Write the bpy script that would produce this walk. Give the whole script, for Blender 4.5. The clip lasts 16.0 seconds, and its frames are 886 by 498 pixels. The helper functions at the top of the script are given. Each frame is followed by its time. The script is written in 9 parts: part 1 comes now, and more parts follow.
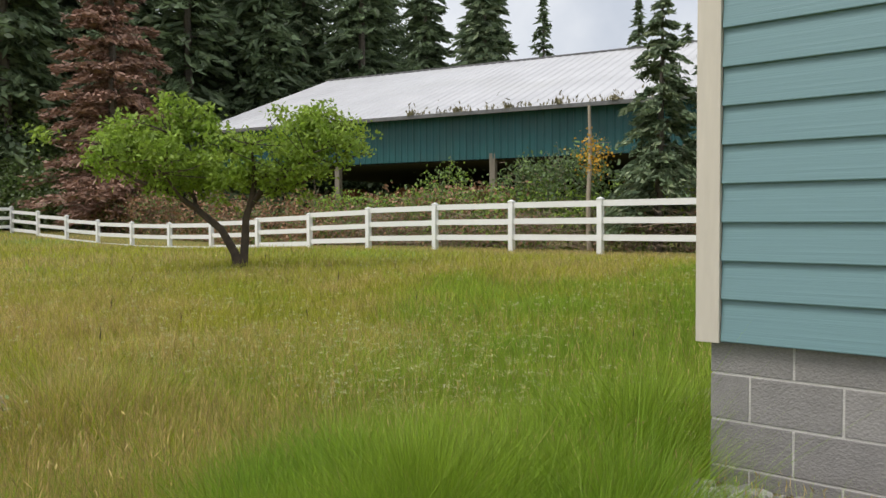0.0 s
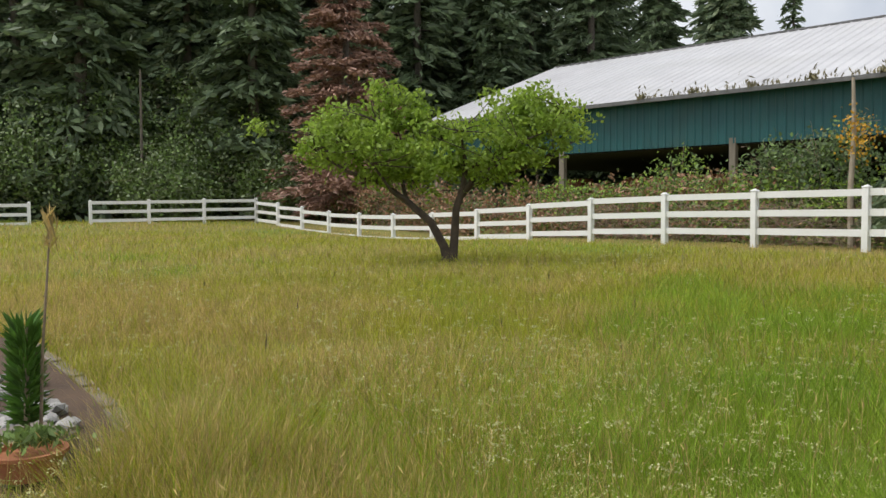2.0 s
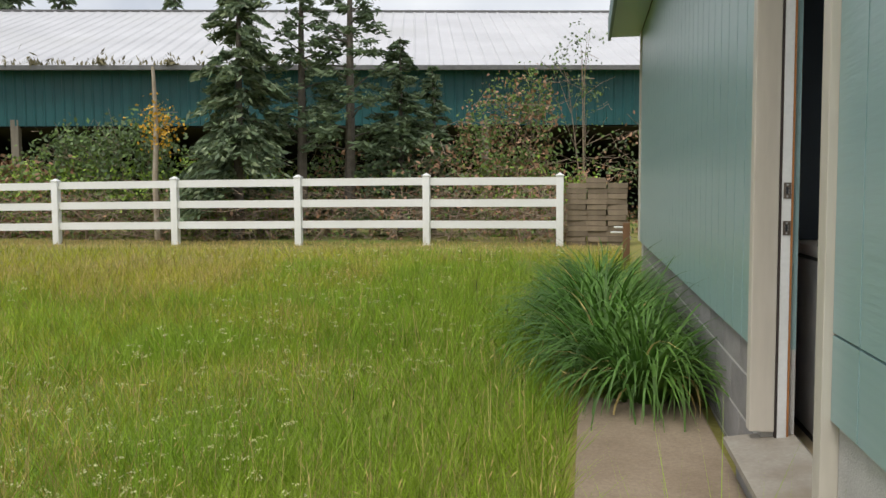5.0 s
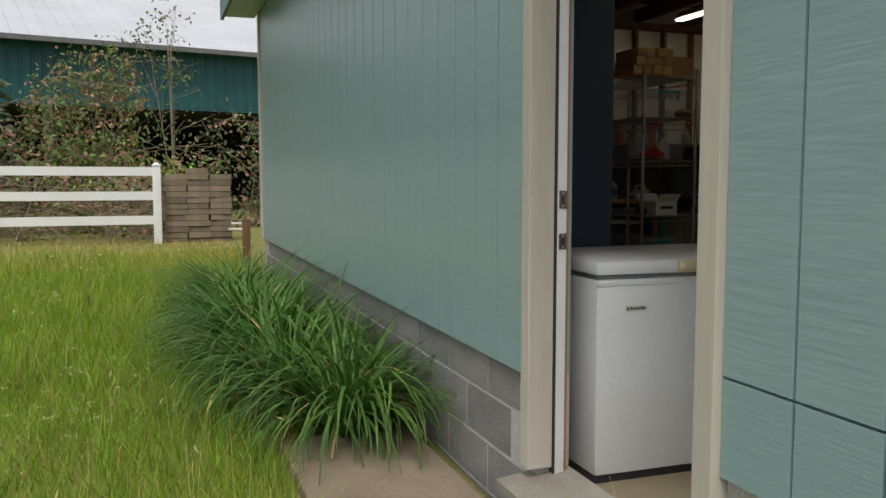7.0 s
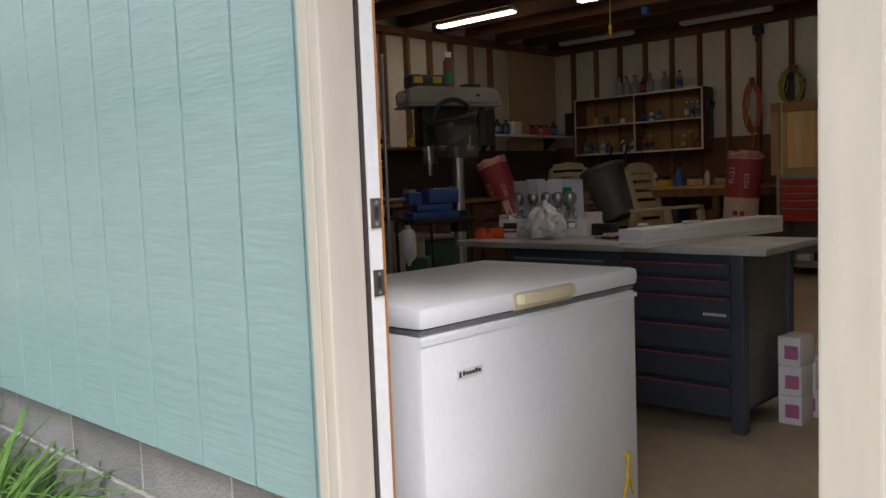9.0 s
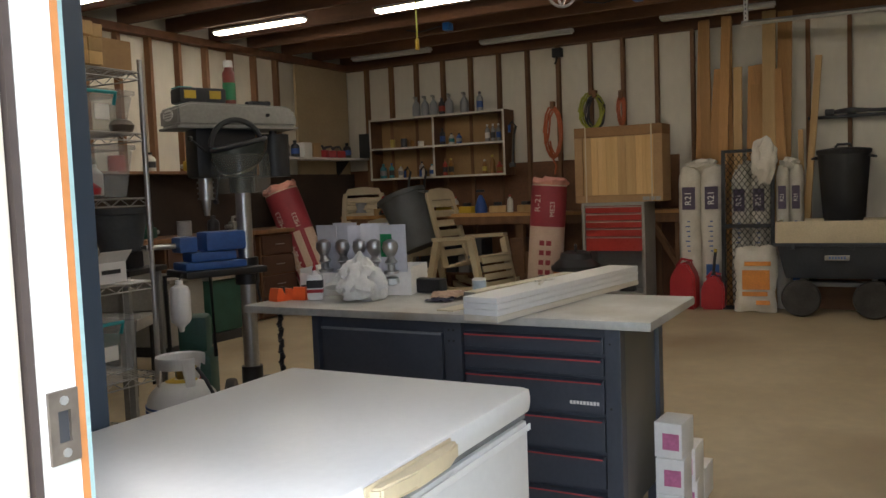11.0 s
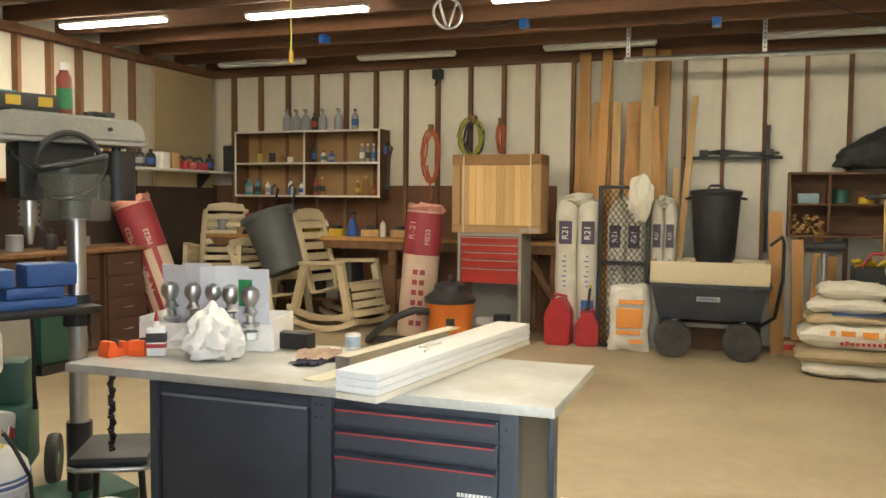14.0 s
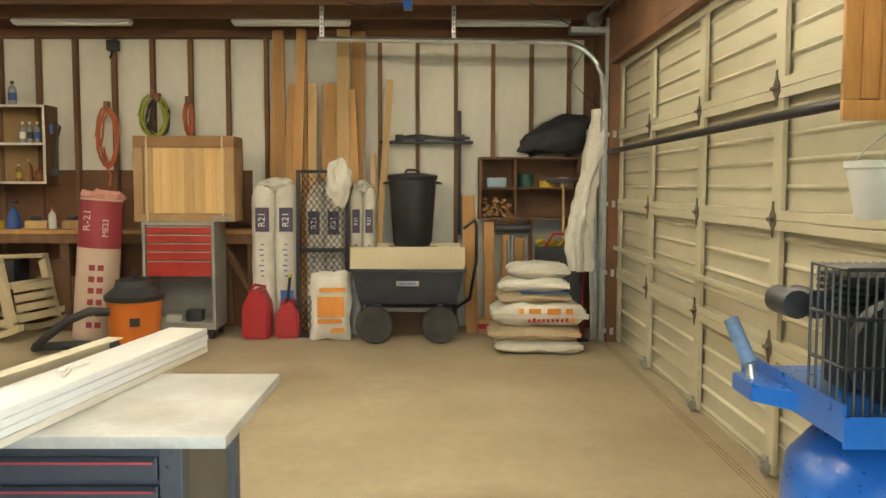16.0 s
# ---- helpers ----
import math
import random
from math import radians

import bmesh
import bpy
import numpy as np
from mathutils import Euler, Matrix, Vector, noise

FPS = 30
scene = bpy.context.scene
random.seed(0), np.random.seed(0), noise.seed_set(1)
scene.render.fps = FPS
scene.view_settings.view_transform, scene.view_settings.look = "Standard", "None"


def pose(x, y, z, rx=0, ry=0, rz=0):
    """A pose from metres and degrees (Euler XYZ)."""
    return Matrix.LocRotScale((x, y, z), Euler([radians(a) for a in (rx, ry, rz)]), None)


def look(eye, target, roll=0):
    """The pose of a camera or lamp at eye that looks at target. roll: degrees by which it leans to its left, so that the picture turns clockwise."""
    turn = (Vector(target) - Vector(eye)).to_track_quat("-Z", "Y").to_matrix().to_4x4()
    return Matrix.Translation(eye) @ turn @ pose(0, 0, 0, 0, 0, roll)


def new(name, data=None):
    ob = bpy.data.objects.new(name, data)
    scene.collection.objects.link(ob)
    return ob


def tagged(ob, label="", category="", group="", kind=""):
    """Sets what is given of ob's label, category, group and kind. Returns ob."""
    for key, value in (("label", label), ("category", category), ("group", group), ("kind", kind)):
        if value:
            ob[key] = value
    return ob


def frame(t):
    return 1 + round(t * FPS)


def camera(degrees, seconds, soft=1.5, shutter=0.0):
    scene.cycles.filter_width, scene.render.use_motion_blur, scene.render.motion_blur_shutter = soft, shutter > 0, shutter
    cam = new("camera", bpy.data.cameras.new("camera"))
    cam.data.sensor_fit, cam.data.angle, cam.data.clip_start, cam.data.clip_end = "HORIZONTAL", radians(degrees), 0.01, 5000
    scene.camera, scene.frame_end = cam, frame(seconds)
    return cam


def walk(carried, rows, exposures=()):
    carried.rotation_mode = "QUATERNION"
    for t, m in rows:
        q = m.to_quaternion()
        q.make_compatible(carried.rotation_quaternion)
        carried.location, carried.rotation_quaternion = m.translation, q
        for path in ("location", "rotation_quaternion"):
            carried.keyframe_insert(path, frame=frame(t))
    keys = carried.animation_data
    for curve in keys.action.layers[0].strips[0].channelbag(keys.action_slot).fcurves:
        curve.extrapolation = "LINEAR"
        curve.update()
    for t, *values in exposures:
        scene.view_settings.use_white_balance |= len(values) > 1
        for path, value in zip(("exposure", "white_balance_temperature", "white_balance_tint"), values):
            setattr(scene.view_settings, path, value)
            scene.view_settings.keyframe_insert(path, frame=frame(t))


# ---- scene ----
cam = camera(55.9, 16.0)
PATH = [
    (0, (-0.24, -3.212, 0.935), (-1.555, -1.707, 0.86), -0.3),
    (0.5, (-0.427, -2.894, 0.942), (-1.867, -1.509, 0.861), -0.7),
    (1, (-0.617, -2.607, 0.962), (-2.16, -1.337, 0.883), -0.8),
    (1.5, (-0.824, -2.319, 0.976), (-2.483, -1.204, 0.888), -0.6),
    (2, (-1.066, -2.137, 0.959), (-2.738, -1.044, 0.864), -0.3),
    (2.5, (-1.297, -2.005, 0.993), (-2.965, -0.905, 0.892), -0.4),
    (3, (-1.494, -1.837, 0.987), (-3.132, -0.694, 0.884), -0.8),
    (3.5, (-1.641, -1.656, 1.004), (-3.036, -0.227, 0.894), -0.4),
    (4, (-1.843, -1.511, 1.027), (-3.025, 0.097, 0.901), -0.3),
    (4.5, (-2.06, -1.43, 1.085), (-2.910, 0.375, 0.944), -0.2),
    (5, (-2.318, -1.38, 1.07), (-2.657, 0.586, 0.934), -0.3),
    (7.5, (-2.935, -0.225, 1.15), (-2.13, 1.597, 0.976), -0.8),
    (8, (-2.902, 0.141, 1.131), (-1.92, 1.876, 0.972), -2.1),
    (8.5, (-2.837, 0.462, 1.114), (-1.679, 2.086, 0.96), -2.2),
    (9, (-2.713, 0.753, 1.128), (-1.269, 2.128, 0.968), -2.2),
    (9.5, (-2.535, 1.041, 1.129), (-0.848, 2.106, 0.98), -2.5),
    (10, (-2.334, 1.214, 1.148), (-0.589, 2.179, 1.0), -2.5),
    (12.5, (-1.703, 1.557, 1.382), (0.023, 2.561, 1.266), -1.1),
    (13, (-1.658, 1.561, 1.38), (0.049, 2.596, 1.263), -0.6),
    (13.5, (-1.646, 1.609, 1.383), (0.124, 2.533, 1.268), 0.1),
    (14, (-1.607, 1.661, 1.374), (0.273, 2.334, 1.258), 0.5),
    (14.5, (-1.587, 1.68, 1.368), (0.349, 2.17, 1.251), 0.6),
    (15, (-1.558, 1.696, 1.361), (0.413, 2.017, 1.244), 0.4),
    (15.5, (-1.466, 1.683, 1.358), (0.525, 1.804, 1.208), 0.3),
    (16, (-1.255, 1.638, 1.38), (0.739, 1.631, 1.231), 0.1),
]
walk(cam, [(t, look(eye, target, roll)) for t, eye, target, roll in PATH],
     exposures=[(0.0, 0.0, 6500, 10), (5.2, 0.0, 6500, 10), (7.5, -0.15, 6400, 10), (8.5, 0.52, 6300, 20), (9.3, 1.18, 6150, 20), (10.2, 1.5, 6050, 17), (12.3, 3.42, 5750, 9), (13.0, 3.4, 5950, 9), (13.5, 3.2, 6250, 11), (14.0, 3.88, 6300, 7), (16.0, 3.83, 6350, 4)])

# ---- world and light ----
world = bpy.data.worlds.new("world")
scene.world = world
world.use_nodes = True
wn, wl = world.node_tree.nodes, world.node_tree.links
sky = wn.new("ShaderNodeTexSky")
sky.sky_type, sky.sun_disc = 'NISHITA', False
sky.sun_elevation, sky.sun_rotation = radians(52), radians(200)
sky.air_density, sky.dust_density, sky.ozone_density = 1.0, 4.0, 1.0
# an overcast deck: grey-white cloud with soft darker patches, over the clear sky
cloud_co = wn.new("ShaderNodeTexCoord")
cloud = wn.new("ShaderNodeTexNoise")
cloud.inputs["Scale"].default_value, cloud.inputs["Detail"].default_value = 5.0, 5.0
wl.new(cloud_co.outputs["Generated"], cloud.inputs["Vector"])
cloud_ramp = wn.new("ShaderNodeValToRGB")
cloud_ramp.color_ramp.elements[0].position, cloud_ramp.color_ramp.elements[0].color = 0.3, (5.4, 5.8, 6.5, 1)
cloud_ramp.color_ramp.elements[1].position, cloud_ramp.color_ramp.elements[1].color = 0.68, (9.0, 9.1, 9.2, 1)
wl.new(cloud.outputs["Fac"], cloud_ramp.inputs["Fac"])
deck = wn.new("ShaderNodeMix")
deck.data_type = 'RGBA'
deck.inputs["Factor"].default_value = 0.88
wl.new(sky.outputs[0], deck.inputs["A"])
wl.new(cloud_ramp.outputs["Color"], deck.inputs["B"])
wn["Background"].inputs["Strength"].default_value = 0.12
wl.new(deck.outputs["Result"], wn["Background"].inputs[0])
sun = new("sun", bpy.data.lights.new("sun", 'SUN'))
sun.data.energy, sun.data.angle, sun.data.color = 2.4, radians(25), (1.0, 0.96, 0.9)
# the sky's light through the side doorway
doorway = new("doorway_light", bpy.data.lights.new("doorway_light", 'AREA'))
doorway.data.shape, doorway.data.size, doorway.data.size_y = 'RECTANGLE', .85, 1.9
doorway.data.energy, doorway.data.color = 2.4, (.84, .94, 1.0)
doorway.matrix_world = pose(-1.60, 1.57, 1.1, 90, 0, -90)
sun.matrix_world = look((0, 0, 40), (10, 22, 0))

# ---- materials ----
MATS = {}


def surface(name, color, color2=None, rough=0.7, metal=0.0, scale=6.0, fine=60.0, bump=0.0, bump_scale=80.0, spread=0.35,
            stretch=(1, 1, 1), coat=0.0, vary=0.0, stain=None, rough_var=0.08, alpha=1.0, trans=0.0, sub=0.0):
    """A procedural surface with a broad tone change, a fine grain, an optional stain colour and relief."""
    m = bpy.data.materials.new(name)
    m.use_nodes = True
    n, l = m.node_tree.nodes, m.node_tree.links
    b = n["Principled BSDF"]
    co = n.new("ShaderNodeTexCoord")
    mp = n.new("ShaderNodeMapping")
    mp.inputs["Scale"].default_value = stretch
    l.new(co.outputs["Object"], mp.inputs["Vector"])

    def tex(s, detail=4.0):
        t = n.new("ShaderNodeTexNoise")
        t.inputs["Scale"].default_value, t.inputs["Detail"].default_value = s, detail
        l.new(mp.outputs["Vector"], t.inputs["Vector"])
        return t

    def blend(fac, a, bb, kind='MIX'):
        x = n.new("ShaderNodeMix")
        x.data_type, x.blend_type = 'RGBA', kind
        if isinstance(fac, float):
            x.inputs["Factor"].default_value = fac
        else:
            l.new(fac, x.inputs["Factor"])
        for key, v in (("A", a), ("B", bb)):
            if isinstance(v, tuple):
                x.inputs[key].default_value = (*v[:3], 1)
            else:
                l.new(v, x.inputs[key])
        return x.outputs["Result"]

    def ramp(sock, lo, hi):
        r = n.new("ShaderNodeMapRange")
        r.inputs["From Min"].default_value, r.inputs["From Max"].default_value = lo, hi
        l.new(sock, r.inputs["Value"])
        return r.outputs["Result"]

    color2 = color2 or tuple(c * (1 - spread) for c in color)
    big, small = tex(scale), tex(fine)
    c = blend(ramp(big.outputs["Fac"], 0.3, 0.7), color, color2)
    g = n.new("ShaderNodeMapRange")
    g.inputs["From Min"].default_value, g.inputs["From Max"].default_value = 0.25, 0.75
    g.inputs["To Min"].default_value, g.inputs["To Max"].default_value = 1 - spread * 0.6, 1 + spread * 0.45
    l.new(small.outputs["Fac"], g.inputs["Value"])
    mul = n.new("ShaderNodeVectorMath")
    mul.operation = 'SCALE'
    l.new(c, mul.inputs[0])
    l.new(g.outputs["Result"], mul.inputs["Scale"])
    c = mul.outputs["Vector"]
    if vary:
        info = n.new("ShaderNodeObjectInfo")
        isl = n.new("ShaderNodeNewGeometry")
        add = n.new("ShaderNodeMath")
        add.operation = 'ADD'
        l.new(info.outputs["Random"], add.inputs[0])
        l.new(isl.outputs["Random Per Island"], add.inputs[1])
        fr = n.new("ShaderNodeMath")
        fr.operation = 'FRACT'
        l.new(add.outputs[0], fr.inputs[0])
        r = n.new("ShaderNodeMapRange")
        r.inputs["To Min"].default_value, r.inputs["To Max"].default_value = 1 - vary, 1 + vary
        l.new(fr.outputs[0], r.inputs["Value"])
        mv = n.new("ShaderNodeVectorMath")
        mv.operation = 'SCALE'
        l.new(c, mv.inputs[0])
        l.new(r.outputs["Result"], mv.inputs["Scale"])
        c = mv.outputs["Vector"]
    if stain:
        st = tex(scale * 0.45, 6.0)
        c = blend(ramp(st.outputs["Fac"], 0.52, 0.72), c, stain)
    l.new(c, b.inputs["Base Color"])
    rr = n.new("ShaderNodeMapRange")
    rr.inputs["To Min"].default_value, rr.inputs["To Max"].default_value = max(0.02, rough - rough_var), min(1, rough + rough_var)
    l.new(small.outputs["Fac"], rr.inputs["Value"])
    l.new(rr.outputs["Result"], b.inputs["Roughness"])
    b.inputs["Metallic"].default_value = metal
    b.inputs["Coat Weight"].default_value = coat
    b.inputs["Alpha"].default_value = alpha
    b.inputs["Transmission Weight"].default_value = trans
    if sub:
        b.inputs["Subsurface Weight"].default_value = sub
        b.inputs["Subsurface Radius"].default_value = (0.02, 0.02, 0.01)
    if bump:
        h = tex(bump_scale, 6.0)
        bu = n.new("ShaderNodeBump")
        bu.inputs["Strength"].default_value, bu.inputs["Distance"].default_value = bump, 0.01
        l.new(h.outputs["Fac"], bu.inputs["Height"])
        l.new(bu.outputs["Normal"], b.inputs["Normal"])
    MATS[name] = m
    return m


def leafy(name, color, color2, scale=3.0, vary=0.35, trans=0.25):
    """Leaves and blades: each one its own tone, light passes through in part."""
    m = surface(name, color, color2, rough=0.6, scale=scale, fine=20, spread=0.3, vary=vary)
    n, l = m.node_tree.nodes, m.node_tree.links
    b = n["Principled BSDF"]
    t = n.new("ShaderNodeBsdfTranslucent")
    src = b.inputs["Base Color"].links[0].from_socket
    l.new(src, t.inputs["Color"])
    mix = n.new("ShaderNodeMixShader")
    mix.inputs[0].default_value = trans
    l.new(b.outputs[0], mix.inputs[1])
    l.new(t.outputs[0], mix.inputs[2])
    l.new(mix.outputs[0], n["Material Output"].inputs["Surface"])
    return m


def glow(name, color, strength):
    m = bpy.data.materials.new(name)
    m.use_nodes = True
    b = m.node_tree.nodes["Principled BSDF"]
    b.inputs["Base Color"].default_value = (*color, 1)
    b.inputs["Emission Color"].default_value = (*color, 1)
    b.inputs["Emission Strength"].default_value = strength
    return m


# ---- building helpers ----
def box(bm, x0, x1, y0, y1, z0, z1, bevel=0.0, m=None):
    mat = Matrix.Translation(((x0 + x1) / 2, (y0 + y1) / 2, (z0 + z1) / 2)) @ Matrix.Diagonal((x1 - x0, y1 - y0, z1 - z0, 1))
    r = bmesh.ops.create_cube(bm, size=1, matrix=mat)
    vs = r["verts"]
    if bevel:
        es = list({e for v in vs for e in v.link_edges})
        out = bmesh.ops.bevel(bm, geom=es, offset=bevel, segments=2, affect='EDGES', profile=0.6)
        vs = list({v for f in out["faces"] for v in f.verts} | {v for v in vs if v.is_valid})
    if m is not None:
        bmesh.ops.transform(bm, matrix=m, verts=vs)
    return vs


def cyl(bm, p, q, r0, r1=None, seg=14, caps=True):
    """A round bar from p to q."""
    p, q = Vector(p), Vector(q)
    d = q - p
    m = Matrix.Translation((p + q) / 2) @ d.to_track_quat('Z', 'Y').to_matrix().to_4x4()
    return bmesh.ops.create_cone(bm, cap_ends=caps, segments=seg, radius1=r0, radius2=r0 if r1 is None else r1, depth=d.length, matrix=m)["verts"]


def lathe(bm, profile, seg=24, m=None):
    """A turned shape from (radius, height) pairs about z."""
    rings = []
    for r, z in profile:
        rings.append([bm.verts.new((r * math.cos(2 * math.pi * k / seg), r * math.sin(2 * math.pi * k / seg), z)) for k in range(seg)])
    for a, b in zip(rings, rings[1:]):
        for k in range(seg):
            bm.faces.new((a[k], a[(k + 1) % seg], b[(k + 1) % seg], b[k]))
    if profile[0][0] > 1e-4:
        bm.faces.new(list(reversed(rings[0])))
    if profile[-1][0] > 1e-4:
        bm.faces.new(rings[-1])
    vs = [v for r in rings for v in r]
    if m is not None:
        bmesh.ops.transform(bm, matrix=m, verts=vs)
    return vs


def tube(bm, pts, r, seg=8, r_end=None, caps=True):
    """A bent bar through the points."""
    pts = [Vector(p) for p in pts]
    rings, up = [], Vector((0.13, 0.27, 0.95))
    for i, p in enumerate(pts):
        d = (pts[min(i + 1, len(pts) - 1)] - pts[max(i - 1, 0)]).normalized()
        a = d.cross(up)
        if a.length < 1e-3:
            a = d.cross(Vector((1, 0, 0)))
        a.normalize()
        c = d.cross(a)
        rr = r if r_end is None else r + (r_end - r) * i / (len(pts) - 1)
        rings.append([bm.verts.new(p + a * rr * math.cos(2 * math.pi * k / seg) + c * rr * math.sin(2 * math.pi * k / seg)) for k in range(seg)])
    for a, b in zip(rings, rings[1:]):
        for k in range(seg):
            bm.faces.new((a[k], a[(k + 1) % seg], b[(k + 1) % seg], b[k]))
    if caps:
        bm.faces.new(list(reversed(rings[0])))
        bm.faces.new(rings[-1])
    return [v for r_ in rings for v in r_]


def prism(bm, outline, axis, a, b, m=None):
    """An outline in the two other axes, drawn out along one axis from a to b."""
    def put(u, v, w):
        return {"x": (w, u, v), "y": (u, w, v), "z": (u, v, w)}[axis]
    lo = [bm.verts.new(put(u, v, a)) for u, v in outline]
    hi = [bm.verts.new(put(u, v, b)) for u, v in outline]
    k = len(outline)
    bm.faces.new(lo)
    bm.faces.new(list(reversed(hi)))
    for i in range(k):
        bm.faces.new((lo[i], hi[i], hi[(i + 1) % k], lo[(i + 1) % k]))
    vs = lo + hi
    if m is not None:
        bmesh.ops.transform(bm, matrix=m, verts=vs)
    return vs


def mesh_of(bm, name, mat, smooth=False):
    bmesh.ops.recalc_face_normals(bm, faces=bm.faces)
    me = bpy.data.meshes.new(name)
    bm.to_mesh(me)
    bm.free()
    if smooth:
        me.shade_smooth()
        me.set_sharp_from_angle(angle=radians(38))
    for mm in (mat if isinstance(mat, (list, tuple)) else [mat]):
        me.materials.append(mm)
    return me


def part(name, bm, mat, parent, label="", smooth=True, m=None):
    """Links a bmesh as one mesh object under a thing or a part."""
    ob = new(name, mesh_of(bm, name, mat, smooth))
    ob.parent = parent
    if m is not None:
        ob.matrix_basis = m
    if label:
        ob["label"] = label
    return ob


def thing(name, label, category, at=(0, 0, 0), rz=0.0, group="", kind="", m=None):
    ob = new(name)
    ob.empty_display_size = 0.1
    ob.matrix_basis = m if m is not None else pose(*at, 0, 0, rz)
    return tagged(ob, label, category, group, kind)


def solid(name, bm, mat, label, category, at=(0, 0, 0), rz=0.0, group="", kind="", smooth=True, m=None):
    ob = new(name, mesh_of(bm, name, mat, smooth))
    ob.matrix_basis = m if m is not None else pose(*at, 0, 0, rz)
    return tagged(ob, label, category, group, kind)


def lettering(text, size, mat, parent, m, name="lettering", bold=0.0, depth=0.0008):
    """Raised writing in the built-in font, as a mesh part."""
    cu = bpy.data.curves.new(name, 'FONT')
    cu.body, cu.size, cu.extrude, cu.offset = text, size, depth, bold
    cu.align_x, cu.align_y = 'CENTER', 'CENTER'
    tmp = bpy.data.objects.new(name, cu)
    scene.collection.objects.link(tmp)
    me = bpy.data.meshes.new_from_object(tmp.evaluated_get(bpy.context.evaluated_depsgraph_get()))
    bpy.data.objects.remove(tmp)
    me.materials.append(mat)
    ob = new(name, me)
    ob.parent = parent
    ob.matrix_basis = m
    return ob


rnd = random.Random(7)

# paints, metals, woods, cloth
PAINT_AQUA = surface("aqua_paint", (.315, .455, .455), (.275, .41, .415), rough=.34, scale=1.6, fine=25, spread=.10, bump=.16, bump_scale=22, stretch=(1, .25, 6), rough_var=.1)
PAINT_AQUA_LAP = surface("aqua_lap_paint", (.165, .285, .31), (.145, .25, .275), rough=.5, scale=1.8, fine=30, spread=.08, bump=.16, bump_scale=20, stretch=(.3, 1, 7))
TRIM = surface("cream_trim_paint", (.62, .57, .49), (.54, .49, .42), rough=.5, scale=2, fine=40, spread=.1, bump=.15, bump_scale=30, stretch=(1, 1, .15), stain=(.42, .38, .31))
BLOCK = surface("concrete_block", (.30, .285, .275), (.22, .21, .205), rough=.92, scale=5, fine=90, spread=.25, bump=.6, bump_scale=120, vary=.1, stain=(.22, .18, .15))
MORTAR = surface("pale_mortar", (.6, .58, .55), rough=.95, scale=8, fine=120, spread=.2, bump=.5, bump_scale=150)
CONCRETE = surface("shop_floor_concrete", (.43, .355, .235), (.34, .27, .17), rough=.58, scale=1.1, fine=11, spread=.2, bump=.12, bump_scale=60, stain=(.25, .185, .11), rough_var=.14)
PAD = surface("weathered_concrete", (.30, .235, .165), (.22, .165, .11), rough=.95, scale=3, fine=60, spread=.3, bump=.5, bump_scale=90, stain=(.15, .105, .07))
SOIL = surface("bare_soil", (.12, .075, .045), (.07, .045, .03), rough=1, scale=4, fine=70, spread=.4, bump=1, bump_scale=60)
LINER = surface("white_wall_liner", (.74, .70, .61), (.66, .61, .51), rough=.45, scale=1.4, fine=14, spread=.08, bump=.5, bump_scale=5, stretch=(1, 1, .5))
STUD = surface("stud_wood", (.24, .125, .06), (.16, .08, .04), rough=.8, scale=2, fine=30, spread=.3, stretch=(6, 6, .5), bump=.2, vary=.2)
JOIST = surface("old_joist_wood", (.19, .092, .048), (.11, .056, .032), rough=.85, scale=2, fine=30, spread=.35, stretch=(5, .6, 5), bump=.25, vary=.25)
OSB = surface("brown_wall_board", (.20, .095, .045), (.13, .06, .03), rough=.8, scale=3, fine=40, spread=.3, bump=.2)
LUMBER = surface("new_lumber", (.52, .29, .105), (.40, .20, .065), rough=.65, scale=1.3, fine=26, spread=.28, stretch=(7, 7, .35), bump=.15, vary=.22)
LUMBER_PALE = surface("pale_pine", (.62, .42, .19), (.52, .32, .12), rough=.6, scale=1.3, fine=26, spread=.22, stretch=(1, 9, .4), bump=.1, vary=.25)
CARD = surface("brown_cardboard", (.42, .27, .13), (.35, .21, .10), rough=.85, scale=3, fine=40, spread=.15, bump=.1)
CARD_DARK = surface("dark_cardboard_rim", (.30, .165, .07), rough=.85, scale=3, fine=40, spread=.2)
GARAGE = surface("almond_steel", (.55, .505, .37), (.49, .445, .32), rough=.45, scale=2, fine=20, spread=.07, stain=(.44, .39, .26))
GALV = surface("galvanised_steel", (.55, .55, .54), (.40, .40, .39), rough=.38, metal=.85, scale=9, fine=60, spread=.25, bump=.05)
CHROME = surface("chrome", (.5, .5, .51), rough=.36, metal=1.0, scale=4, fine=50, spread=.1)
BLACKMET = surface("black_steel", (.025, .025, .028), rough=.45, metal=.3, scale=6, fine=60, spread=.3)
BLACKPL = surface("black_plastic", (.022, .023, .026), (.035, .036, .04), rough=.5, scale=5, fine=60, spread=.3)
RUBBER = surface("worn_rubber", (.035, .032, .03), (.06, .055, .05), rough=.85, scale=8, fine=70, spread=.4)
WHITEPL = surface("white_enamel", (.74, .735, .72), (.70, .69, .67), rough=.32, scale=3, fine=50, spread=.06)
WHITE = surface("white_paper", (.78, .76, .73), rough=.75, scale=6, fine=60, spread=.08)
VINYL = surface("white_vinyl", (.82, .82, .82), (.77, .77, .76), rough=.35, scale=3, fine=40, spread=.06, stain=(.66, .68, .62))
CREAMPL = surface("cream_plastic", (.64, .54, .36), (.56, .46, .29), rough=.5, scale=4, fine=50, spread=.12, stain=(.45, .36, .22))
BENCHSTEEL = surface("charcoal_steel", (.072, .082, .105), (.055, .064, .084), rough=.42, scale=4, fine=60, spread=.15, metal=.2)
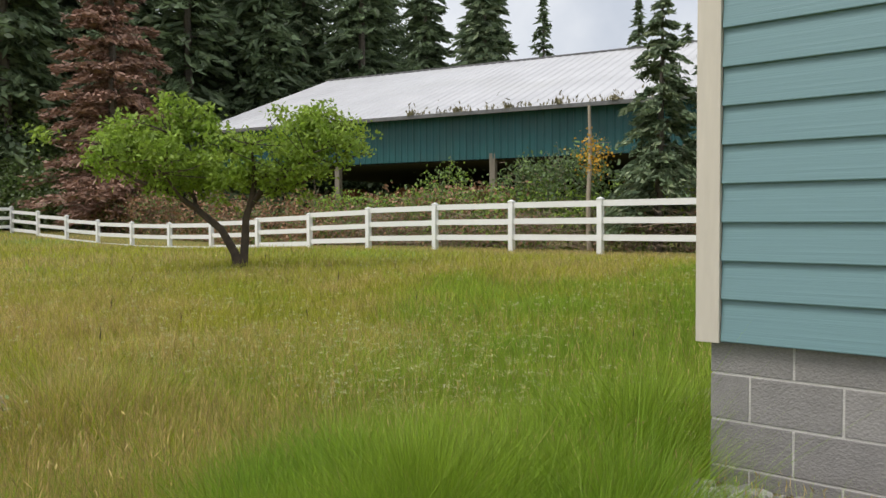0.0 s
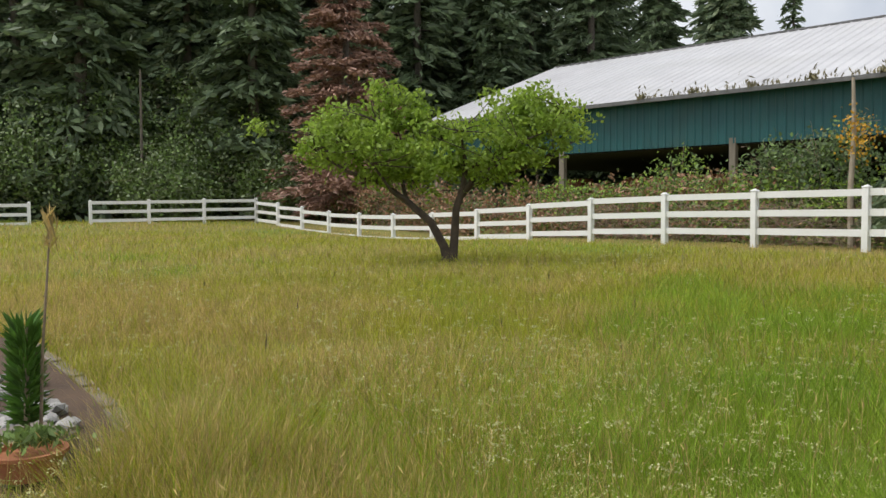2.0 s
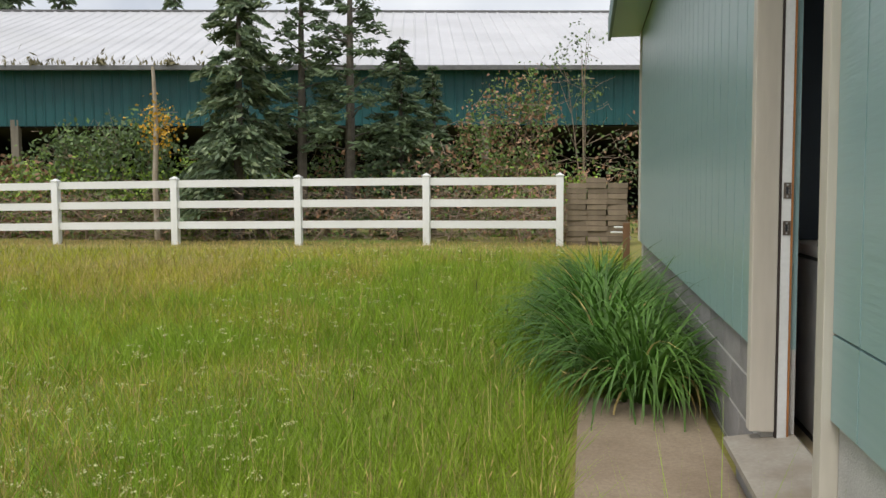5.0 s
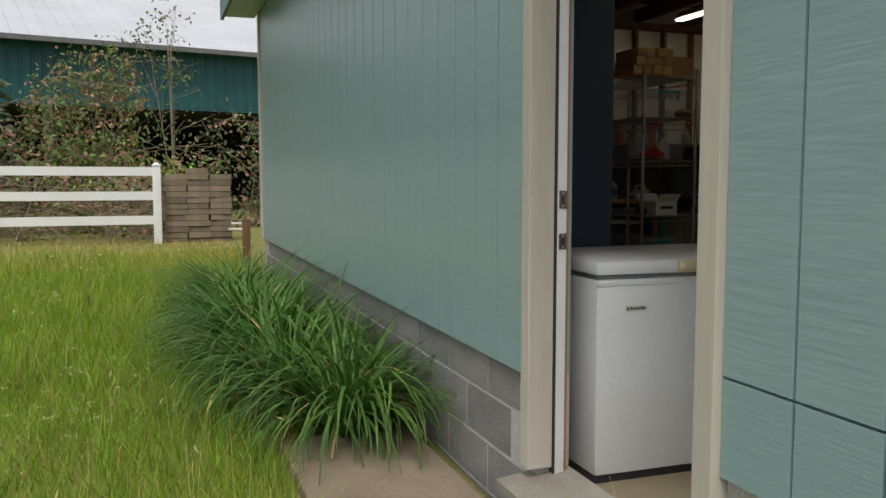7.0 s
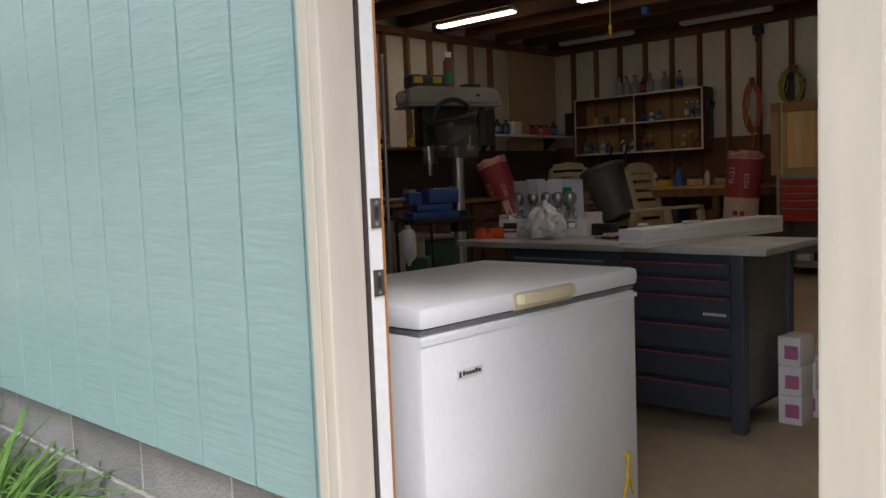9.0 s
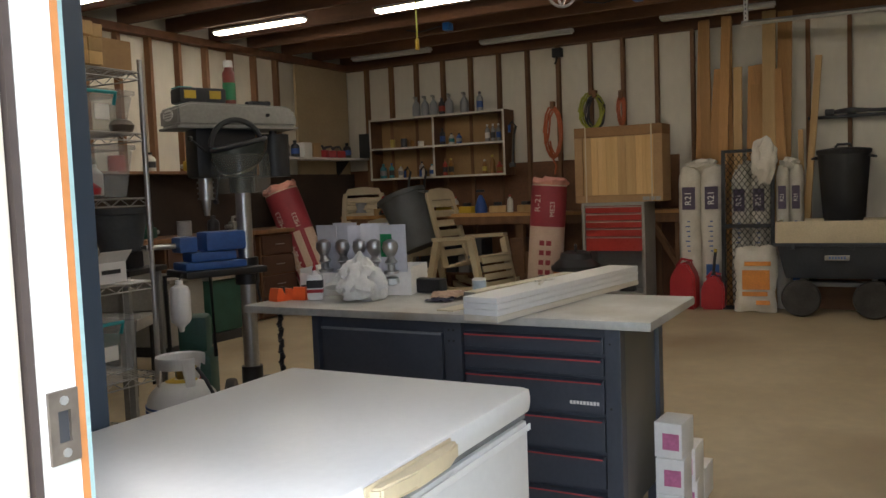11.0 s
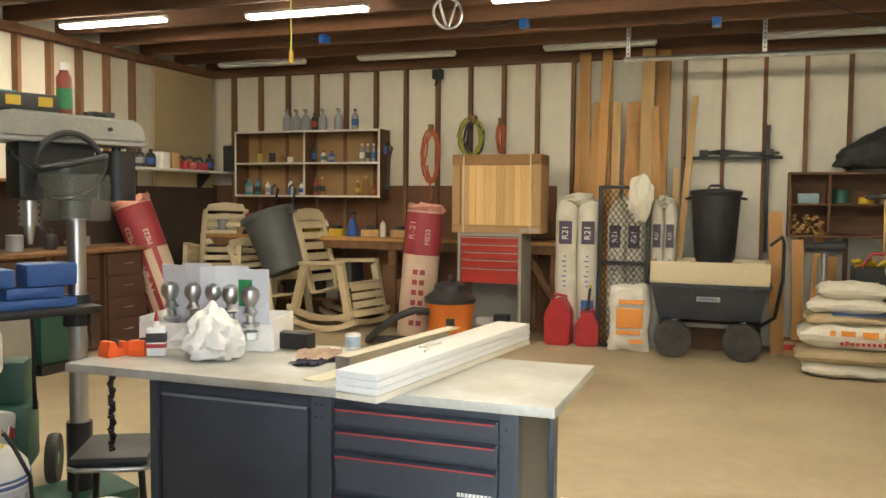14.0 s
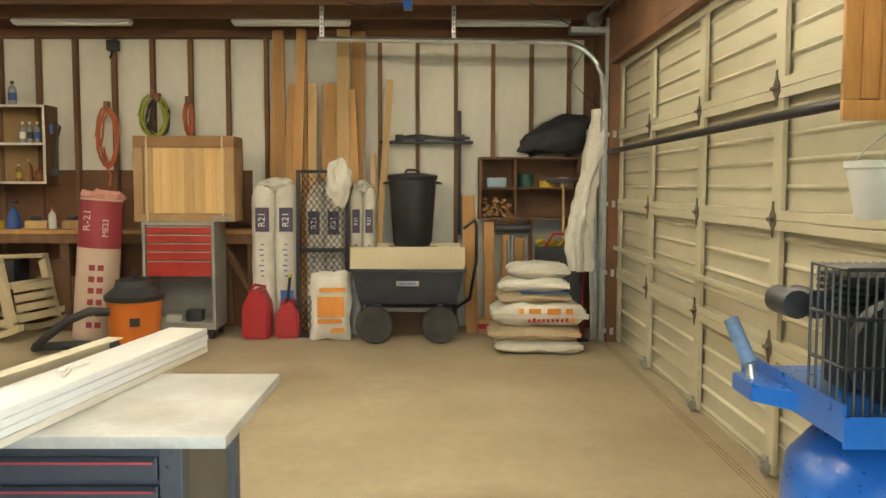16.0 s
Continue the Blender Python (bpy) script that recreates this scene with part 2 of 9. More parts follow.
BENCHTOP = surface("worn_galvanised_top", (.50, .50, .47), (.38, .37, .34), rough=.45, metal=.15, scale=5, fine=40, spread=.25, bump=.1, stain=(.30, .25, .18), rough_var=.15)
REDLINE = surface("red_drawer_lip", (.45, .06, .07), rough=.4, scale=6, spread=.15)
REDPL = surface("red_plastic", (.42, .03, .035), (.36, .02, .03), rough=.4, scale=4, spread=.15)
REDSTEEL = surface("red_enamel", (.42, .045, .035), (.34, .03, .025), rough=.3, scale=3, spread=.15)
ORANGE = surface("orange_plastic", (.72, .20, .03), (.62, .155, .02), rough=.45, scale=4, spread=.12)
BLUE = surface("blue_enamel", (.02, .14, .52), (.015, .105, .42), rough=.3, scale=4, spread=.15, coat=.3)
VISEBLUE = surface("blue_vise_paint", (.03, .10, .34), (.02, .07, .24), rough=.45, scale=9, spread=.3)
GREYMET = surface("grey_machine_paint", (.33, .32, .29), (.26, .25, .23), rough=.45, scale=4, spread=.2)
DKGREEN = surface("dark_green_paint", (.03, .10, .075), rough=.5, scale=6, spread=.3)
PINK = surface("pink_fibre_wool", (.66, .33, .27), (.58, .25, .2), rough=.95, scale=14, fine=80, spread=.25, bump=1, bump_scale=60)
KRAFTRED = surface("printed_red_wrap", (.30, .035, .05), (.25, .028, .04), rough=.55, scale=4, spread=.2)
KRAFT = surface("kraft_wrap", (.60, .46, .36), (.54, .40, .30), rough=.7, scale=4, spread=.15)
SACK = surface("white_woven_sack", (.68, .65, .58), (.58, .54, .46), rough=.6, scale=6, fine=70, spread=.14, bump=.5, bump_scale=16)
SACK_TAN = surface("tan_sack", (.50, .40, .26), (.42, .33, .2), rough=.7, scale=6, fine=70, spread=.18, bump=.5, bump_scale=16)
PURPLE = surface("dark_print", (.09, .07, .12), rough=.6, scale=8, spread=.3)
BLUEPRINT = surface("blue_print", (.10, .17, .42), rough=.6, scale=8, spread=.3)
ORANGEPRINT = surface("orange_print", (.70, .28, .04), (.6, .2, .03), rough=.6, scale=10, spread=.25)
INK = surface("black_ink", (.03, .03, .032), rough=.7)
RUST = surface("dull_bronze", (.20, .17, .14), (.13, .10, .08), rough=.45, metal=.7, scale=14, spread=.35)
HOSEGREEN = surface("yellow_green_cord", (.40, .42, .05), rough=.5, scale=6, spread=.25)
CORDORANGE = surface("orange_cord", (.55, .14, .05), rough=.55, scale=6, spread=.25)
CLOTH = surface("white_cloth", (.78, .75, .68), (.68, .64, .56), rough=.9, scale=7, spread=.2, bump=.6, bump_scale=30)
TARP = surface("black_cloth", (.02, .02, .024), (.035, .035, .04), rough=.75, scale=9, spread=.4, bump=.5, bump_scale=25)
BROWNWOOD = surface("brown_shelf_wood", (.17, .085, .04), (.12, .058, .028), rough=.7, scale=2, fine=30, spread=.28, stretch=(5, .6, 5))
CABWOOD = surface("knotty_pine_cabinet", (.56, .31, .11), (.47, .235, .07), rough=.35, scale=1.5, fine=20, spread=.2, stretch=(6, 6, .6), coat=.3)
CLEARPL = surface("cloudy_clear_plastic", (.62, .66, .68), (.55, .58, .60), rough=.35, scale=3, spread=.1, alpha=.26)
FILM = surface("clear_film", (.8, .8, .8), (.7, .7, .7), rough=.2, scale=8, spread=.1, alpha=.55, bump=.8, bump_scale=30)
TEALPL = surface("teal_plastic", (.02, .30, .33), rough=.4, scale=5, spread=.1)
BAG = surface("frosted_bag", (.78, .77, .74), (.66, .65, .62), rough=.35, scale=9, spread=.12, bump=.9, bump_scale=26, alpha=.9)
YELLOW = surface("yellow_plastic", (.62, .42, .03), rough=.5, scale=5, spread=.15)
BARN = surface("green_barn_steel", (.012, .10, .105), (.009, .078, .085), rough=.5, scale=1.2, fine=10, spread=.16, vary=.05, stain=(.02, .085, .085))
BARNROOF = surface("pale_metal_roof", (.55, .55, .57), (.47, .47, .49), rough=.5, metal=.0, scale=.5, fine=6, spread=.1, stain=(.46, .46, .46))
MOSS = surface("roof_moss", (.16, .15, .08), (.24, .21, .12), rough=1, scale=9, spread=.4)
# near-black colour stands in for the shade inside the open barn
BARNSHADE = surface("barn_inside_shade", (.02, .018, .016), rough=.95, spread=.3)
POLE = surface("grey_pole_wood", (.24, .21, .16), (.17, .15, .12), rough=.9, scale=3, spread=.3, stretch=(6, 6, .4))
BARK = surface("apple_bark", (.10, .075, .055), (.055, .042, .032), rough=.95, scale=7, fine=50, spread=.35, bump=1, bump_scale=30)
BARK_GREY = surface("grey_bark", (.17, .145, .12), (.10, .085, .07), rough=.95, scale=7, fine=50, spread=.35, bump=1, bump_scale=30)
PAVER = surface("stacked_paver", (.26, .205, .145), (.18, .14, .10), rough=.95, scale=6, fine=60, spread=.35, bump=.6, bump_scale=60, vary=.25)
STONE = surface("river_stone", (.36, .35, .33), (.23, .225, .215), rough=.85, scale=9, fine=60, spread=.3, vary=.45)
BRICKEDGE = surface("edging_block", (.24, .205, .17), (.18, .15, .13), rough=.95, scale=6, spread=.3, bump=.5, vary=.15)
TERRA = surface("terracotta", (.42, .17, .08), (.33, .125, .06), rough=.85, scale=6, spread=.25)
LEAF_APPLE = leafy("apple_leaf", (.20, .32, .035), (.33, .44, .07), trans=.45)
LEAF_DARK = leafy("dark_needle", (0.108, 0.160, 0.084), (0.180, 0.238, 0.115), vary=.5, trans=.32)
LEAF_SPRUCE = leafy("spruce_needle", (0.100, 0.152, 0.085), (0.165, 0.222, 0.112), vary=.45, trans=.3)
LEAF_SPRUCE_PALE = leafy("pale_needle_tip", (.19, .24, .14), (.26, .31, .16), vary=.4, trans=.2)
LEAF_MID = leafy("shrub_leaf", (.12, .20, .055), (.19, .27, .075), vary=.45, trans=.3)
LEAF_BRIGHT = leafy("bramble_leaf", (.24, .38, .05), (.34, .46, .08), vary=.4, trans=.3)
LEAF_BROWN = leafy("dead_leaf", (.30, .16, .09), (.38, .22, .13), vary=.4, trans=.1)
LEAF_RUST = leafy("dead_red_needle", (.26, .145, .105), (.33, .20, .145), vary=.4, trans=.1)
TWIG = surface("dry_twig", (.34, .26, .19), (.22, .165, .12), rough=.95, spread=.35, vary=.3)
GRASS = leafy("meadow_grass", (.30, .345, .025), (.42, .40, .04), scale=.9, vary=.5, trans=.35)
GRASS_DRY = leafy("dry_grass", (.46, .34, .12), (.58, .44, .18), scale=.9, vary=.5, trans=.3)
GRASS_LUSH = leafy("lush_grass", (.20, .34, .02), (.31, .42, .035), scale=.9, vary=.45, trans=.35)
LILY = leafy("lily_leaf", (.055, .145, .02), (.13, .25, .04), scale=2, vary=.35, trans=.3)
FLOWER = leafy("pale_flower_head", (.55, .55, .2), (.62, .6, .34), vary=.2, trans=.2)
PINKFLOWER = leafy("pink_bloom", (.55, .04, .25), (.62, .08, .32), vary=.2, trans=.2)
YELLOWBLOOM = leafy("yellow_bloom", (.60, .32, .02), (.66, .40, .04), vary=.2, trans=.2)

# ---- the lie of the land ----
def step01(a, b, v):
    v = min(1.0, max(0.0, (v - a) / (b - a)))
    return v * v * (3 - 2 * v)


def ground_z(x, y):
    far = max(y, -0.45 * x - 1.0)
    z = -0.23 + 0.31 * step01(-1.0, 12.5, far)
    z -= 0.16 * math.exp(-((x + 27) / 6.0) ** 2) * step01(4, 12, y)
    z += 0.32 * step01(-31.0, -42.0, x) + 0.1 * math.exp(-((x + 13.4) ** 2 + (y - 6.1) ** 2) / 3.0)
    z += 0.02 * noise.noise(Vector((x * .35, y * .35, 0.0)))
    return z


def axis_steps(lo, hi, fine_lo, fine_hi, fine):
    out, v = [], fine_lo
    while v <= fine_hi:
        out.append(v)
        v += fine
    s = fine
    v = fine_lo
    while v > lo:
        s *= 1.35
        v -= s
        out.insert(0, max(v, lo))
    s = fine
    v = out[-1]
    while v < hi:
        s *= 1.35
        v += s
        out.append(min(v, hi))
    return out


def make_ground():
    xs, ys = axis_steps(-900, 900, -46, 8, .6), axis_steps(-900, 900, -6, 30, .6)
    nx = len(xs)
    verts = [(x, y, ground_z(x, y) if not (-1.55 < x < 7.2 and -.0 < y < 9.7) else -0.35) for y in ys for x in xs]
    faces = [(j * nx + i, j * nx + i + 1, (j + 1) * nx + i + 1, (j + 1) * nx + i) for j in range(len(ys) - 1) for i in range(nx - 1)]
    me = bpy.data.meshes.new("ground")
    me.from_pydata(verts, [], faces)
    me.shade_smooth()
    m = surface("meadow_soil", (.17, .19, .03), (.24, .19, .06), rough=1, scale=.35, fine=22, spread=.35, bump=1, bump_scale=25, stain=(.11, .20, .02))
    me.materials.append(m)
    tagged(new("ground", me), "rough green and tan meadow ground", "ground", kind="structure")


make_ground()

# ---- the workshop building: floor, walls, roof ----
WX, FY = -1.65, 0.0          # outer faces of the side wall and of the front wall
FAR, LEFT, CEIL = 6.95, 7.7, 2.9


def structure(name, bm, mat, label, smooth=False):
    return solid(name, bm, mat, label, "", kind="structure", smooth=smooth)


bm = bmesh.new()
box(bm, -1.5, 7.05, 0.02, 7.8, -0.3, 0.0)
floor = structure("floor", bm, CONCRETE, "tan stained concrete shop floor, dusty and scuffed")
bm = bmesh.new()
for k in range(3):
    box(bm, 1.3, 6.3, 0.150 + .022 * k, .154 + .022 * k, -.01, 0.001)
part("floor_groove", bm, surface("floor_line", (.22, .165, .1), rough=.9, spread=.3), floor, "worn line along the garage door", smooth=False)

# side wall: core, grooved plywood boards, trim, foundation
bm = bmesh.new()
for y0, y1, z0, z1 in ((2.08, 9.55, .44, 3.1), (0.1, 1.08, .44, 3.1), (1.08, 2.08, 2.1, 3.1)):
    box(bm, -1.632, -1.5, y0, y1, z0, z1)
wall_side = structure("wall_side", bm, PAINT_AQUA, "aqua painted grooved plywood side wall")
bm = bmesh.new()
box(bm, -1.625, -1.5, 2.08, 9.55, -.4, .44)
box(bm, -1.625, -1.5, .06, 1.1, -.4, .44)
foundation_side = structure("foundation_side", bm, MORTAR, "grey concrete block foundation with pale mortar")
bm = bmesh.new()
box(bm, -1.622, 1.3, .016, .13, -.4, .44)
foundation_front = structure("foundation_front", bm, MORTAR, "grey concrete block foundation with pale mortar")

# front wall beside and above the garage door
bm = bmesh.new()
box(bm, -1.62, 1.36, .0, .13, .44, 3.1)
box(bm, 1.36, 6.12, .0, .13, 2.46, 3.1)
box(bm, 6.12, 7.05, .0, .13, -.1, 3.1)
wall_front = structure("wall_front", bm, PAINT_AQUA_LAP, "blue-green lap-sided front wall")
bm = bmesh.new()
box(bm, 1.36, 6.95, .131, .16, 2.5, 2.9)
box(bm, 6.14, 6.94, .131, .16, 0, 2.5)
box(bm, 6.098, 6.139, .047, .158, 0, 2.499)
box(bm, 1.362, 1.40, .047, .158, 0, 2.444)
box(bm, 1.41, 6.097, .0825, .158, 2.446, 2.499)
structure("header_board", bm, OSB, "bare brown header boards over the garage door")

# far and left walls with their studs
bm = bmesh.new()
box(bm, 6.98, 7.08, 0.1, 7.8, -.1, 3.1)
wall_far = structure("wall_far", bm, LINER, "white lined wall between bare wooden studs")
bm = bmesh.new()
box(bm, -1.5, 6.98, 7.73, 7.83, -.1, 3.1)
wall_left = structure("wall_left", bm, LINER, "white lined wall between bare wooden studs")
bm = bmesh.new()
box(bm, 6.955, 6.979, 3.48, 7.7, .0, 1.535)
structure("panel_far", bm, OSB, "dark brown board on the lower wall")
bm = bmesh.new()
box(bm, 5.86, 6.90, 7.64, 7.672, 1.0, 2.79)
structure("panel_left", bm, surface("tan_board", (.46, .36, .22), (.40, .31, .18), rough=.8, scale=1.5, fine=30, spread=.12), "tan board nailed over the wall studs")
# near-black board added over the studs, standing in for dark boarding and clutter
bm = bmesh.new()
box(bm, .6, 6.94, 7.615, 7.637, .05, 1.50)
structure("panel_left_lower", bm, surface("dark_backboard", (.055, .035, .025), (.03, .022, .018), rough=.85, scale=2, fine=30, spread=.3), "dark board added behind the side counter")
bm = bmesh.new()
box(bm, -1.5, -1.47, 2.2, 7.7, 0, 3.0)
box(bm, -1.5, -1.47, .16, 1.0, 0, 3.0)
structure("wall_side_lining", bm, OSB, "bare brown inner board of the side wall")
bm = bmesh.new()
box(bm, -1.5, 1.36, .131, .15, 0, 2.9)
structure("wall_front_lining", bm, LINER, "white lining of the front wall beside the garage door")
bm = bmesh.new()
box(bm, -1.6, 7.1, 9.45, 9.549, -.3, 3.1)
box(bm, 7.0, 7.1, 7.83, 9.45, -.3, 3.1)
structure("wall_back", bm, PAINT_AQUA, "aqua painted rear wall")


def stud(bm, x0, x1, y0, y1, z0, z1):
    box(bm, x0, x1, y0, y1, z0, z1)


stud_mesh_far = bmesh.new()
box(stud_mesh_far, -.045, .028, -.019, .019, 0, 2.8)
me_far = mesh_of(stud_mesh_far, "stud", STUD)
for k in range(21):
    s_ = new("stud", me_far)
    s_.parent = wall_far
    s_.location = (6.952, .39 + .367 * k + rnd.uniform(-.006, .006), 0)
stud_mesh_left = bmesh.new()
box(stud_mesh_left, -.019, .019, -.045, .028, 0, 2.8)
me_left = mesh_of(stud_mesh_left, "stud", STUD)
for k in range(19):
    s_ = new("stud", me_left)
    s_.parent = wall_left
    s_.location = (-1.037 + .367 * k + rnd.uniform(-.006, .006), 7.702, 0)
bm = bmesh.new()
box(bm, 6.86, 6.979, .16, 7.7, 2.8, 2.87)
box(bm, -1.46, 6.86, 7.6, 7.72, 2.8, 2.87)
box(bm, 6.90, 6.985, .16, .24, 0, 2.8)
structure("top_plate", bm, JOIST, "brown timber plates on top of the walls")

# open ceiling: joists along y, cross ties, dark deck above
bm = bmesh.new()
for k in range(15):
    x = -1.2 + .58 * k
    box(bm, x - .021, x + .021, .13, 7.75, 2.875, 3.02)
for y in (2.05, 4.1, 6.1):
    box(bm, -1.45, 6.97, y - .045, y + .045, 3.021, 3.06)
for k in range(14):
    x = -1.2 + .58 * k + .29
    box(bm, x - .28, x + .26, .13, 7.75, 3.2 + .02 * (k % 2), 3.24)
ceiling = structure("ceiling", bm, JOIST, "open brown ceiling joists under a dark board deck")
bm = bmesh.new()
box(bm, -1.6, 7.08, 0, 9.5, 3.3, 3.34)
structure("roof_deck", bm, JOIST, "dark underside of the roof deck")
bm = bmesh.new()
prism(bm, [(-2.02, 3.1), (-2.02, 3.3), (2.7, 5.0), (7.5, 3.3), (7.5, 3.1), (7.2, 3.12), (-1.6, 3.12)], "y", -.4, 9.9)
structure("roof", bm, surface("grey_shingle", (.12, .12, .12), rough=.95, scale=5, spread=.3, bump=.8), "grey shingle gable roof with overhanging eaves")
bm = bmesh.new()
box(bm, -2.02, -1.66, -.38, 9.88, 3.07, 3.099)
structure("soffit", bm, PAINT_AQUA, "aqua painted boarded soffit under the eaves")
bm = bmesh.new()
box(bm, -2.06, -2.022, -.4, 9.9, 3.03, 3.32)
structure("fascia", bm, surface("dark_teal_trim", (.10, .20, .20), rough=.5, scale=2, spread=.15), "dark teal fascia board along the eaves")

# corner boards and door casing
bm = bmesh.new()
box(bm, -1.672, -1.575, -.038, -.012, .435, 3.06, .003)
box(bm, -1.672, -1.652, -.0115, .085, .435, 3.06, .003)
structure("corner_board", bm, TRIM, "cream painted corner trim boards")
bm = bmesh.new()
box(bm, -1.672, -1.64, 9.47, 9.57, .44, 3.06, .003)
structure("corner_board_rear", bm, TRIM, "cream painted corner trim board")
bm = bmesh.new()
box(bm, -1.675, -1.645, 2.09, 2.123, .11, 2.19, .004)
box(bm, -1.675, -1.579, 2.056, 2.0895, .11, 2.16, .005)
box(bm, -1.675, -1.625, 1.043, 1.118, -.05, 2.19, .004)
box(bm, -1.675, -1.645, 1.131, 2.0895, 2.11, 2.19, .004)
door_frame = structure("door_frame", bm, TRIM, "cream painted timber door casing, scuffed at the foot")
bm = bmesh.new()
box(bm, -1.578, -1.5705, 2.052, 2.079, .06, 2.1)
part("weather_strip", bm, surface("dark_weatherstrip", (.05, .035, .03), rough=.8), door_frame, "dark weather strip", smooth=False)
bm = bmesh.new()
box(bm, -1.570, -1.536, 2.048, 2.079, .06, 2.1, .002)
prism(bm, [(-1.624, 1.083), (-1.52, 1.083), (-1.52, 1.166), (-1.624, 1.120)], "z", .06, 2.1)
box(bm, -1.639, -1.52, 1.173, 2.047, 2.075, 2.109, .002)
jamb = part("jamb", bm, surface("white_jamb_paint", (.72, .71, .69), rough=.4, scale=4, spread=.1), door_frame, "white painted door jamb", smooth=False)
bm = bmesh.new()
box(bm, -1.5355, -1.5275, 2.05, 2.079, .0, 2.12)
part("inner_casing", bm, surface("orange_stained_wood", (.42, .17, .05), rough=.5, scale=4, spread=.25), door_frame, "raw orange-brown inner edge", smooth=False)
for zc, h in ((1.069, .062), (.923, .055)):
    bm = bmesh.new()
    for a, b, c, d in ((-.014, .014, -h / 2, -h * .22), (-.014, .014, h * .22, h / 2), (-.014, -.006, -h * .22, h * .22), (.006, .014, -h * .22, h * .22)):
        box(bm, -1.552 + a, -1.552 + b, 2.0445, 2.0478, zc + c, zc + d)
    sp = part("strike_plate", bm, RUST, door_frame, "tarnished bronze strike plate", smooth=False)
    bm = bmesh.new()
    box(bm, -1.557, -1.547, 2.0465, 2.0475, zc - h * .22, zc + h * .22)
    part("latch_hole", bm, BLACKPL, sp, smooth=False)
    bm = bmesh.new()
    for dz in (-h * .36, h * .36):
        cyl(bm, (-1.552, 2.0455, zc + dz), (-1.552, 2.043, zc + dz), .004, seg=8)
    part("screw", bm, GALV, sp)
for zc in (.32, 1.062, 1.9):
    bm = bmesh.new()
    box(bm, -.03, .022, 0, .0025, -.06, .06, .0008, m=pose(-1.568, 1.1465, zc, 0, 0, 23))
    for dx, dz in ((-.012, .018), (-.008, -.045), (.01, .045), (.008, -.014)):
        cyl(bm, (-1.568 + dx, 1.147 + dx * .43, zc + dz), (-1.568 + dx - .001, 1.1505 + dx * .43, zc + dz), .004, seg=8)
    part("hinge", bm, surface("dull_brass", (.36, .29, .16), rough=.4, metal=.6, spread=.2) if zc == .32 else MATS["dull_brass"], door_frame, "dull brass hinge leaf with screws")
bm = bmesh.new()
prism(bm, [(-1.76, .035), (-1.76, .06), (-1.5, .1), (-1.46, .06), (-1.46, .0), (-1.62, 0)], "y", 1.02, 2.14)
structure("door_sill", bm, surface("worn_sill", (.36, .33, .28), (.26, .225, .18), rough=.6, scale=6, spread=.25, stain=(.22, .18, .13)), "worn pale threshold, chipped and dirty")
bm = bmesh.new()
box(bm, -1.7, -1.612, 1.02, 2.18, -.3, .034)
structure("sill_block", bm, BLOCK, "concrete block under the threshold")
# the open door, swung inwards
door = thing("door_1", "open white shop door swung inwards", "door", (-1.49, 1.13, .02), -93, kind="structure")
bm = bmesh.new()
box(bm, -.02, .02, .0, .83, .0, 2.03, .003)
part("leaf", bm, surface("white_door_paint", (.7, .69, .66), rough=.4, scale=3, spread=.08), door, smooth=False)
bm = bmesh.new()
for sx in (-1, 1):
    cyl(bm, (sx * .02, .77, .95), (sx * .06, .77, .95), .012)
    lathe(bm, [(.0, 0), (.026, .004), (.03, .02), (.02, .035), (0, .038)], 14, Matrix.Translation((sx * .05, .77, .95)) @ Matrix.Rotation(sx * math.pi / 2, 4, 'Y'))
part("door_knob", bm, RUST, door, "bronze door knob")
# garage door: four sections of ribbed steel between stiles
gd = thing("garage_door", "closed almond ribbed-steel sectional garage door", "garage door", (0, -.05, 0), kind="structure")
SEC, G0, G1 = .607, 1.38, 6.1
STILES = (1.43, 2.65, 3.81, 5.01, 6.06)
for s in range(4):
    z0 = .015 + SEC * s
    prof, n_ = [], 5
    prof.append((.075, z0))
    for r in range(n_):
        za = z0 + SEC * (r + .12) / n_
        zb = z0 + SEC * (r + .36) / n_
        prof += [(.075, za), (.092, za + .012), (.092, zb - .012), (.075, zb)]
    prof.append((.075, z0 + SEC - .003))
    bm = bmesh.new()
    outline = prof + [(.055, z0 + SEC - .003), (.055, z0)]
    prism(bm, outline, "x", G0 - .04, G1 + .04)
    sec = part("section", bm, GARAGE, gd, smooth=False)
    for x in STILES:
        bm = bmesh.new()
        w = .055 if x not in (1.43, 6.06) else .04
        box(bm, x - w, x + w, .0935, .118, z0, z0 + SEC - .004, .004)
        part("stile", bm, GARAGE, sec, smooth=False)
    bm = bmesh.new()
    box(bm, G0 + .01, G1 - .01, .1185, .128, z0 + SEC - .05, z0 + SEC - .004, .003)
    if s < 3:
        box(bm, G0 + .01, G1 - .01, .1185, .128, z0 + SEC + .0, z0 + SEC + .045, .003)
    part("rail", bm, GARAGE, sec, smooth=False)
    if s < 3:
        for x in STILES[1:4]:
            bm = bmesh.new()
            zc = z0 + SEC
            prism(bm, [(x - .007, zc - .085), (x + .007, zc - .085), (x + .012, zc - .045), (x + .036, zc - .018), (x + .036, zc + .018), (x + .012, zc + .045), (x + .007, zc + .085), (x - .007, zc + .085), (x - .012, zc + .045), (x - .036, zc + .018), (x - .036, zc - .018), (x - .012, zc - .045)], "y", .1285, .134)
            cyl(bm, (x - .028, .142, zc), (x + .028, .142, zc), .011, seg=10)
            part("hinge", bm, RUST, sec, "dull steel centre hinge", smooth=False)
bm = bmesh.new()
cyl(bm, (G0 + .02, .20, 1.69), (G1 + .1, .20, 1.69), .022)
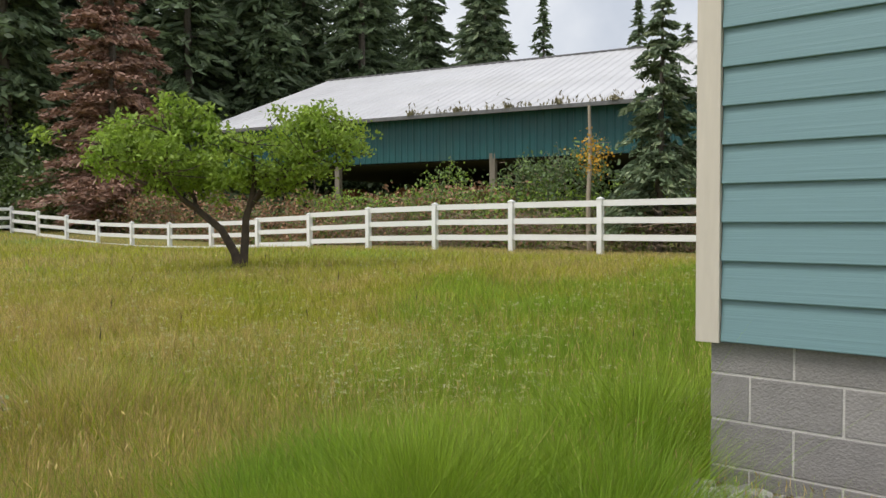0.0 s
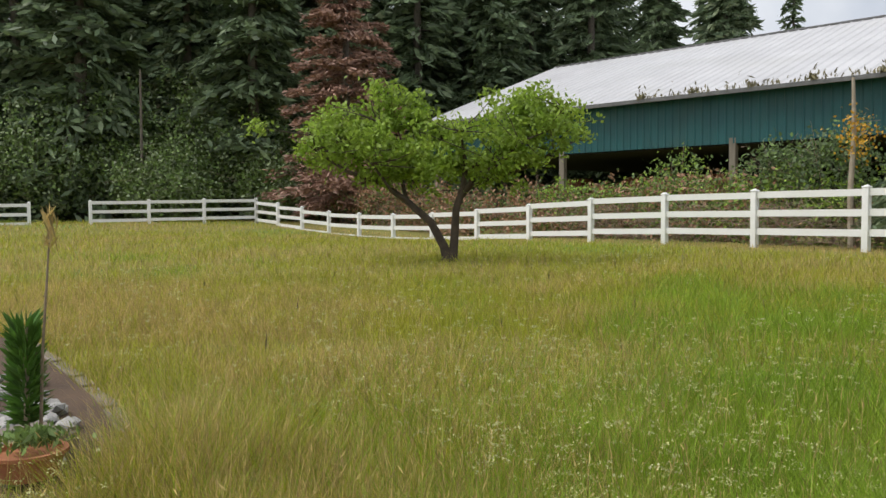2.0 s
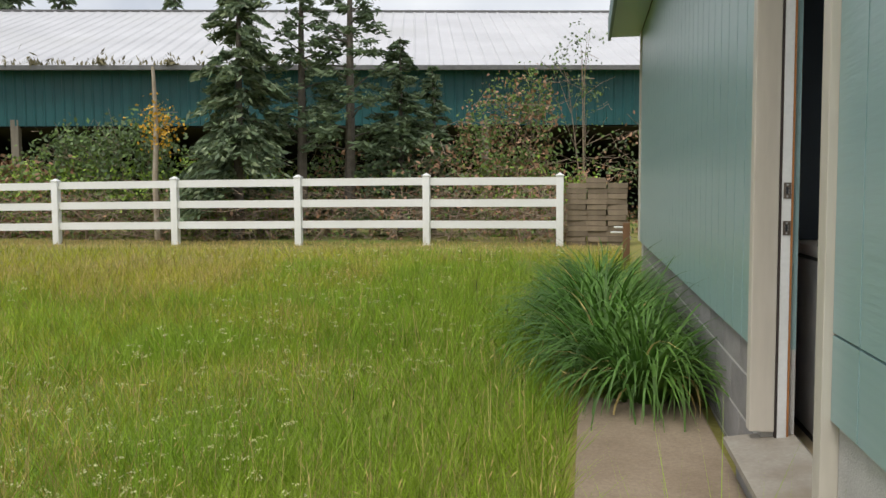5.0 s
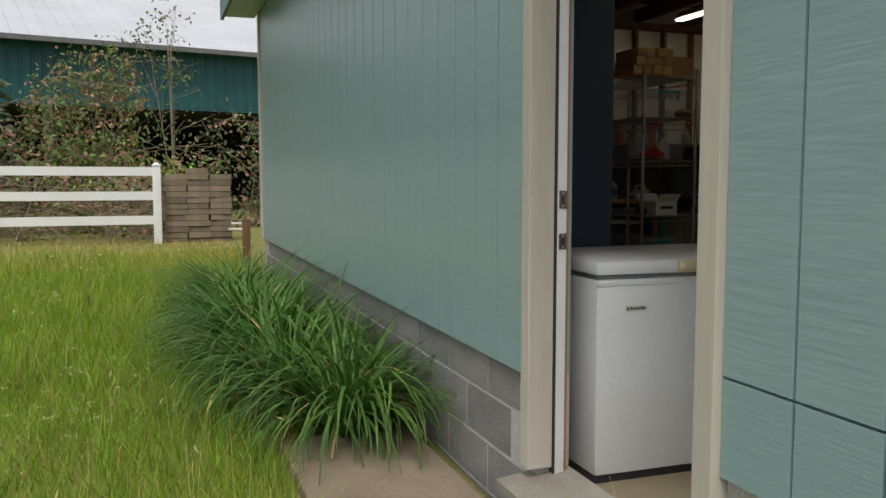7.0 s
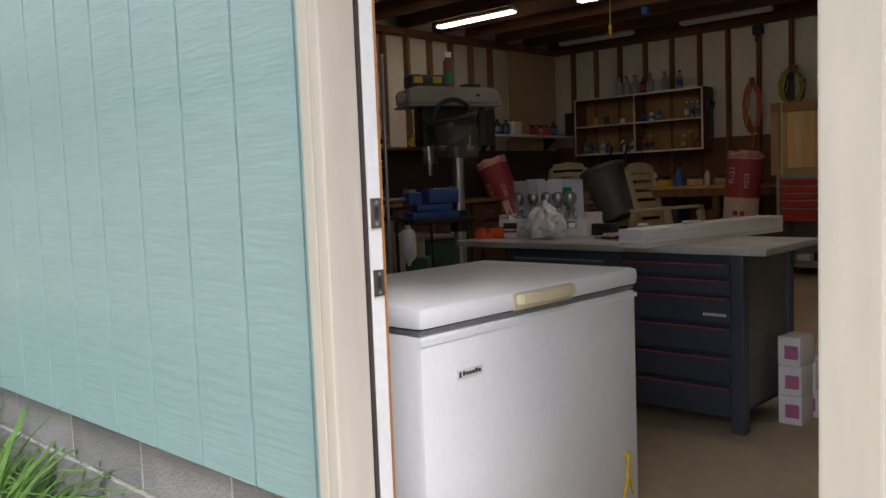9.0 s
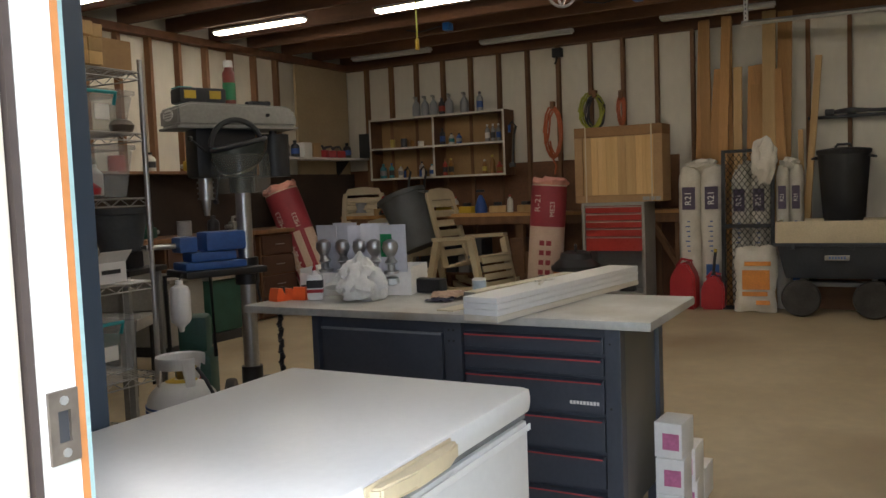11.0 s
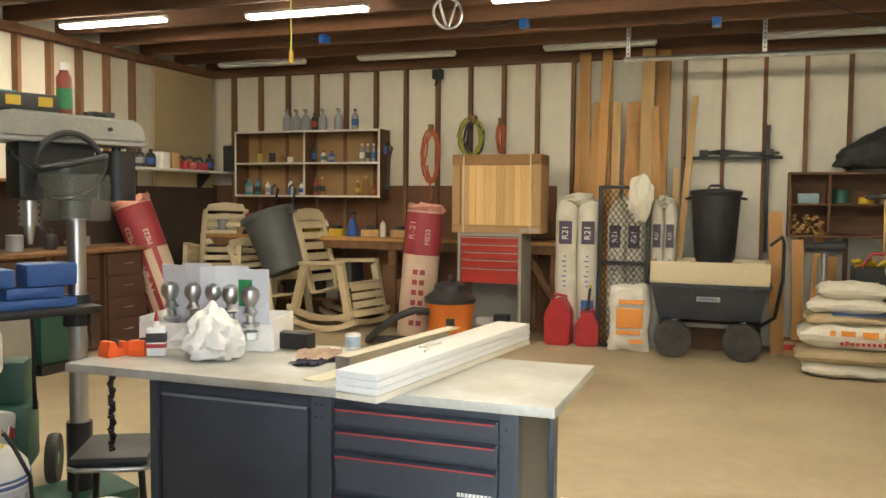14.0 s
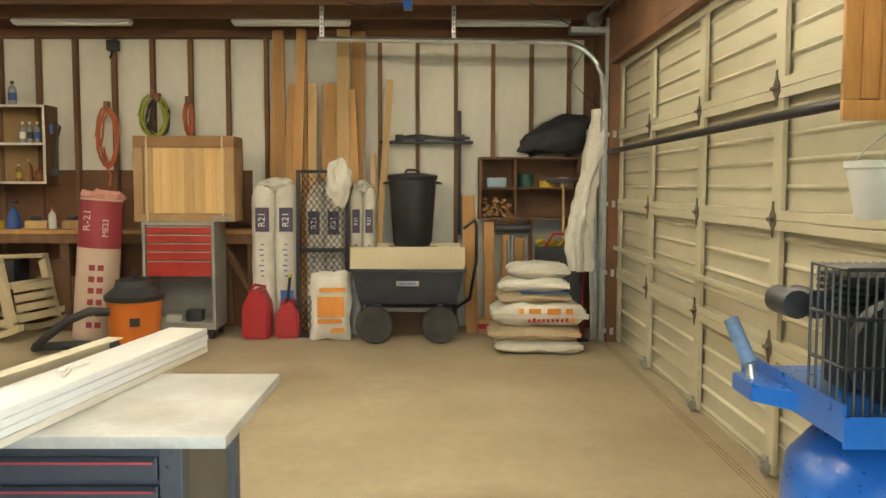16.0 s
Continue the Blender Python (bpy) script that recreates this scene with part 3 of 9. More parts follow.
part("strut_bar", bm, BLACKMET, gd, "dark steel bar across the door")
bm = bmesh.new()
box(bm, G0 + .9, G1 + .08, .135, .16, .83, .86, .003)
part("lift_rail", bm, GARAGE, gd, "long almond angle across the door", smooth=False)
for x in STILES[1:4]:
    bm = bmesh.new()
    cyl(bm, (x - .04, .14, .05), (x + .015, .14, .05), .028, seg=12)
    box(bm, x - .02, x + .03, .12, .136, .0, .1)
    part("bottom_bracket", bm, GALV, gd, "worn steel bottom bracket")

# galvanised door tracks
bm = bmesh.new()
box(bm, G0 - .04, G1 + .04, .05, .085, -.02, .014)
box(bm, G0 - .04, G1 + .04, .04, .128, 2.445, 2.5)
part("seal", bm, GARAGE, gd, "dirty almond bottom seal", smooth=False)
track = thing("door_track", "galvanised overhead track of the garage door", "door track", kind="structure")
bm = bmesh.new()
pts = [(6.2, .2, 0.0), (6.2, .2, 2.25)]
for k in range(7):
    a = math.pi / 2 * k / 6
    pts.append((6.2, .2 + .38 * (1 - math.cos(a)), 2.25 + .4 * math.sin(a)))
pts.append((6.2, 2.72, 2.67))
tube(bm, pts, .024, 6)
tube(bm, [(6.24, p[1] - .012, p[2] + .02) for p in pts], .012, 6)
part("rail", bm, GALV, track)
for y in (2.68, 1.52):
    bm = bmesh.new()
    box(bm, 6.19, 6.23, y - .018, y + .018, 2.68, 3.0)
    part("hanger", bm, GALV, track, "perforated steel hanger", smooth=False)
    bm = bmesh.new()
    for k in range(7):
        box(bm, 6.187, 6.1895, y - .006, y + .006, 2.71 + .04 * k, 2.728 + .04 * k)
    part("slot", bm, BLACKPL, track, smooth=False)
bm = bmesh.new()
box(bm, 6.14, 6.185, .165, .19, 0, 2.85)
box(bm, 6.13, 6.28, .165, .5, 2.72, 2.77)
part("angle_iron", bm, GALV, track, smooth=False)
bm = bmesh.new()
cyl(bm, (6.1, .3, 2.83), (6.3, .3, 2.83), .07, seg=18)
cyl(bm, (1.4, .3, 2.83), (6.3, .3, 2.83), .014, seg=10)
part("spring_drum", bm, RUST, track, "steel spring shaft with cable drum")
for zc in (.1, .62, 1.23, 1.84):
    bm = bmesh.new()
    box(bm, 6.08, 6.19, .1, .128, zc - .03, zc + .03)
    cyl(bm, (6.1, .16, zc), (6.22, .16, zc), .02, seg=10)
    part("roller", bm, GALV, track)
bm = bmesh.new()
tube(bm, [(6.24, .22, 2.83), (6.26, .35, 2.6), (6.3, .5, 2.35), (6.28, .35, 2.2), (6.24, .24, 2.1)], .004, 6)
part("cable", bm, BLACKMET, track)

# ---- plants: joined leaves and blades ----
def quads_mesh(name, P, mat, tris=False):
    """A mesh from an (n, k, 3) array of small faces."""
    n, k = P.shape[:2]
    me = bpy.data.meshes.new(name)
    me.vertices.add(n * k)
    me.vertices.foreach_set("co", P.reshape(-1).astype(np.float32))
    me.loops.add(n * k)
    me.loops.foreach_set("vertex_index", np.arange(n * k, dtype=np.int32))
    me.polygons.add(n)
    me.polygons.foreach_set("loop_start", np.arange(0, n * k, k, dtype=np.int32))
    me.update(calc_edges=True)
    me.materials.append(mat)
    return me


def unit(a):
    return a / np.maximum(np.linalg.norm(a, axis=-1, keepdims=True), 1e-6)


def leaves(C, length, width, rng, along=None, flat=0.0, bend=0.3):
    """Folded leaves at the centres C, each two halves wide, pointing along a direction or anywhere."""
    n = len(C)
    d = unit(rng.normal(size=(n, 3)) if along is None else along + rng.normal(size=(n, 3)) * bend)
    d[:, 2] *= (1 - flat)
    d = unit(d)
    s = unit(np.cross(d, rng.normal(size=(n, 3))))
    L = (length * rng.uniform(.6, 1.35, n))[:, None]
    W = (width * rng.uniform(.7, 1.3, n))[:, None]
    return np.stack([C - d * L * .5, C + s * W * .5, C + d * L * .5, C - s * W * .5], 1)


def trunk(bm, pts, r0, r1, seg=8):
    tube(bm, pts, r0, seg, r1)


def conifer(label, x, y, h, rad, mats, seed, base=0.12, tufts=1600, tuft=.5, droop=.25, lean=0.0, bare=0.1, category="conifer tree", name="conifer_tree", bark=None):
    rng = np.random.default_rng(seed)
    z0 = ground_z(x, y) - .1
    tree = thing(name, label, category, (x, y, z0), rng.uniform(0, 360))
    bm = bmesh.new()
    trunk(bm, [(0, 0, 0), (lean * .3, 0, h * .35), (lean * .7, .05, h * .7), (lean, 0, h)], .035 * h * .45 + .03, .012, 8)
    levels = max(34, int(h * 3.4))
    C, A = [], []
    for i in range(levels):
        f = base + (1 - base) * (i + rng.uniform(0, .8)) / levels
        nb = rng.integers(3, 6)
        for b in range(nb):
            a = rng.uniform(0, 2 * math.pi)
            L = rad * (1 - f) ** .8 * rng.uniform(.55, 1.15) + .12
            zb = h * f
            tip = np.array([math.cos(a) * L, math.sin(a) * L, (rng.normal(-droop, .16) + .12) * L])
            o = np.array([lean * f, 0, zb])
            if L > rad * .3 and b < 1:
                tube(bm, [o, o + tip * .5 + [0, 0, .06 * L], o + tip * .9], .012 + .012 * L, 4, .006, caps=False)
            k = max(3, int(tufts / (levels * 4.2) * (L / rad * 1.6 + .3)))
            s = rng.uniform(bare, 1, k) ** .8
            side = np.array([-math.sin(a), math.cos(a), 0])
            p = o + np.outer(s, tip) + np.outer(rng.normal(0, 1, k) * (.16 * L * s), side)
            p[:, 2] += .12 * L * np.sin(s * 3.1) - (.05 + .1 * L) * rng.random(k)
            C.append(p)
            A.append(np.tile(unit(tip[None])[0] + np.array([0, 0, -.25]), (k, 1)) + np.outer(rng.normal(0, .7, k), side))
    C, A = np.concatenate(C), np.concatenate(A)
    part("trunk", bm, bark or BARK_GREY, tree)
    half = rng.random(len(C)) < .72
    for sel, mm in ((half, mats[0]), (~half, mats[1])):
        ob = new("crown", quads_mesh("crown", leaves(C[sel], tuft, tuft * .3, rng, A[sel], 0, .35), mm))
        ob.parent = tree
    return tree


def shrub(label, x, y, blobs, mats, seed, n=1500, leaf=.12, stems=6, category="shrub", name="shrub", z=None, twigs=0, fill=.55):
    """A bush of leaf clumps: blobs are (x, y, z, rx, ry, rz) about its foot."""
    rng = np.random.default_rng(seed)
    z0 = (ground_z(x, y) if z is None else z) - .05
    bush = thing(name, label, category, (x, y, z0))
    bm = bmesh.new()
    for k in range(stems):
        b = blobs[k % len(blobs)]
        e = np.array(b[:3]) + rng.normal(0, .35, 3) * np.array(b[3:])
        e[2] = max(e[2], .2)
        tube(bm, [(rng.normal(0, .08), rng.normal(0, .08), 0), e * np.array([.4, .4, .5]), e], .02, 5, .006, caps=False)
        for j in range(3):
            q = e + rng.normal(0, .6, 3) * np.array(b[3:])
            tube(bm, [e * .75, q], .008, 4, .003, caps=False)
    for k in range(twigs):
        b = blobs[k % len(blobs)]
        e = np.array(b[:3]) + rng.uniform(-1, 1, 3) * np.array(b[3:])
        d = rng.normal(0, 1, 3) * np.array([1, 1, .45])
        tube(bm, [e - d * .35, e + rng.normal(0, .06, 3), e + d * .35], .007, 3, .004, caps=False)
    part("branch_tangle", bm, TWIG, bush)["kind"] = "stuff"
    vol = np.array([b[3] * b[4] * b[5] for b in blobs]) ** .67
    cnt = np.maximum((n * vol / vol.sum()).astype(int), 8)
    groups = [[] for _ in mats]
    for b, c in zip(blobs, cnt):
        m_ = max(4, c // 14)
        u = unit(rng.normal(size=(m_, 3))) * (rng.uniform(fill, 1.08, m_) ** .6)[:, None]
        cl = np.array(b[:3]) + u * np.array(b[3:])
        cl = cl[rng.integers(0, m_, c)] + rng.normal(0, leaf * 1.5, (c, 3))
        cl[:, 2] = np.maximum(cl[:, 2], .04)
        w = rng.integers(0, len(mats), c)
        for g in range(len(mats)):
            groups[g].append(cl[w == g])
    for g, mm in enumerate(mats):
        P = np.concatenate(groups[g])
        ob = new("foliage", quads_mesh("foliage", leaves(P, leaf, leaf * .62, rng), mm))
        ob.parent, ob["kind"] = bush, "stuff"
    return bush


# ---- fence ----
def rail_mesh():
    b = bmesh.new()
    box(b, 0, 1, -.02, .02, -.07, .07)
    return mesh_of(b, "rail", VINYL)


def post_mesh():
    b = bmesh.new()
    box(b, -.064, .064, -.064, .064, 0, 1, .004)
    return mesh_of(b, "post", VINYL, True)


def cap_mesh():
    b = bmesh.new()
    box(b, -.075, .075, -.075, .075, 0, .02, .003)
    prism(b, [(-.072, .0201), (.072, .0201), (.0, .06)], "y", -.001, .001)
    lathe(b, [(.098, .0202), (.01, .06)], 4, Matrix.Rotation(math.pi / 4, 4, 'Z'))
    return mesh_of(b, "cap", VINYL)


RAIL, POST, CAP = rail_mesh(), post_mesh(), cap_mesh()
TOPS = (1.40, 1.41, 1.40, 1.385, 1.36, 1.33, 1.24, 1.10, .96, .86, .82, .85, .93, 1.12, 1.32, 1.56)
fence_posts = [(-2.80 - 2.4375 * k, 13.9 - .11 * k, TOPS[k]) for k in range(16)]
spur = [(-39.36 - 2.44 * k * math.cos(radians(84)), 12.25 - 2.44 * k * math.sin(radians(84)), 1.56 - .04 * k) for k in range(1, 4)]
far_spur = [(-40.2 - .3 * k, 2.55 - 2.44 * k, 1.36 - .03 * k) for k in range(0, 4)]


def fence(rows, label):
    f = thing("fence", label, "fence", (rows[0][0], rows[0][1], 0))
    o = Vector(rows[0][:2] + (0,))
    for k, (x, y, zt) in enumerate(rows):
        zb = min(ground_z(x, y), zt - 1.2) - .15
        p = new("post", POST)
        p.parent = f
        p.matrix_basis = Matrix.Translation((x - o.x, y - o.y, zb)) @ Matrix.Diagonal((1, 1, zt - .05 - zb, 1))
        c = new("cap", CAP)
        c.parent = f
        c.location = (x - o.x, y - o.y, zt - .05)
        if k + 1 < len(rows):
            x2, y2, z2 = rows[k + 1]
            d = Vector((x2 - x, y2 - y, z2 - zt))
            for h in (.14, .535, .93):
                r = new("rail", RAIL)
                r.parent = f
                a = math.atan2(d.y, d.x)
                flat = math.hypot(d.x, d.y)
                r.matrix_basis = Matrix.Translation((x - o.x, y - o.y, zt - h)) @ Matrix.Rotation(a, 4, 'Z') @ Matrix(((flat, 0, 0, 0), (0, 1, 0, 0), (d.z, 0, 1, 0), (0, 0, 0, 1)))


fence(fence_posts, "long white vinyl three-rail fence across the meadow")
fence([fence_posts[-1]] + spur, "white vinyl three-rail fence beside the gateway")
fence(far_spur, "white vinyl three-rail fence beyond the gateway")

# ---- the green barn beyond the fence ----
barn = thing("barn", "long open-sided green steel barn with a pale metal roof", "barn", (-12, 24, 0), math.degrees(math.atan(.205)))
BL, BR = -23.2, 26.0                 # ends along the wall, from its middle
bm = bmesh.new()
x = BL
while x < BR:
    prism(bm, [(x, 0), (x + .03, -.03), (x + .07, -.03), (x + .1, 0), (x + .3, 0), (x + .3, .03), (x, .03)], "z", 3.2, 5.0)
    x += .3
part("wall", bm, BARN, barn, "dark green ribbed steel siding", smooth=False)["kind"] = "stuff"
# end wall, rear wall and ceiling sheet carry that shade in their colour
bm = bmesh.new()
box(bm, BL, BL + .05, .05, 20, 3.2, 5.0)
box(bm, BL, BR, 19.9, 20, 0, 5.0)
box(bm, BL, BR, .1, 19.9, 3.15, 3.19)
part("rear_wall", bm, BARNSHADE, barn, "inside of the barn, its shade painted near-black", smooth=False)
bm = bmesh.new()
x = BL - .4
while x < BR:
    for s in (0, 1):
        a, b = (-.55, 10.0) if s == 0 else (20.55, 10.0)
        za, zb = 4.98, 8.85
        v = [bm.verts.new(c) for c in ((x, a, za), (x + .06, a, za + .04), (x + .12, a, za), (x + .45, a, za), (x + .45, b, zb), (x + .12, b, zb), (x + .06, b, zb + .04), (x, b, zb))]
        bm.faces.new((v[0], v[1], v[6], v[7]))
        bm.faces.new((v[1], v[2], v[5], v[6]))
        bm.faces.new((v[2], v[3], v[4], v[5]))
    x += .45
roof_b = part("roof", bm, BARNROOF, barn, "pale ribbed metal roof", smooth=False)
roof_b["kind"] = "stuff"
bm = bmesh.new()
box(bm, BL - .4, BR, -.62, -.5, 4.86, 5.0)
box(bm, BL - .4, BR, 9.9, 10.1, 8.84, 8.92)
part("gutter", bm, surface("grey_gutter", (.16, .16, .16), rough=.6, spread=.3), roof_b, "grey gutter full of moss", smooth=False)
for x in (-23, -15.6, -8.2, -.8, 6.6, 14, 21):
    bm = bmesh.new()
    box(bm, x - .12, x + .12, -.02, .2, -.3, 3.4, .01)
    part("post", bm, POLE, barn, "grey weathered timber post", smooth=False)
rng = np.random.default_rng(3)
C = np.stack([rng.uniform(-12, 2, 520), rng.normal(-.5, .12, 520), 5.02 + rng.exponential(.08, 520)], 1)
C[:, 0] += np.sin(C[:, 0] * 3) * .5
ob = new("moss", quads_mesh("moss", leaves(C, .22, .07, rng, np.tile([0, 0, 1.0], (520, 1)), 0, .5), MOSS))
ob.parent, ob["label"], ob["kind"] = barn, "weeds growing in the roof gutter", "stuff"
# stacked rust-red bales and dark things under the roof
bm = bmesh.new()
for k in range(9):
    box(bm, -20 + k * 1.1, -19.0 + k * 1.1, 3, 4, .2, 1.5 + .4 * (k % 3), .05)
part("hay", bm, surface("rust_bales", (.22, .08, .04), rough=.95, scale=4, spread=.4), barn, "rust-brown bales stored inside", smooth=False)["kind"] = "stuff"

# ---- woods ----
def bearing(px_x, px_y, d):
    return (-.82 + d * px_x, -2.32 + d * px_y)


woods = [(-.995, .107), (-.985, .175), (-.972, .235), (-.957, .29), (-.938, .345), (-.916, .40), (-.885, .465), (-.85, .53), (-.81, .586),
         (-.77, .638), (-.72, .694), (-.67, .742), (-.62, .785)]
k = 0
for row, (d0, h0) in enumerate(((50, 23), (57, 27), (68, 31))):
    for i, (dx, dy) in enumerate(woods):
        d = d0 + rnd.uniform(-3, 5) + (9 if i > 8 else 0)
        x, y = bearing(dx + rnd.uniform(-.012, .012), dy + rnd.uniform(-.012, .012), d)
        h = h0 * rnd.uniform(.85, 1.15) * (.78 if i > 10 else 1)
        conifer("tall dark green fir at the edge of the woods" if k % 3 else "tall olive-green fir at the edge of the woods", x, y, h, h * .19, (LEAF_DARK, LEAF_SPRUCE) if k % 3 else (LEAF_SPRUCE, LEAF_SPRUCE_PALE), 100 + k, .04, 11000, .8, .35)
        k += 1
for (x, y, h) in ((-30.5, 62, 17), (-20, 66, 16), (-3.5, 70, 15.5), (-42, 58, 20), (-36, 64, 20)):
    conifer("dark fir standing behind the barn roof", x, y, h, h * .17, (LEAF_DARK, LEAF_SPRUCE), 200 + int(h * 7), .1, 2400, .8, .3)
conifer("tall dead conifer with rust-red needles", -38.4, 16.6, 17, 3.9, (LEAF_RUST, LEAF_RUST), 50, .03, 30000, .36, .12, category="dead tree", name="dead_tree")
bm = bmesh.new()
for k in range(26):
    a = radians(-8 + 6.5 * k)
    x, y = -95 * math.cos(a), -2 + 95 * math.sin(a)
    hh = 15 + 5 * noise.noise(Vector((k * 1.7, 0, 0)))
    for j in range(3):
        xx, yy = x + rnd.uniform(-5, 5), y + rnd.uniform(-5, 5)
        lathe(bm, [(5.0, 0), (4.6, hh * .3), (2.6, hh * .65), (.1, hh * rnd.uniform(.85, 1.2))], 7, Matrix.Translation((xx, yy, 0)))
solid("backdrop", bm, surface("far_woods", (.02, .035, .02), (.035, .05, .03), rough=1, scale=.5, fine=3, spread=.5, bump=1, bump_scale=2), "dark wooded skyline far away", "woods", kind="structure")
# alders and thickets left of the barn
SH = (LEAF_MID, LEAF_MID, LEAF_SPRUCE_PALE)
for i, (dx, dy, d, h, w) in enumerate(((-.995, .12, 49, 6.8, 3.5), (-.978, .2, 50, 7.8, 3.6), (-.955, .285, 49, 8.2, 3.8), (-.935, .345, 49, 7.4, 3.4), (-.91, .405, 48, 5.6, 2.8), (-.965, .255, 46, 4.0, 2.7), (-.92, .385, 45, 3.4, 2.4), (-.999, .03, 49, 7.0, 3.6))):
    x, y = bearing(dx, dy, d)
    shrub("dense grey-green alder thicket", x, y, [(0, 0, h * .55, w, w, h * .45), (w * .5, .3, h * .35, w * .8, w * .8, h * .33), (-w * .5, -.2, h * .4, w * .8, w * .8, h * .36)], SH, 300 + i, 17000, .21, 8, "thicket", "thicket", twigs=40)
x, y = bearing(-.972, .235, 45)
bm = bmesh.new()
tube(bm, [(0, 0, 0), (.02, 0, 4), (.0, .02, 8.0)], .09, 8, .05)
solid("dead_snag", bm, BARK_GREY, "bare grey dead trunk among the alders", "dead tree", (x, y, 0))
# brown bracken and brambles behind the fence
for i in range(17):
    x = -40 + 1.55 * i + rnd.uniform(-.4, .4)
    y = 15.4 + rnd.uniform(0, 1.6)
    h = rnd.uniform(1.3, 2.3)
    shrub("tangle of dead brown bracken and brambles", x, y, [(0, 0, h * .45, 1.25, .9, h * .5), (.6, .5, h * .5, .8, .8, h * .42)], (LEAF_BROWN, LEAF_BROWN, LEAF_MID), 400 + i, 1100, .13, 8, "brambles", "brambles", twigs=30)
for i in range(10):
    x = -22 + 1.35 * i + rnd.uniform(-.3, .3)
    h = rnd.uniform(1.5, 2.0)
    shrub("bright green bramble bank behind the fence", x, 16.2 + rnd.uniform(0, 1.0), [(0, 0, h * .5, 1.0, .8, h * .48), (.5, .3, h * .55, .7, .7, h * .4)], (LEAF_BRIGHT, LEAF_BRIGHT, LEAF_MID), 430 + i, 1500, .12, 6, "brambles", "brambles", twigs=14)
for i in range(15):
    x = -20.5 + 1.28 * i + rnd.uniform(-.3, .3)
    shrub("dry brush pile of grey-brown canes", x, 15.0 + rnd.uniform(0, .7), [(0, 0, .45, 1.0, .6, .5), (.3, .3, .6, .7, .5, .55)], (LEAF_BROWN, LEAF_MID), 460 + i, 240, .10, 4, "brush pile", "brush_pile", twigs=110)
shrub("round green shrub before the barn opening", -19.4, 19.0, [(0, 0, 1.7, 1.0, .9, 1.1), (.5, .2, 1.2, .8, .8, .9), (-.5, .1, 1.1, .8, .7, .9)], (LEAF_MID, LEAF_BRIGHT, LEAF_MID), 480, 2600, .11, 8)
shrub("broom bush with dark wiry green shoots", -12.7, 16.6, [(0, 0, 1.6, .7, .6, 1.1), (-.7, 0, 2.0, .6, .5, .6), (.6, .1, 2.3, .5, .5, .7)], (LEAF_DARK, LEAF_MID), 481, 2200, .12, 10, twigs=30)
shrub("broom bush with dark wiry green shoots", -14.0, 16.8, [(0, 0, 1.5, .8, .6, .9), (-.6, 0, 2.1, .7, .5, .45)], (LEAF_DARK, LEAF_MID), 482, 1800, .12, 8, twigs=24)
shrub("overgrown bush, half dead and brown, with white blossom", -4.1, 17.9, [(0, 0, 2.3, 1.05, .9, 1.2), (-.6, 0, 1.9, .7, .7, .8), (.5, 0, 3.1, .6, .6, .65), (.3, -.2, 1.1, 1.1, .8, .9)], (LEAF_MID, LEAF_BROWN, LEAF_MID), 483, 4800, .10, 12, twigs=60)
shrub("green bramble thicket by the end of the fence", -3.2, 17.0, [(0, 0, .8, 1.5, .8, .8), (-1.2, .2, .9, .9, .7, .8)], (LEAF_MID, LEAF_BRIGHT, LEAF_BROWN), 484, 2600, .11, 8, twigs=40)
shrub("brown tangled thicket beside the barn", -.8, 18.6, [(0, 0, 1.3, 1.3, .9, 1.2), (1.0, 0, 1.5, 1.0, .8, 1.3)], (LEAF_BROWN, LEAF_DARK, LEAF_MID), 485, 2400, .11, 8, twigs=60)
for x, y in ((-6.2, 16.9), (-8.3, 17.2), (-10.8, 17.4)):
    shrub("dark undergrowth beneath the conifers", x, y, [(0, 0, .9, 1.2, .8, .9), (.5, .2, 1.3, .8, .7, .8)], (LEAF_DARK, LEAF_MID, LEAF_BROWN), 490 + int(-x * 10), 1900, .11, 8, twigs=60)
# conifers in front of the barn
conifer("young spruce with drooping pale-tipped branches", -9.75, 15.7, 6.5, 1.55, (LEAF_SPRUCE, LEAF_SPRUCE_PALE), 501, .12, 11000, .22, .35, .1, name="spruce_tree")
conifer("slender young pine with a bare lower trunk", -7.55, 16.7, 7.6, 1.5, (LEAF_SPRUCE, LEAF_DARK), 502, .26, 4600, .2, -.1, .15, .35, name="pine_tree")
conifer("thin young pine beside another", -8.6, 16.5, 7.0, 1.1, (LEAF_SPRUCE, LEAF_DARK), 503, .3, 3000, .19, -.1, -.2, .35, name="pine_tree")
conifer("small dark spruce by the pines", -6.5, 17.3, 4.6, 1.2, (LEAF_SPRUCE, LEAF_DARK), 504, .1, 6000, .2, .15, name="spruce_tree")
conifer("slender young pine with a bare lower trunk", -5.9, 18.0, 4.0, .8, (LEAF_SPRUCE, LEAF_DARK), 505, .2, 2400, .2, .05, name="pine_tree")
# birch sapling
birch = shrub("thin birch sapling with sparse leaves", -2.4, 19.0, [(0, 0, 2.6, .55, .5, 1.0), (0, 0, 4.2, .4, .4, .8), (-.5, 0, 4.0, .35, .3, .4)], (LEAF_MID, LEAF_DARK), 506, 420, .09, 5, "sapling", "birch_sapling", twigs=16)
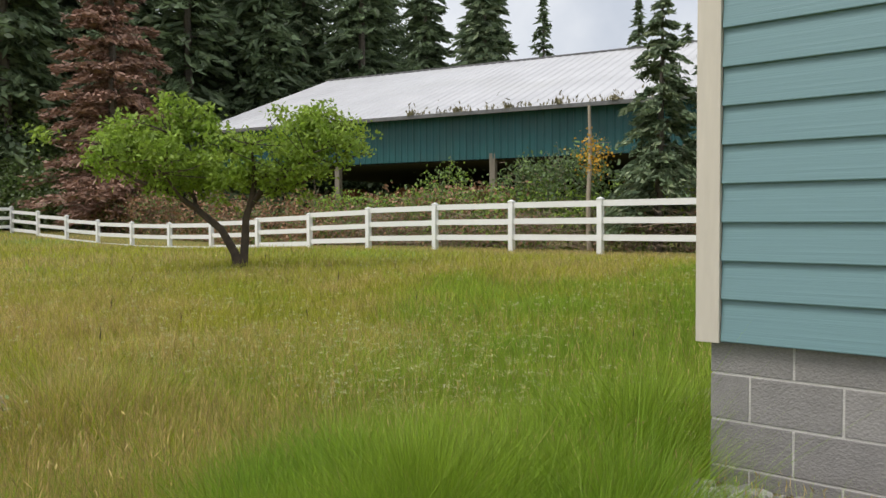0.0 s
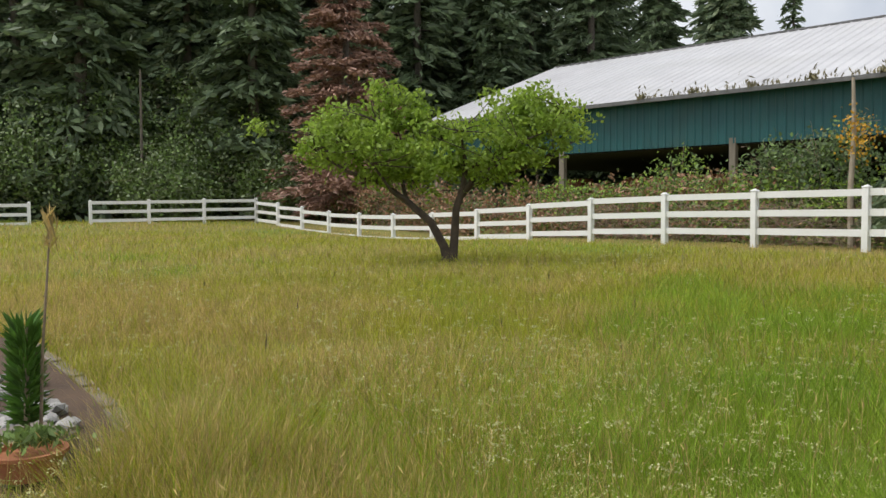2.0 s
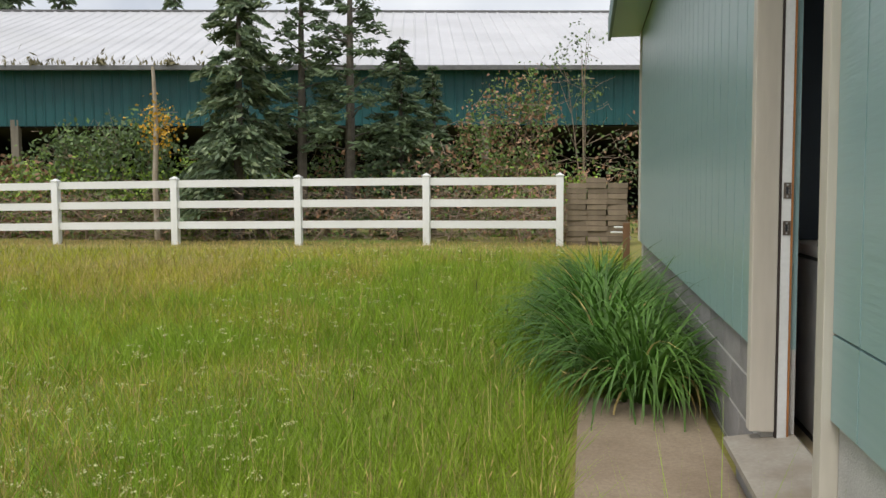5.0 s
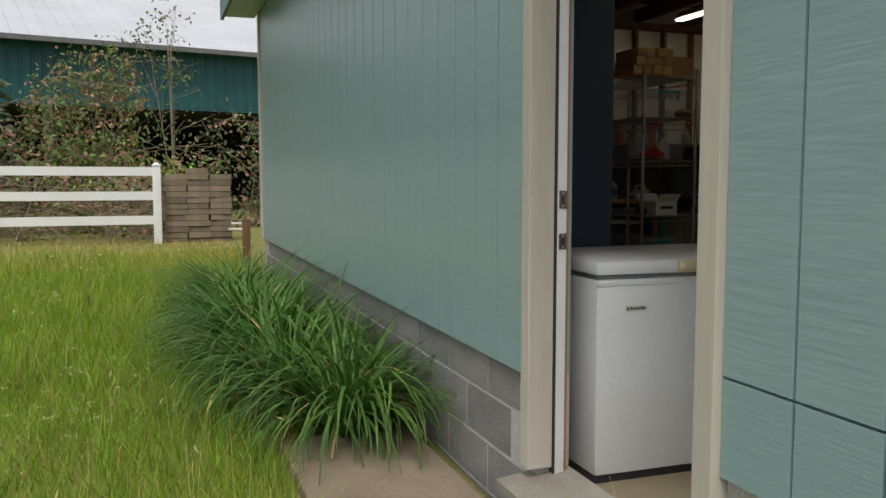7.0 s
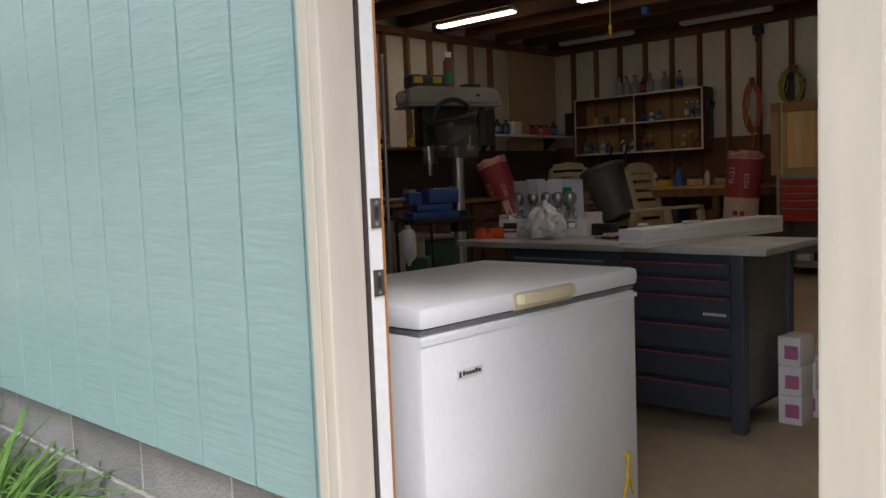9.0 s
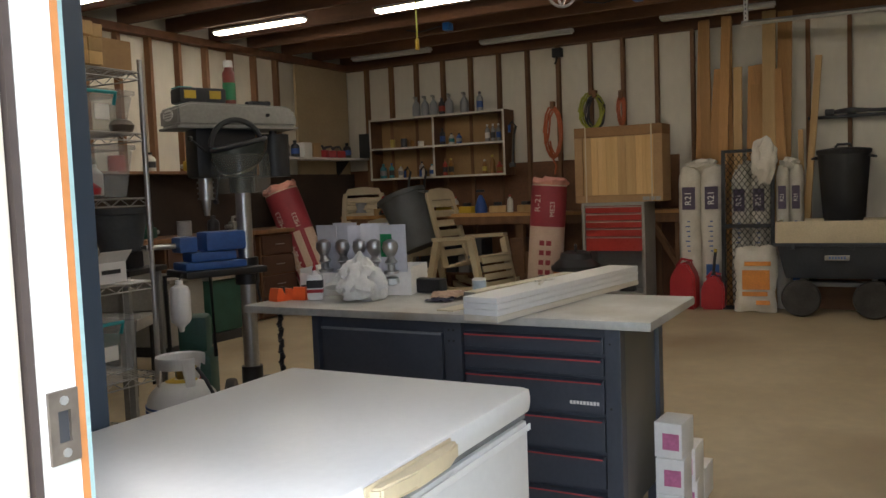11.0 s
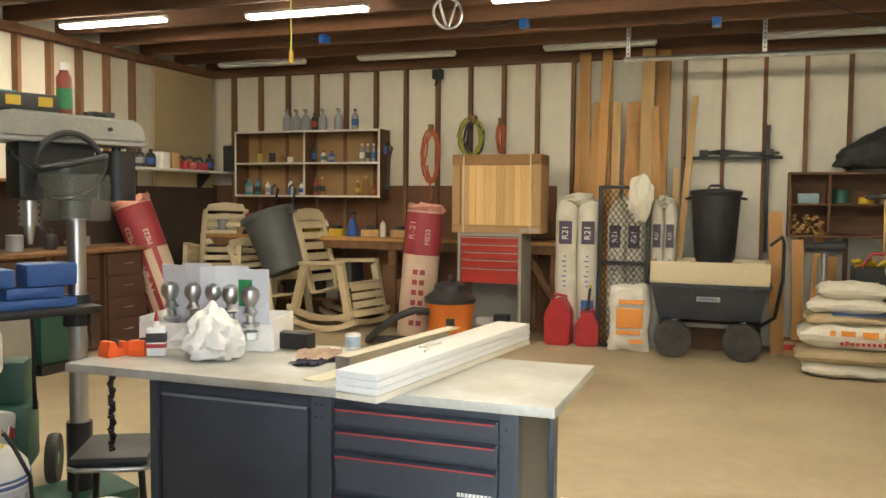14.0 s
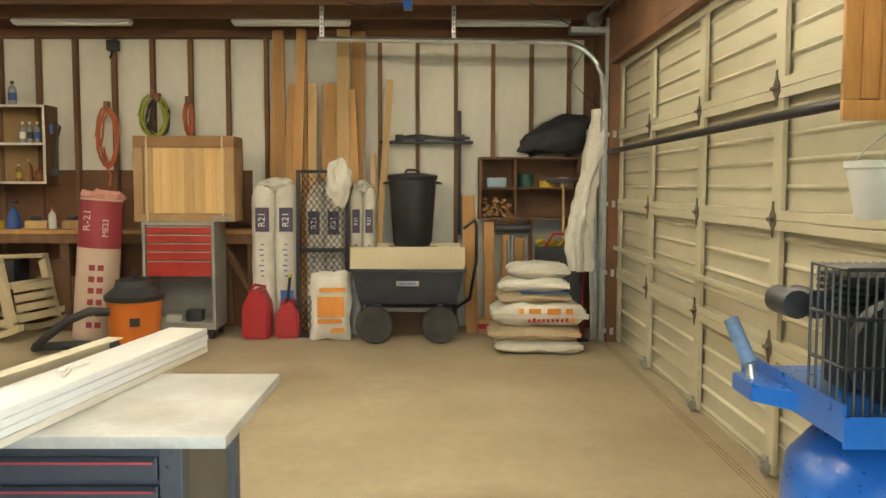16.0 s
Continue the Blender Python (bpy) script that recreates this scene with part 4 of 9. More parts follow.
# broken pale snag with yellow bloom at its foot
bm = bmesh.new()
tube(bm, [(0, 0, 0), (-.04, 0, 1.2), (.02, 0, 2.4), (-.02, 0, 3.6)], .075, 8, .035)
tube(bm, [(.0, 0, 2.2), (.3, .1, 2.6)], .02, 5, .008)
snag = thing("dead_snag", "broken pale birch snag standing behind the fence", "dead tree", (-11.2, 14.9, .1))
part("trunk", bm, surface("pale_birch_bark", (.42, .37, .30), (.30, .24, .17), rough=.9, scale=6, spread=.35), snag)
rng = np.random.default_rng(8)
Cb = np.array([.1, 0, 2.35]) + rng.normal(0, 1, (260, 3)) * np.array([.2, .2, .25])
ob = new("bloom", quads_mesh("bloom", leaves(Cb, .08, .06, rng), YELLOWBLOOM))
ob.parent, ob["kind"] = snag, "stuff"

# ---- apple tree on the meadow ----
apple = thing("apple_tree", "spreading old apple tree with two leaning trunks and fresh green leaves", "apple tree", (-13.4, 6.05, ground_z(-13.4, 6.05) - .05), 56.4)
bm = bmesh.new()
L1 = [(-.02, 0, 0), (-.08, 0, .3), (-.32, .05, .75), (-.75, .12, 1.12), (-1.15, .2, 1.42), (-1.7, .25, 1.62)]
L2 = [(.06, 0, 0), (.1, .02, .45), (.13, .03, .95), (.26, .05, 1.4), (.3, .08, 1.65)]
tube(bm, L1, .092, 10, .035)
tube(bm, L2, .088, 10, .045)
tube(bm, [(0, 0, -.05), (.02, 0, .12)], .18, 10, .14)
limbs = []
rng = np.random.default_rng(21)
for st, ends in (((-.75, .12, 1.12), ((-1.3, -.6, 1.75), (-.9, .9, 1.9), (-1.9, .1, 2.2))), ((-1.15, .2, 1.42), ((-2.3, -.3, 2.0), (-1.5, .8, 2.3), (-1.2, -.2, 2.5))),
                 ((.3, .08, 1.65), ((-.1, .3, 2.2), (.75, -.1, 1.85), (.2, -.5, 2.3))), ((.2, .05, 1.15), ((.75, .3, 1.5), (.9, -.3, 1.75))),
                 ((.75, -.1, 1.85), ((1.5, .1, 2.3), (1.2, -.6, 2.1), (2.1, .2, 2.6))), ((.75, .3, 1.5), ((1.4, .6, 1.9), (1.9, .3, 2.0)))):
    for e in ends:
        mid = (np.array(st) + np.array(e)) / 2 + rng.normal(0, .08, 3)
        tube(bm, [st, mid, e], .045, 6, .018, caps=False)
        limbs.append(np.array(e))
        for q in range(7):
            f = np.array(e) + rng.normal(0, 1, 3) * np.array([.55, .5, .26]) + np.array([0, 0, .12])
            tube(bm, [e, (np.array(e) + f) / 2 + rng.normal(0, .05, 3), f], .014, 4, .005, caps=False)
            limbs.append(f)
for sx, sz in ((-.75, 2.95), (-1.05, 3.05), (-1.3, 2.85), (-.6, 2.9), (-1.8, 2.7), (-2.35, 2.65), (-2.7, 2.4), (-.15, 2.55), (.95, 2.7), (1.45, 2.9), (1.75, 3.1), (1.95, 2.85), (2.45, 2.7)):
    tube(bm, [(sx * .8, 0, 2.2), (sx, .1, sz)], .012, 4, .004, caps=False)
    for f in np.linspace(.35, 1, 5):
        limbs.append(np.array([sx * (.8 + .2 * f), .1 * f, 2.2 + (sz - 2.2) * f]))
part("trunk", bm, BARK, apple)
C = []
for p in limbs:
    c = int(14 + 105 * rng.random() ** 1.7)
    C.append(p + rng.normal(0, 1, (c, 3)) * np.array([.13, .15, .085]))
for (bx, by, bz, rx, ry, rz_, n_) in ((-1.35, 0, 2.12, 1.35, 1.1, .34, 1100), (-.1, .1, 2.0, .8, .9, .25, 350), (-2.0, .1, 2.3, .75, .8, .3, 450), (1.25, .1, 1.85, .7, .8, .28, 420), (2.1, 0, 2.35, .5, .6, .3, 500), (-.9, .0, 1.6, .9, .6, .22, 900), (-.25, .05, 1.72, .6, .6, .25, 520), (.5, .1, 1.85, .5, .6, .25, 330), (-2.1, .1, 1.85, .6, .6, .25, 420)):
    m_ = n_ // 26
    cl = np.array([bx, by, bz]) + unit(rng.normal(size=(m_, 3))) * (rng.random(m_) ** .45)[:, None] * np.array([rx, ry, rz_])
    C.append(cl[rng.integers(0, m_, n_)] + rng.normal(0, .09, (n_, 3)))
C = np.concatenate(C)
C[:, 0] *= .92
ob = new("crown", quads_mesh("crown", leaves(C, .105, .058, rng), LEAF_APPLE))
ob.parent = apple

# ---- stacked pavers, stake and pipes by the far corner ----
bm = bmesh.new()
box(bm, -.18, .18, -.2, .2, 0, .093, .008)
PAVE = mesh_of(bm, "paver", PAVER)
for c in range(3):
    st = thing("paver_stack", "stack of weathered concrete pavers by the fence end", "pavers", (-2.5 + .365 * c, 14.35, ground_z(-2.3, 14.35) - .03), 0, group="paver stacks")
    for k in range((12, 13, 12)[c]):
        p = new("paver", PAVE)
        p.parent = st
        p.matrix_basis = pose(rnd.uniform(-.02, .02), rnd.uniform(-.02, .02), .098 * k, 0, 0, rnd.uniform(-4, 4))
bm = bmesh.new()
box(bm, -.045, .045, -.045, .045, 0, .75, .004)
stake = thing("garden_tap", "brown timber post with white pipes beside the wall", "garden tap", (-1.80, 9.95, -.1))
part("post", bm, STUD, stake, smooth=False)
bm = bmesh.new()
tube(bm, [(.05, 0, .55), (.05, .25, .55), (.05, .25, .68), (-.15, .3, .68)], .014, 8)
tube(bm, [(.05, .0, .62), (-.2, .1, .62)], .012, 8)
part("pipe", bm, VINYL, stake)

# ---- concrete pad and soil along the wall ----
bm = bmesh.new()
box(bm, -2.36, -1.70, .95, 3.42, -.4, -.11, .012)
bmesh.ops.subdivide_edges(bm, edges=bm.edges[:], cuts=2)
structure("pad", bm, PAD, "weathered brown concrete pad before the door")
bm = bmesh.new()
bmesh.ops.create_grid(bm, x_segments=14, y_segments=60, size=.5)
for v in bm.verts:
    v.co = Vector((-2.12 + v.co.x * 1.02, 7.2 + v.co.y * 7.6, 0))
    v.co.z = -.17 + .03 * noise.noise(v.co * 4) + .04 * noise.noise(v.co * 1.3)
structure("soil_strip", bm, SOIL, "bare brown soil and litter along the foundation", True)
bm = bmesh.new()
bmesh.ops.create_grid(bm, x_segments=20, y_segments=10, size=.5)
for v in bm.verts:
    v.co = Vector((-.16 + v.co.x * 3.1, -.38 + v.co.y * .75, 0))
    v.co.z = -.125 + .02 * noise.noise(v.co * 4) - .12 * step01(-.5, -.75, v.co.y)
structure("soil_front", bm, SOIL, "bare soil under the front wall", True)


def pebble_mesh(seed):
    b = bmesh.new()
    bmesh.ops.create_icosphere(b, subdivisions=1, radius=.5)
    for v in b.verts:
        v.co *= 1 + .35 * noise.noise(v.co * 2 + Vector((seed, 0, 0)))
        v.co.z *= .62
    return mesh_of(b, "stone", STONE, True)


PEBBLES = [pebble_mesh(s * 3.1) for s in range(5)]


def stones(name, label, spots, size, parent_at):
    bed = thing(name, label, "stones", (*parent_at, 0), kind="structure")
    for x, y, z in spots:
        s = size * rnd.uniform(.55, 1.35)
        p = new("stone", rnd.choice(PEBBLES))
        p.parent = bed
        p.matrix_basis = pose(x - parent_at[0], y - parent_at[1], z, rnd.uniform(-25, 25), rnd.uniform(-25, 25), rnd.uniform(0, 360)) @ Matrix.Diagonal((s * 1.25, s, s, 1))


stones("gravel_front", "grey river gravel along the front wall", [(rnd.uniform(-1.62, -.6), rnd.uniform(-.48, -.14), -.105 + .02 * rnd.random()) for k in range(280)], .05, (-1.2, -.3))
# stone bed with block edging, pots and flowers
EDGE = [(-8.6, -1.30), (-7.6, -1.24), (-6.8, -1.20), (-6.1, -1.20), (-5.5, -1.24), (-5.05, -1.34), (-4.75, -1.52), (-4.62, -1.8), (-4.62, -2.2), (-4.75, -2.7)]
bm = bmesh.new()
o = [(x, y) for x, y in EDGE] + [(-5.2, -3.6), (-9, -3.6), (-9.2, -1.5)]
vs = [bm.verts.new((x, y, ground_z(x, y) + .06)) for x, y in o]
bm.faces.new(vs)
structure("stone_bed", bm, SOIL, "dark soil under the stone bed")
spots = []
while len(spots) < 300:
    x, y = rnd.uniform(-7.0, -4.7), rnd.uniform(-2.6, -1.38)
    if y < -1.42 - .18 * max(0, x + 5.4) ** 1.2 * 2 and x < -4.78 - .1 * abs(y + 2):
        spots.append((x, y, ground_z(x, y) + .08 + .03 * rnd.random()))
stones("river_stones", "bed of grey and white river stones", spots, .088, (-5.6, -2))
bm = bmesh.new()
box(bm, -.162, .162, -.12, .12, -.10, .035, .01)
EDGEBLOCK = mesh_of(bm, "edging_block", BRICKEDGE)
edging = thing("bed_edging", "curved edging of grey-brown concrete blocks", "edging", (-5.6, -1.3, 0), kind="structure")
acc = 0.0
for (x0, y0), (x1, y1) in zip(EDGE, EDGE[1:]):
    L = math.hypot(x1 - x0, y1 - y0)
    while acc < L:
        x, y = x0 + (x1 - x0) * acc / L, y0 + (y1 - y0) * acc / L
        p = new("edging_block", EDGEBLOCK)
        p.parent = edging
        p.matrix_basis = pose(x + 5.6, y + 1.3, ground_z(x, y) + rnd.uniform(-.01, .01), 0, 0, math.degrees(math.atan2(y1 - y0, x1 - x0)) + rnd.uniform(-2, 2))
        acc += .33
    acc -= L


def pot(name, label, x, y, r, h, mat, rim):
    p = thing(name, label, "plant pot", (x, y, ground_z(x, y) + .09))
    bm = bmesh.new()
    lathe(bm, [(r * .78, 0), (r, h * .85), (r * 1.08, h * .86), (r * 1.08, h), (r * .94, h), (r * .9, h * .8), (.0, h * .78)], 22)
    part("bowl", bm, mat, p)
    return p


p1 = pot("terracotta_pot", "low terracotta pot with small green succulents", -4.80, -1.72, .145, .11, TERRA, 0)
rng = np.random.default_rng(31)
Cp = np.stack([rng.normal(0, .07, 260), rng.normal(0, .07, 260), .13 + rng.random(260) * .06], 1)
ob = new("succulents", quads_mesh("succulents", leaves(Cp, .05, .02, rng, np.tile([0, 0, 1.0], (260, 1)), 0, .6), LEAF_MID))
ob.parent, ob["kind"] = p1, "stuff"
p2 = thing("stone_planter", "grey square planter with a tall leafy lily stalk", "planter", (-5.16, -1.68, ground_z(-5.2, -1.8) + .05), 20)
bm = bmesh.new()
box(bm, -.17, .17, -.15, .15, 0, .13, .012)
part("box", bm, BRICKEDGE, p2, smooth=False)
bm = bmesh.new()
tube(bm, [(0, 0, .1), (.01, 0, .4), (.0, .01, .60)], .016, 6, .008)
tube(bm, [(.06, .03, .1), (.08, .04, .5), (.13, .06, 1.02)], .009, 6, .004)
part("stalk", bm, TWIG, p2)
k = 420
hh = rng.random(k)
ang = rng.random(k) * 6.28
Cl = np.stack([np.cos(ang) * .05, np.sin(ang) * .05, .18 + hh * .46], 1)
Al = np.stack([np.cos(ang), np.sin(ang), .4 + hh], 1)
ob = new("lily_leaves", quads_mesh("lily_leaves", leaves(Cl, .13, .02, rng, Al, 0, .2), LILY))
ob.parent = p2
Cs = np.stack([.13 + rng.normal(0, .012, 30), .06 + rng.normal(0, .012, 30), .97 + rng.random(30) * .14], 1)
ob = new("seed_head", quads_mesh("seed_head", leaves(Cs, .12, .012, rng, np.tile([0, 0, 1.0], (30, 1)), 0, .3), GRASS_DRY))
ob.parent = p2
fox = thing("foxglove", "tall foxglove with pink bell flowers", "foxglove", (-5.95, -1.86, ground_z(-6, -1.9)))
bm = bmesh.new()
tube(bm, [(0, 0, 0), (.02, 0, .8), (.0, .0, 1.75)], .012, 6, .005)
part("stem", bm, LILY, fox)
bm = bmesh.new()
for j in range(26):
    a, z = j * 2.4, .95 + j * .03
    lathe(bm, [(.008, 0), (.02, .015), (.026, .045)], 8, Matrix.Translation((math.cos(a) * .03, math.sin(a) * .03, z)) @ Matrix.Rotation(a, 4, 'Z') @ Matrix.Rotation(radians(115), 4, 'Y'))
part("blooms", bm, PINKFLOWER, fox, "pink bell flowers")

# ---- day lilies along the wall ----
def arcs(n, rad, length, rng, width=.016, seg=8, droop=1.0):
    """Strap leaves that rise from a tuft, bend over and hang."""
    a = rng.random(n) * 2 * math.pi
    r0 = rad * np.sqrt(rng.random(n))
    L = length * rng.uniform(.55, 1.12, n)
    t0 = rng.uniform(.0, .45, n) + .35 * r0 / rad
    t1 = droop * rng.uniform(.9, 3.0, n)
    tw = rng.normal(0, .5, n)
    c = np.stack([np.cos(a) * r0, np.sin(a) * r0 * 1.15, np.full(n, 0.0)], 1)
    W = width * rng.uniform(.65, 1.25, n)
    P = []
    for k in range(seg + 1):
        s = k / seg
        th, az = t0 + t1 * s ** 1.4, a + tw * s
        w = (W * (.55 + .9 * min(s * 3, .5)) * (1 - s ** 3) + .001)[:, None]
        side = np.stack([-np.sin(az), np.cos(az), np.zeros(n)], 1)
        P.append((c - side * w * .5, c + side * w * .5))
        c = c + np.stack([np.sin(th) * np.cos(az), np.sin(th) * np.sin(az), np.cos(th)], 1) * (L / seg)[:, None]
        c[:, 2] = np.maximum(c[:, 2], .02 + .02 * rng.random(n))
    return np.concatenate([np.stack([P[k][0], P[k][1], P[k + 1][1], P[k + 1][0]], 1) for k in range(seg)])


for i, (cx, cy, n, r, L) in enumerate(((-2.0, 3.50, 250, .15, .95), (-2.2, 4.2, 250, .17, 1.02), (-2.18, 5.0, 270, .18, 1.05), (-2.2, 5.6, 320, .2, 1.0), (-2.2, 6.5, 300, .2, 1.0), (-2.2, 7.4, 280, .2, .95))):
    rng = np.random.default_rng(600 + i)
    cl = thing("day_lily_clump", "thick clump of arching green day lily leaves", "day lily", (cx, cy, -.16), group="day lilies along the wall")
    ob = new("leaves", quads_mesh("leaves", arcs(int(n * 1.7), r, L, rng, .0165, 9, 1.15), LILY))
    ob.parent = cl
    ob = new("dead_leaves", quads_mesh("dead_leaves", arcs(22, r, L * .8, rng, .015, 8, 1.5), GRASS_DRY))
    ob.parent, ob["label"] = cl, "a few yellowed dead leaves"

# ---- meadow grass ----
def grow(n, seed, r_lo, r_hi, ctr, a_lo, a_hi):
    rng = np.random.default_rng(seed)
    r = r_lo * (r_hi / r_lo) ** rng.random(n)
    a = np.radians(rng.uniform(a_lo, a_hi, n))
    x, y = ctr[0] - r * np.sin(a), ctr[1] + r * np.cos(a)
    ok = (y < 14.6) & ~((x > -1.72) & (y > -.1)) & ~((x > -2.4) & (y > .9) & (y < 3.45)) & ~((x > -2.5) & (y > 3.4) & (y < 8) & (rng.random(n) < .75))
    ok &= ~((x > -9.2) & (x < -4.6) & (y < -1.2 - .5 * np.maximum(0, x + 5.3)) & (y > -3.6))
    ok &= ~((x > -1.72) & (y > -.42)) & (x < 1.5)
    return x[ok], y[ok], r[ok], rng


def field(u, v, s):
    return noise.noise(Vector((u * s, v * s, 2.3)))


bins = {"dry": [], "green": [], "lush": []}
for seed, n, lo, hi in ((1, 560000, .9, 13.0), (2, 420000, 7.0, 46.0)):
    x, y, r, rng = grow(n, seed, lo, hi, (-1.4, -2.2), -80, 108)
    n = len(x)
    f1 = np.array([.8 * field(a, b, .16) + .7 * field(a + 9, b, .62) + .5 * field(a, b + 31, 1.9) for a, b in zip(x, y)])
    f2 = np.array([field(a, b + 20, .13) + .55 * field(a + 40, b, .8) for a, b in zip(x, y)])
    lush = .45 * np.clip(1 - np.hypot(x + 2.2, y + 1.2) / 4.5, 0, 1) + np.clip((x + 6.8) / 3.6, 0, 1) * np.clip((y + .8) / 2, 0, 1) * np.clip((11 - y) / 3, 0, 1) + .75 * np.clip((f2 - .12) / .25, 0, 1)
    dry = np.clip(.20 + .8 * f1, .02, .66) * (1 - .85 * np.clip(lush, 0, 1))
    dry = np.maximum(dry, .85 * np.clip((y - 11.2) / 1.6, 0, 1))
    u = rng.random(n)
    kind = np.where(u < dry, 0, np.where(rng.random(n) < np.clip(lush, 0, 1), 2, 1))
    z = np.array([ground_z(a, b) for a, b in zip(x, y)])
    near = np.clip(1 - np.hypot(x + 2.1, (y + .7) * .8) / 1.1, 0, 1)
    near = np.maximum(near, 1.5 * np.clip(1 - np.hypot((x + 2.05) / .6, (y - .25) / .95), 0, 1))
    near = np.maximum(near, .8 * np.clip(1 - np.hypot((x + 4.6) / .9, (y + 1.1) / .7), 0, 1))
    kind = np.where((near > .15) & (x > -3.4) & (rng.random(n) < .85), 2, kind)
    h = (.085 + .09 * rng.random(n) + .04 * f1 + .20 * near) * np.where(kind == 2, 1.2, 1.0) * np.where(y > 11.8, .5, 1) * np.where(rng.random(n) < .03, 1.4, 1)
    tuft = np.sin(x * 7 + 2 * np.sin(y * 5.1)) * np.sin(y * 6.3 + 2 * np.sin(x * 4.1)) + .6 * np.sin(x * 17 + 3 * np.sin(y * 11)) * np.sin(y * 15 + 2 * np.sin(x * 9))
    h = h * (1 + .32 * np.clip(tuft, -1.2, 1.4))
    w = (.0017 + (.00022 if seed == 1 else .00026) * r) * rng.uniform(.5, 1.5, n)
    th = rng.random(n) * 6.283
    lean = rng.uniform(.1, 1.25, n) * h
    la = rng.random(n) * 6.283
    sx, sy = np.cos(th) * w, np.sin(th) * w
    tx, ty = x + np.cos(la) * lean, y + np.sin(la) * lean
    mx, my = x + np.cos(la) * lean * .35, y + np.sin(la) * lean * .35
    Q = np.stack([np.stack([x - sx, y - sy, z - .02], 1), np.stack([x + sx, y + sy, z - .02], 1),
                  np.stack([mx + sx * .75, my + sy * .75, z + h * .62], 1), np.stack([tx, ty, z + h], 1), np.stack([mx - sx * .75, my - sy * .75, z + h * .62], 1)], 1)
    Q = Q[:, [0, 1, 3]]
    for i, key in enumerate(("dry", "green", "lush")):
        bins[key].append(Q[kind == i])
for key, mm, lab in (("dry", GRASS_DRY, "dry tan seeding meadow grass"), ("green", GRASS, "yellow-green uncut meadow grass"), ("lush", GRASS_LUSH, "lush bright green grass along the building")):
    for blades, far in zip(bins[key], ("", " further off")):
        tagged(new("meadow_grass", quads_mesh("meadow_grass", blades, mm)), lab + far, "grass", kind="stuff")
x, y, r, rng = grow(5200, 5, 1.4, 13, (-1.7, -1.7), -40, 108)
zg = np.array([ground_z(a, b) for a, b in zip(x, y)])
top = np.stack([x, y, zg + rng.uniform(.14, .30, len(x))], 1)
keep = np.array([field(a, b + 50, .5) for a, b in zip(x, y)]) > -.12
top, zg, r = top[keep], zg[keep], r[keep]
florets = np.repeat(top, 11, 0)
spread = rng.normal(0, 1, (len(florets), 3)) * np.array([.013, .013, .004])
florets = florets + spread * np.repeat(rng.uniform(.6, 1.7, len(top)), 11)[:, None]
Q = leaves(florets, .0075, .006, rng)
Q = florets[:, None] + (Q - florets[:, None]) * (1 + .07 * np.repeat(r, 11))[:, None, None]
tagged(new("meadow_flowers", quads_mesh("meadow_flowers", Q, FLOWER)), "small flat cream flower umbels in the meadow", "flowers", kind="stuff")
x, y, r, rng = grow(9000, 9, 1.2, 16, (-1.7, -1.7), -60, 108)
zg = np.array([ground_z(a, b) for a, b in zip(x, y)])
keep = np.array([field(a + 70, b, .6) for a, b in zip(x, y)]) > -.05
x, y, r, zg = x[keep], y[keep], r[keep], zg[keep]
n = len(x)
hh = rng.uniform(.16, .34, n)
tip = np.stack([x + rng.normal(0, .04, n), y + rng.normal(0, .04, n), zg + hh], 1)
foot = np.stack([x, y, zg], 1)
th = rng.random(n) * 6.283
side = np.stack([np.cos(th), np.sin(th), np.zeros(n)], 1) * (.0009 + .00012 * r)[:, None]
stalks = np.stack([foot - side, foot + side, tip + side * .6, tip - side * .6], 1)
heads = leaves(tip, .04, .0045, rng, np.tile([0, 0, 1.0], (n, 1)), 0, .35)
heads = tip[:, None] + (heads - tip[:, None]) * (1 + .02 * r)[:, None, None]
tagged(new("seeding_grass", quads_mesh("seeding_grass", np.concatenate([stalks, heads]), GRASS_DRY)), "thin tan grass stalks with seed heads", "grass", kind="stuff")
x, y, r, rng = grow(90, 6, 5.0, 20, (-1.7, -1.7), -20, 100)
C = np.stack([x, y, np.array([ground_z(a, b) for a, b in zip(x, y)]) + .14], 1)
tagged(new("dock_stalks", quads_mesh("dock_stalks", leaves(C, .17, .013, rng, np.tile([0, 0, 1.0], (len(C), 1)), 0, .1), BARK)), "dark brown dock seed stalks", "weeds", kind="stuff")

# ---- shop lights ----
TUBE_ON = glow("lit_tube", (1.0, .87, .65), 4.9)
TUBE_OFF = surface("unlit_tube", (.7, .7, .68), rough=.3, spread=.05)


def shop_light(x, y, lit):
    t = thing("shop_light", "lit white strip light hung under the joists" if lit else "unlit white strip light hung under the joists", "strip light", (x, y, 2.83), group="shop lights")
    bm = bmesh.new()
    prism(bm, [(-.06, .02), (-.03, .045), (.03, .045), (.06, .02), (.055, .016), (-.055, .016)], "y", -.53, .53)
    part("housing", bm, WHITEPL, t, smooth=False)
    bm = bmesh.new()
    box(bm, -.045, .045, -.52, .52, -.006, .014, .005)
    part("tube", bm, TUBE_ON if lit else TUBE_OFF, t, "glowing tube" if lit else "dark tube")


# the last six hang out of view, added to brighten bench, rack and garage door
for x, y in ((2.5, 6.7), (4.15, 6.69), (4.3, 4.94), (4.35, 2.9), (2.5, 4.9), (2.5, 2.9), (.8, 2.9), (4.35, 1.15), (2.5, 1.15), (.8, 1.15), (.8, 4.9)):
    shop_light(x, y, True)
for y in (6.65, 4.95, 2.98, 1.0):
    shop_light(6.4, y, False)

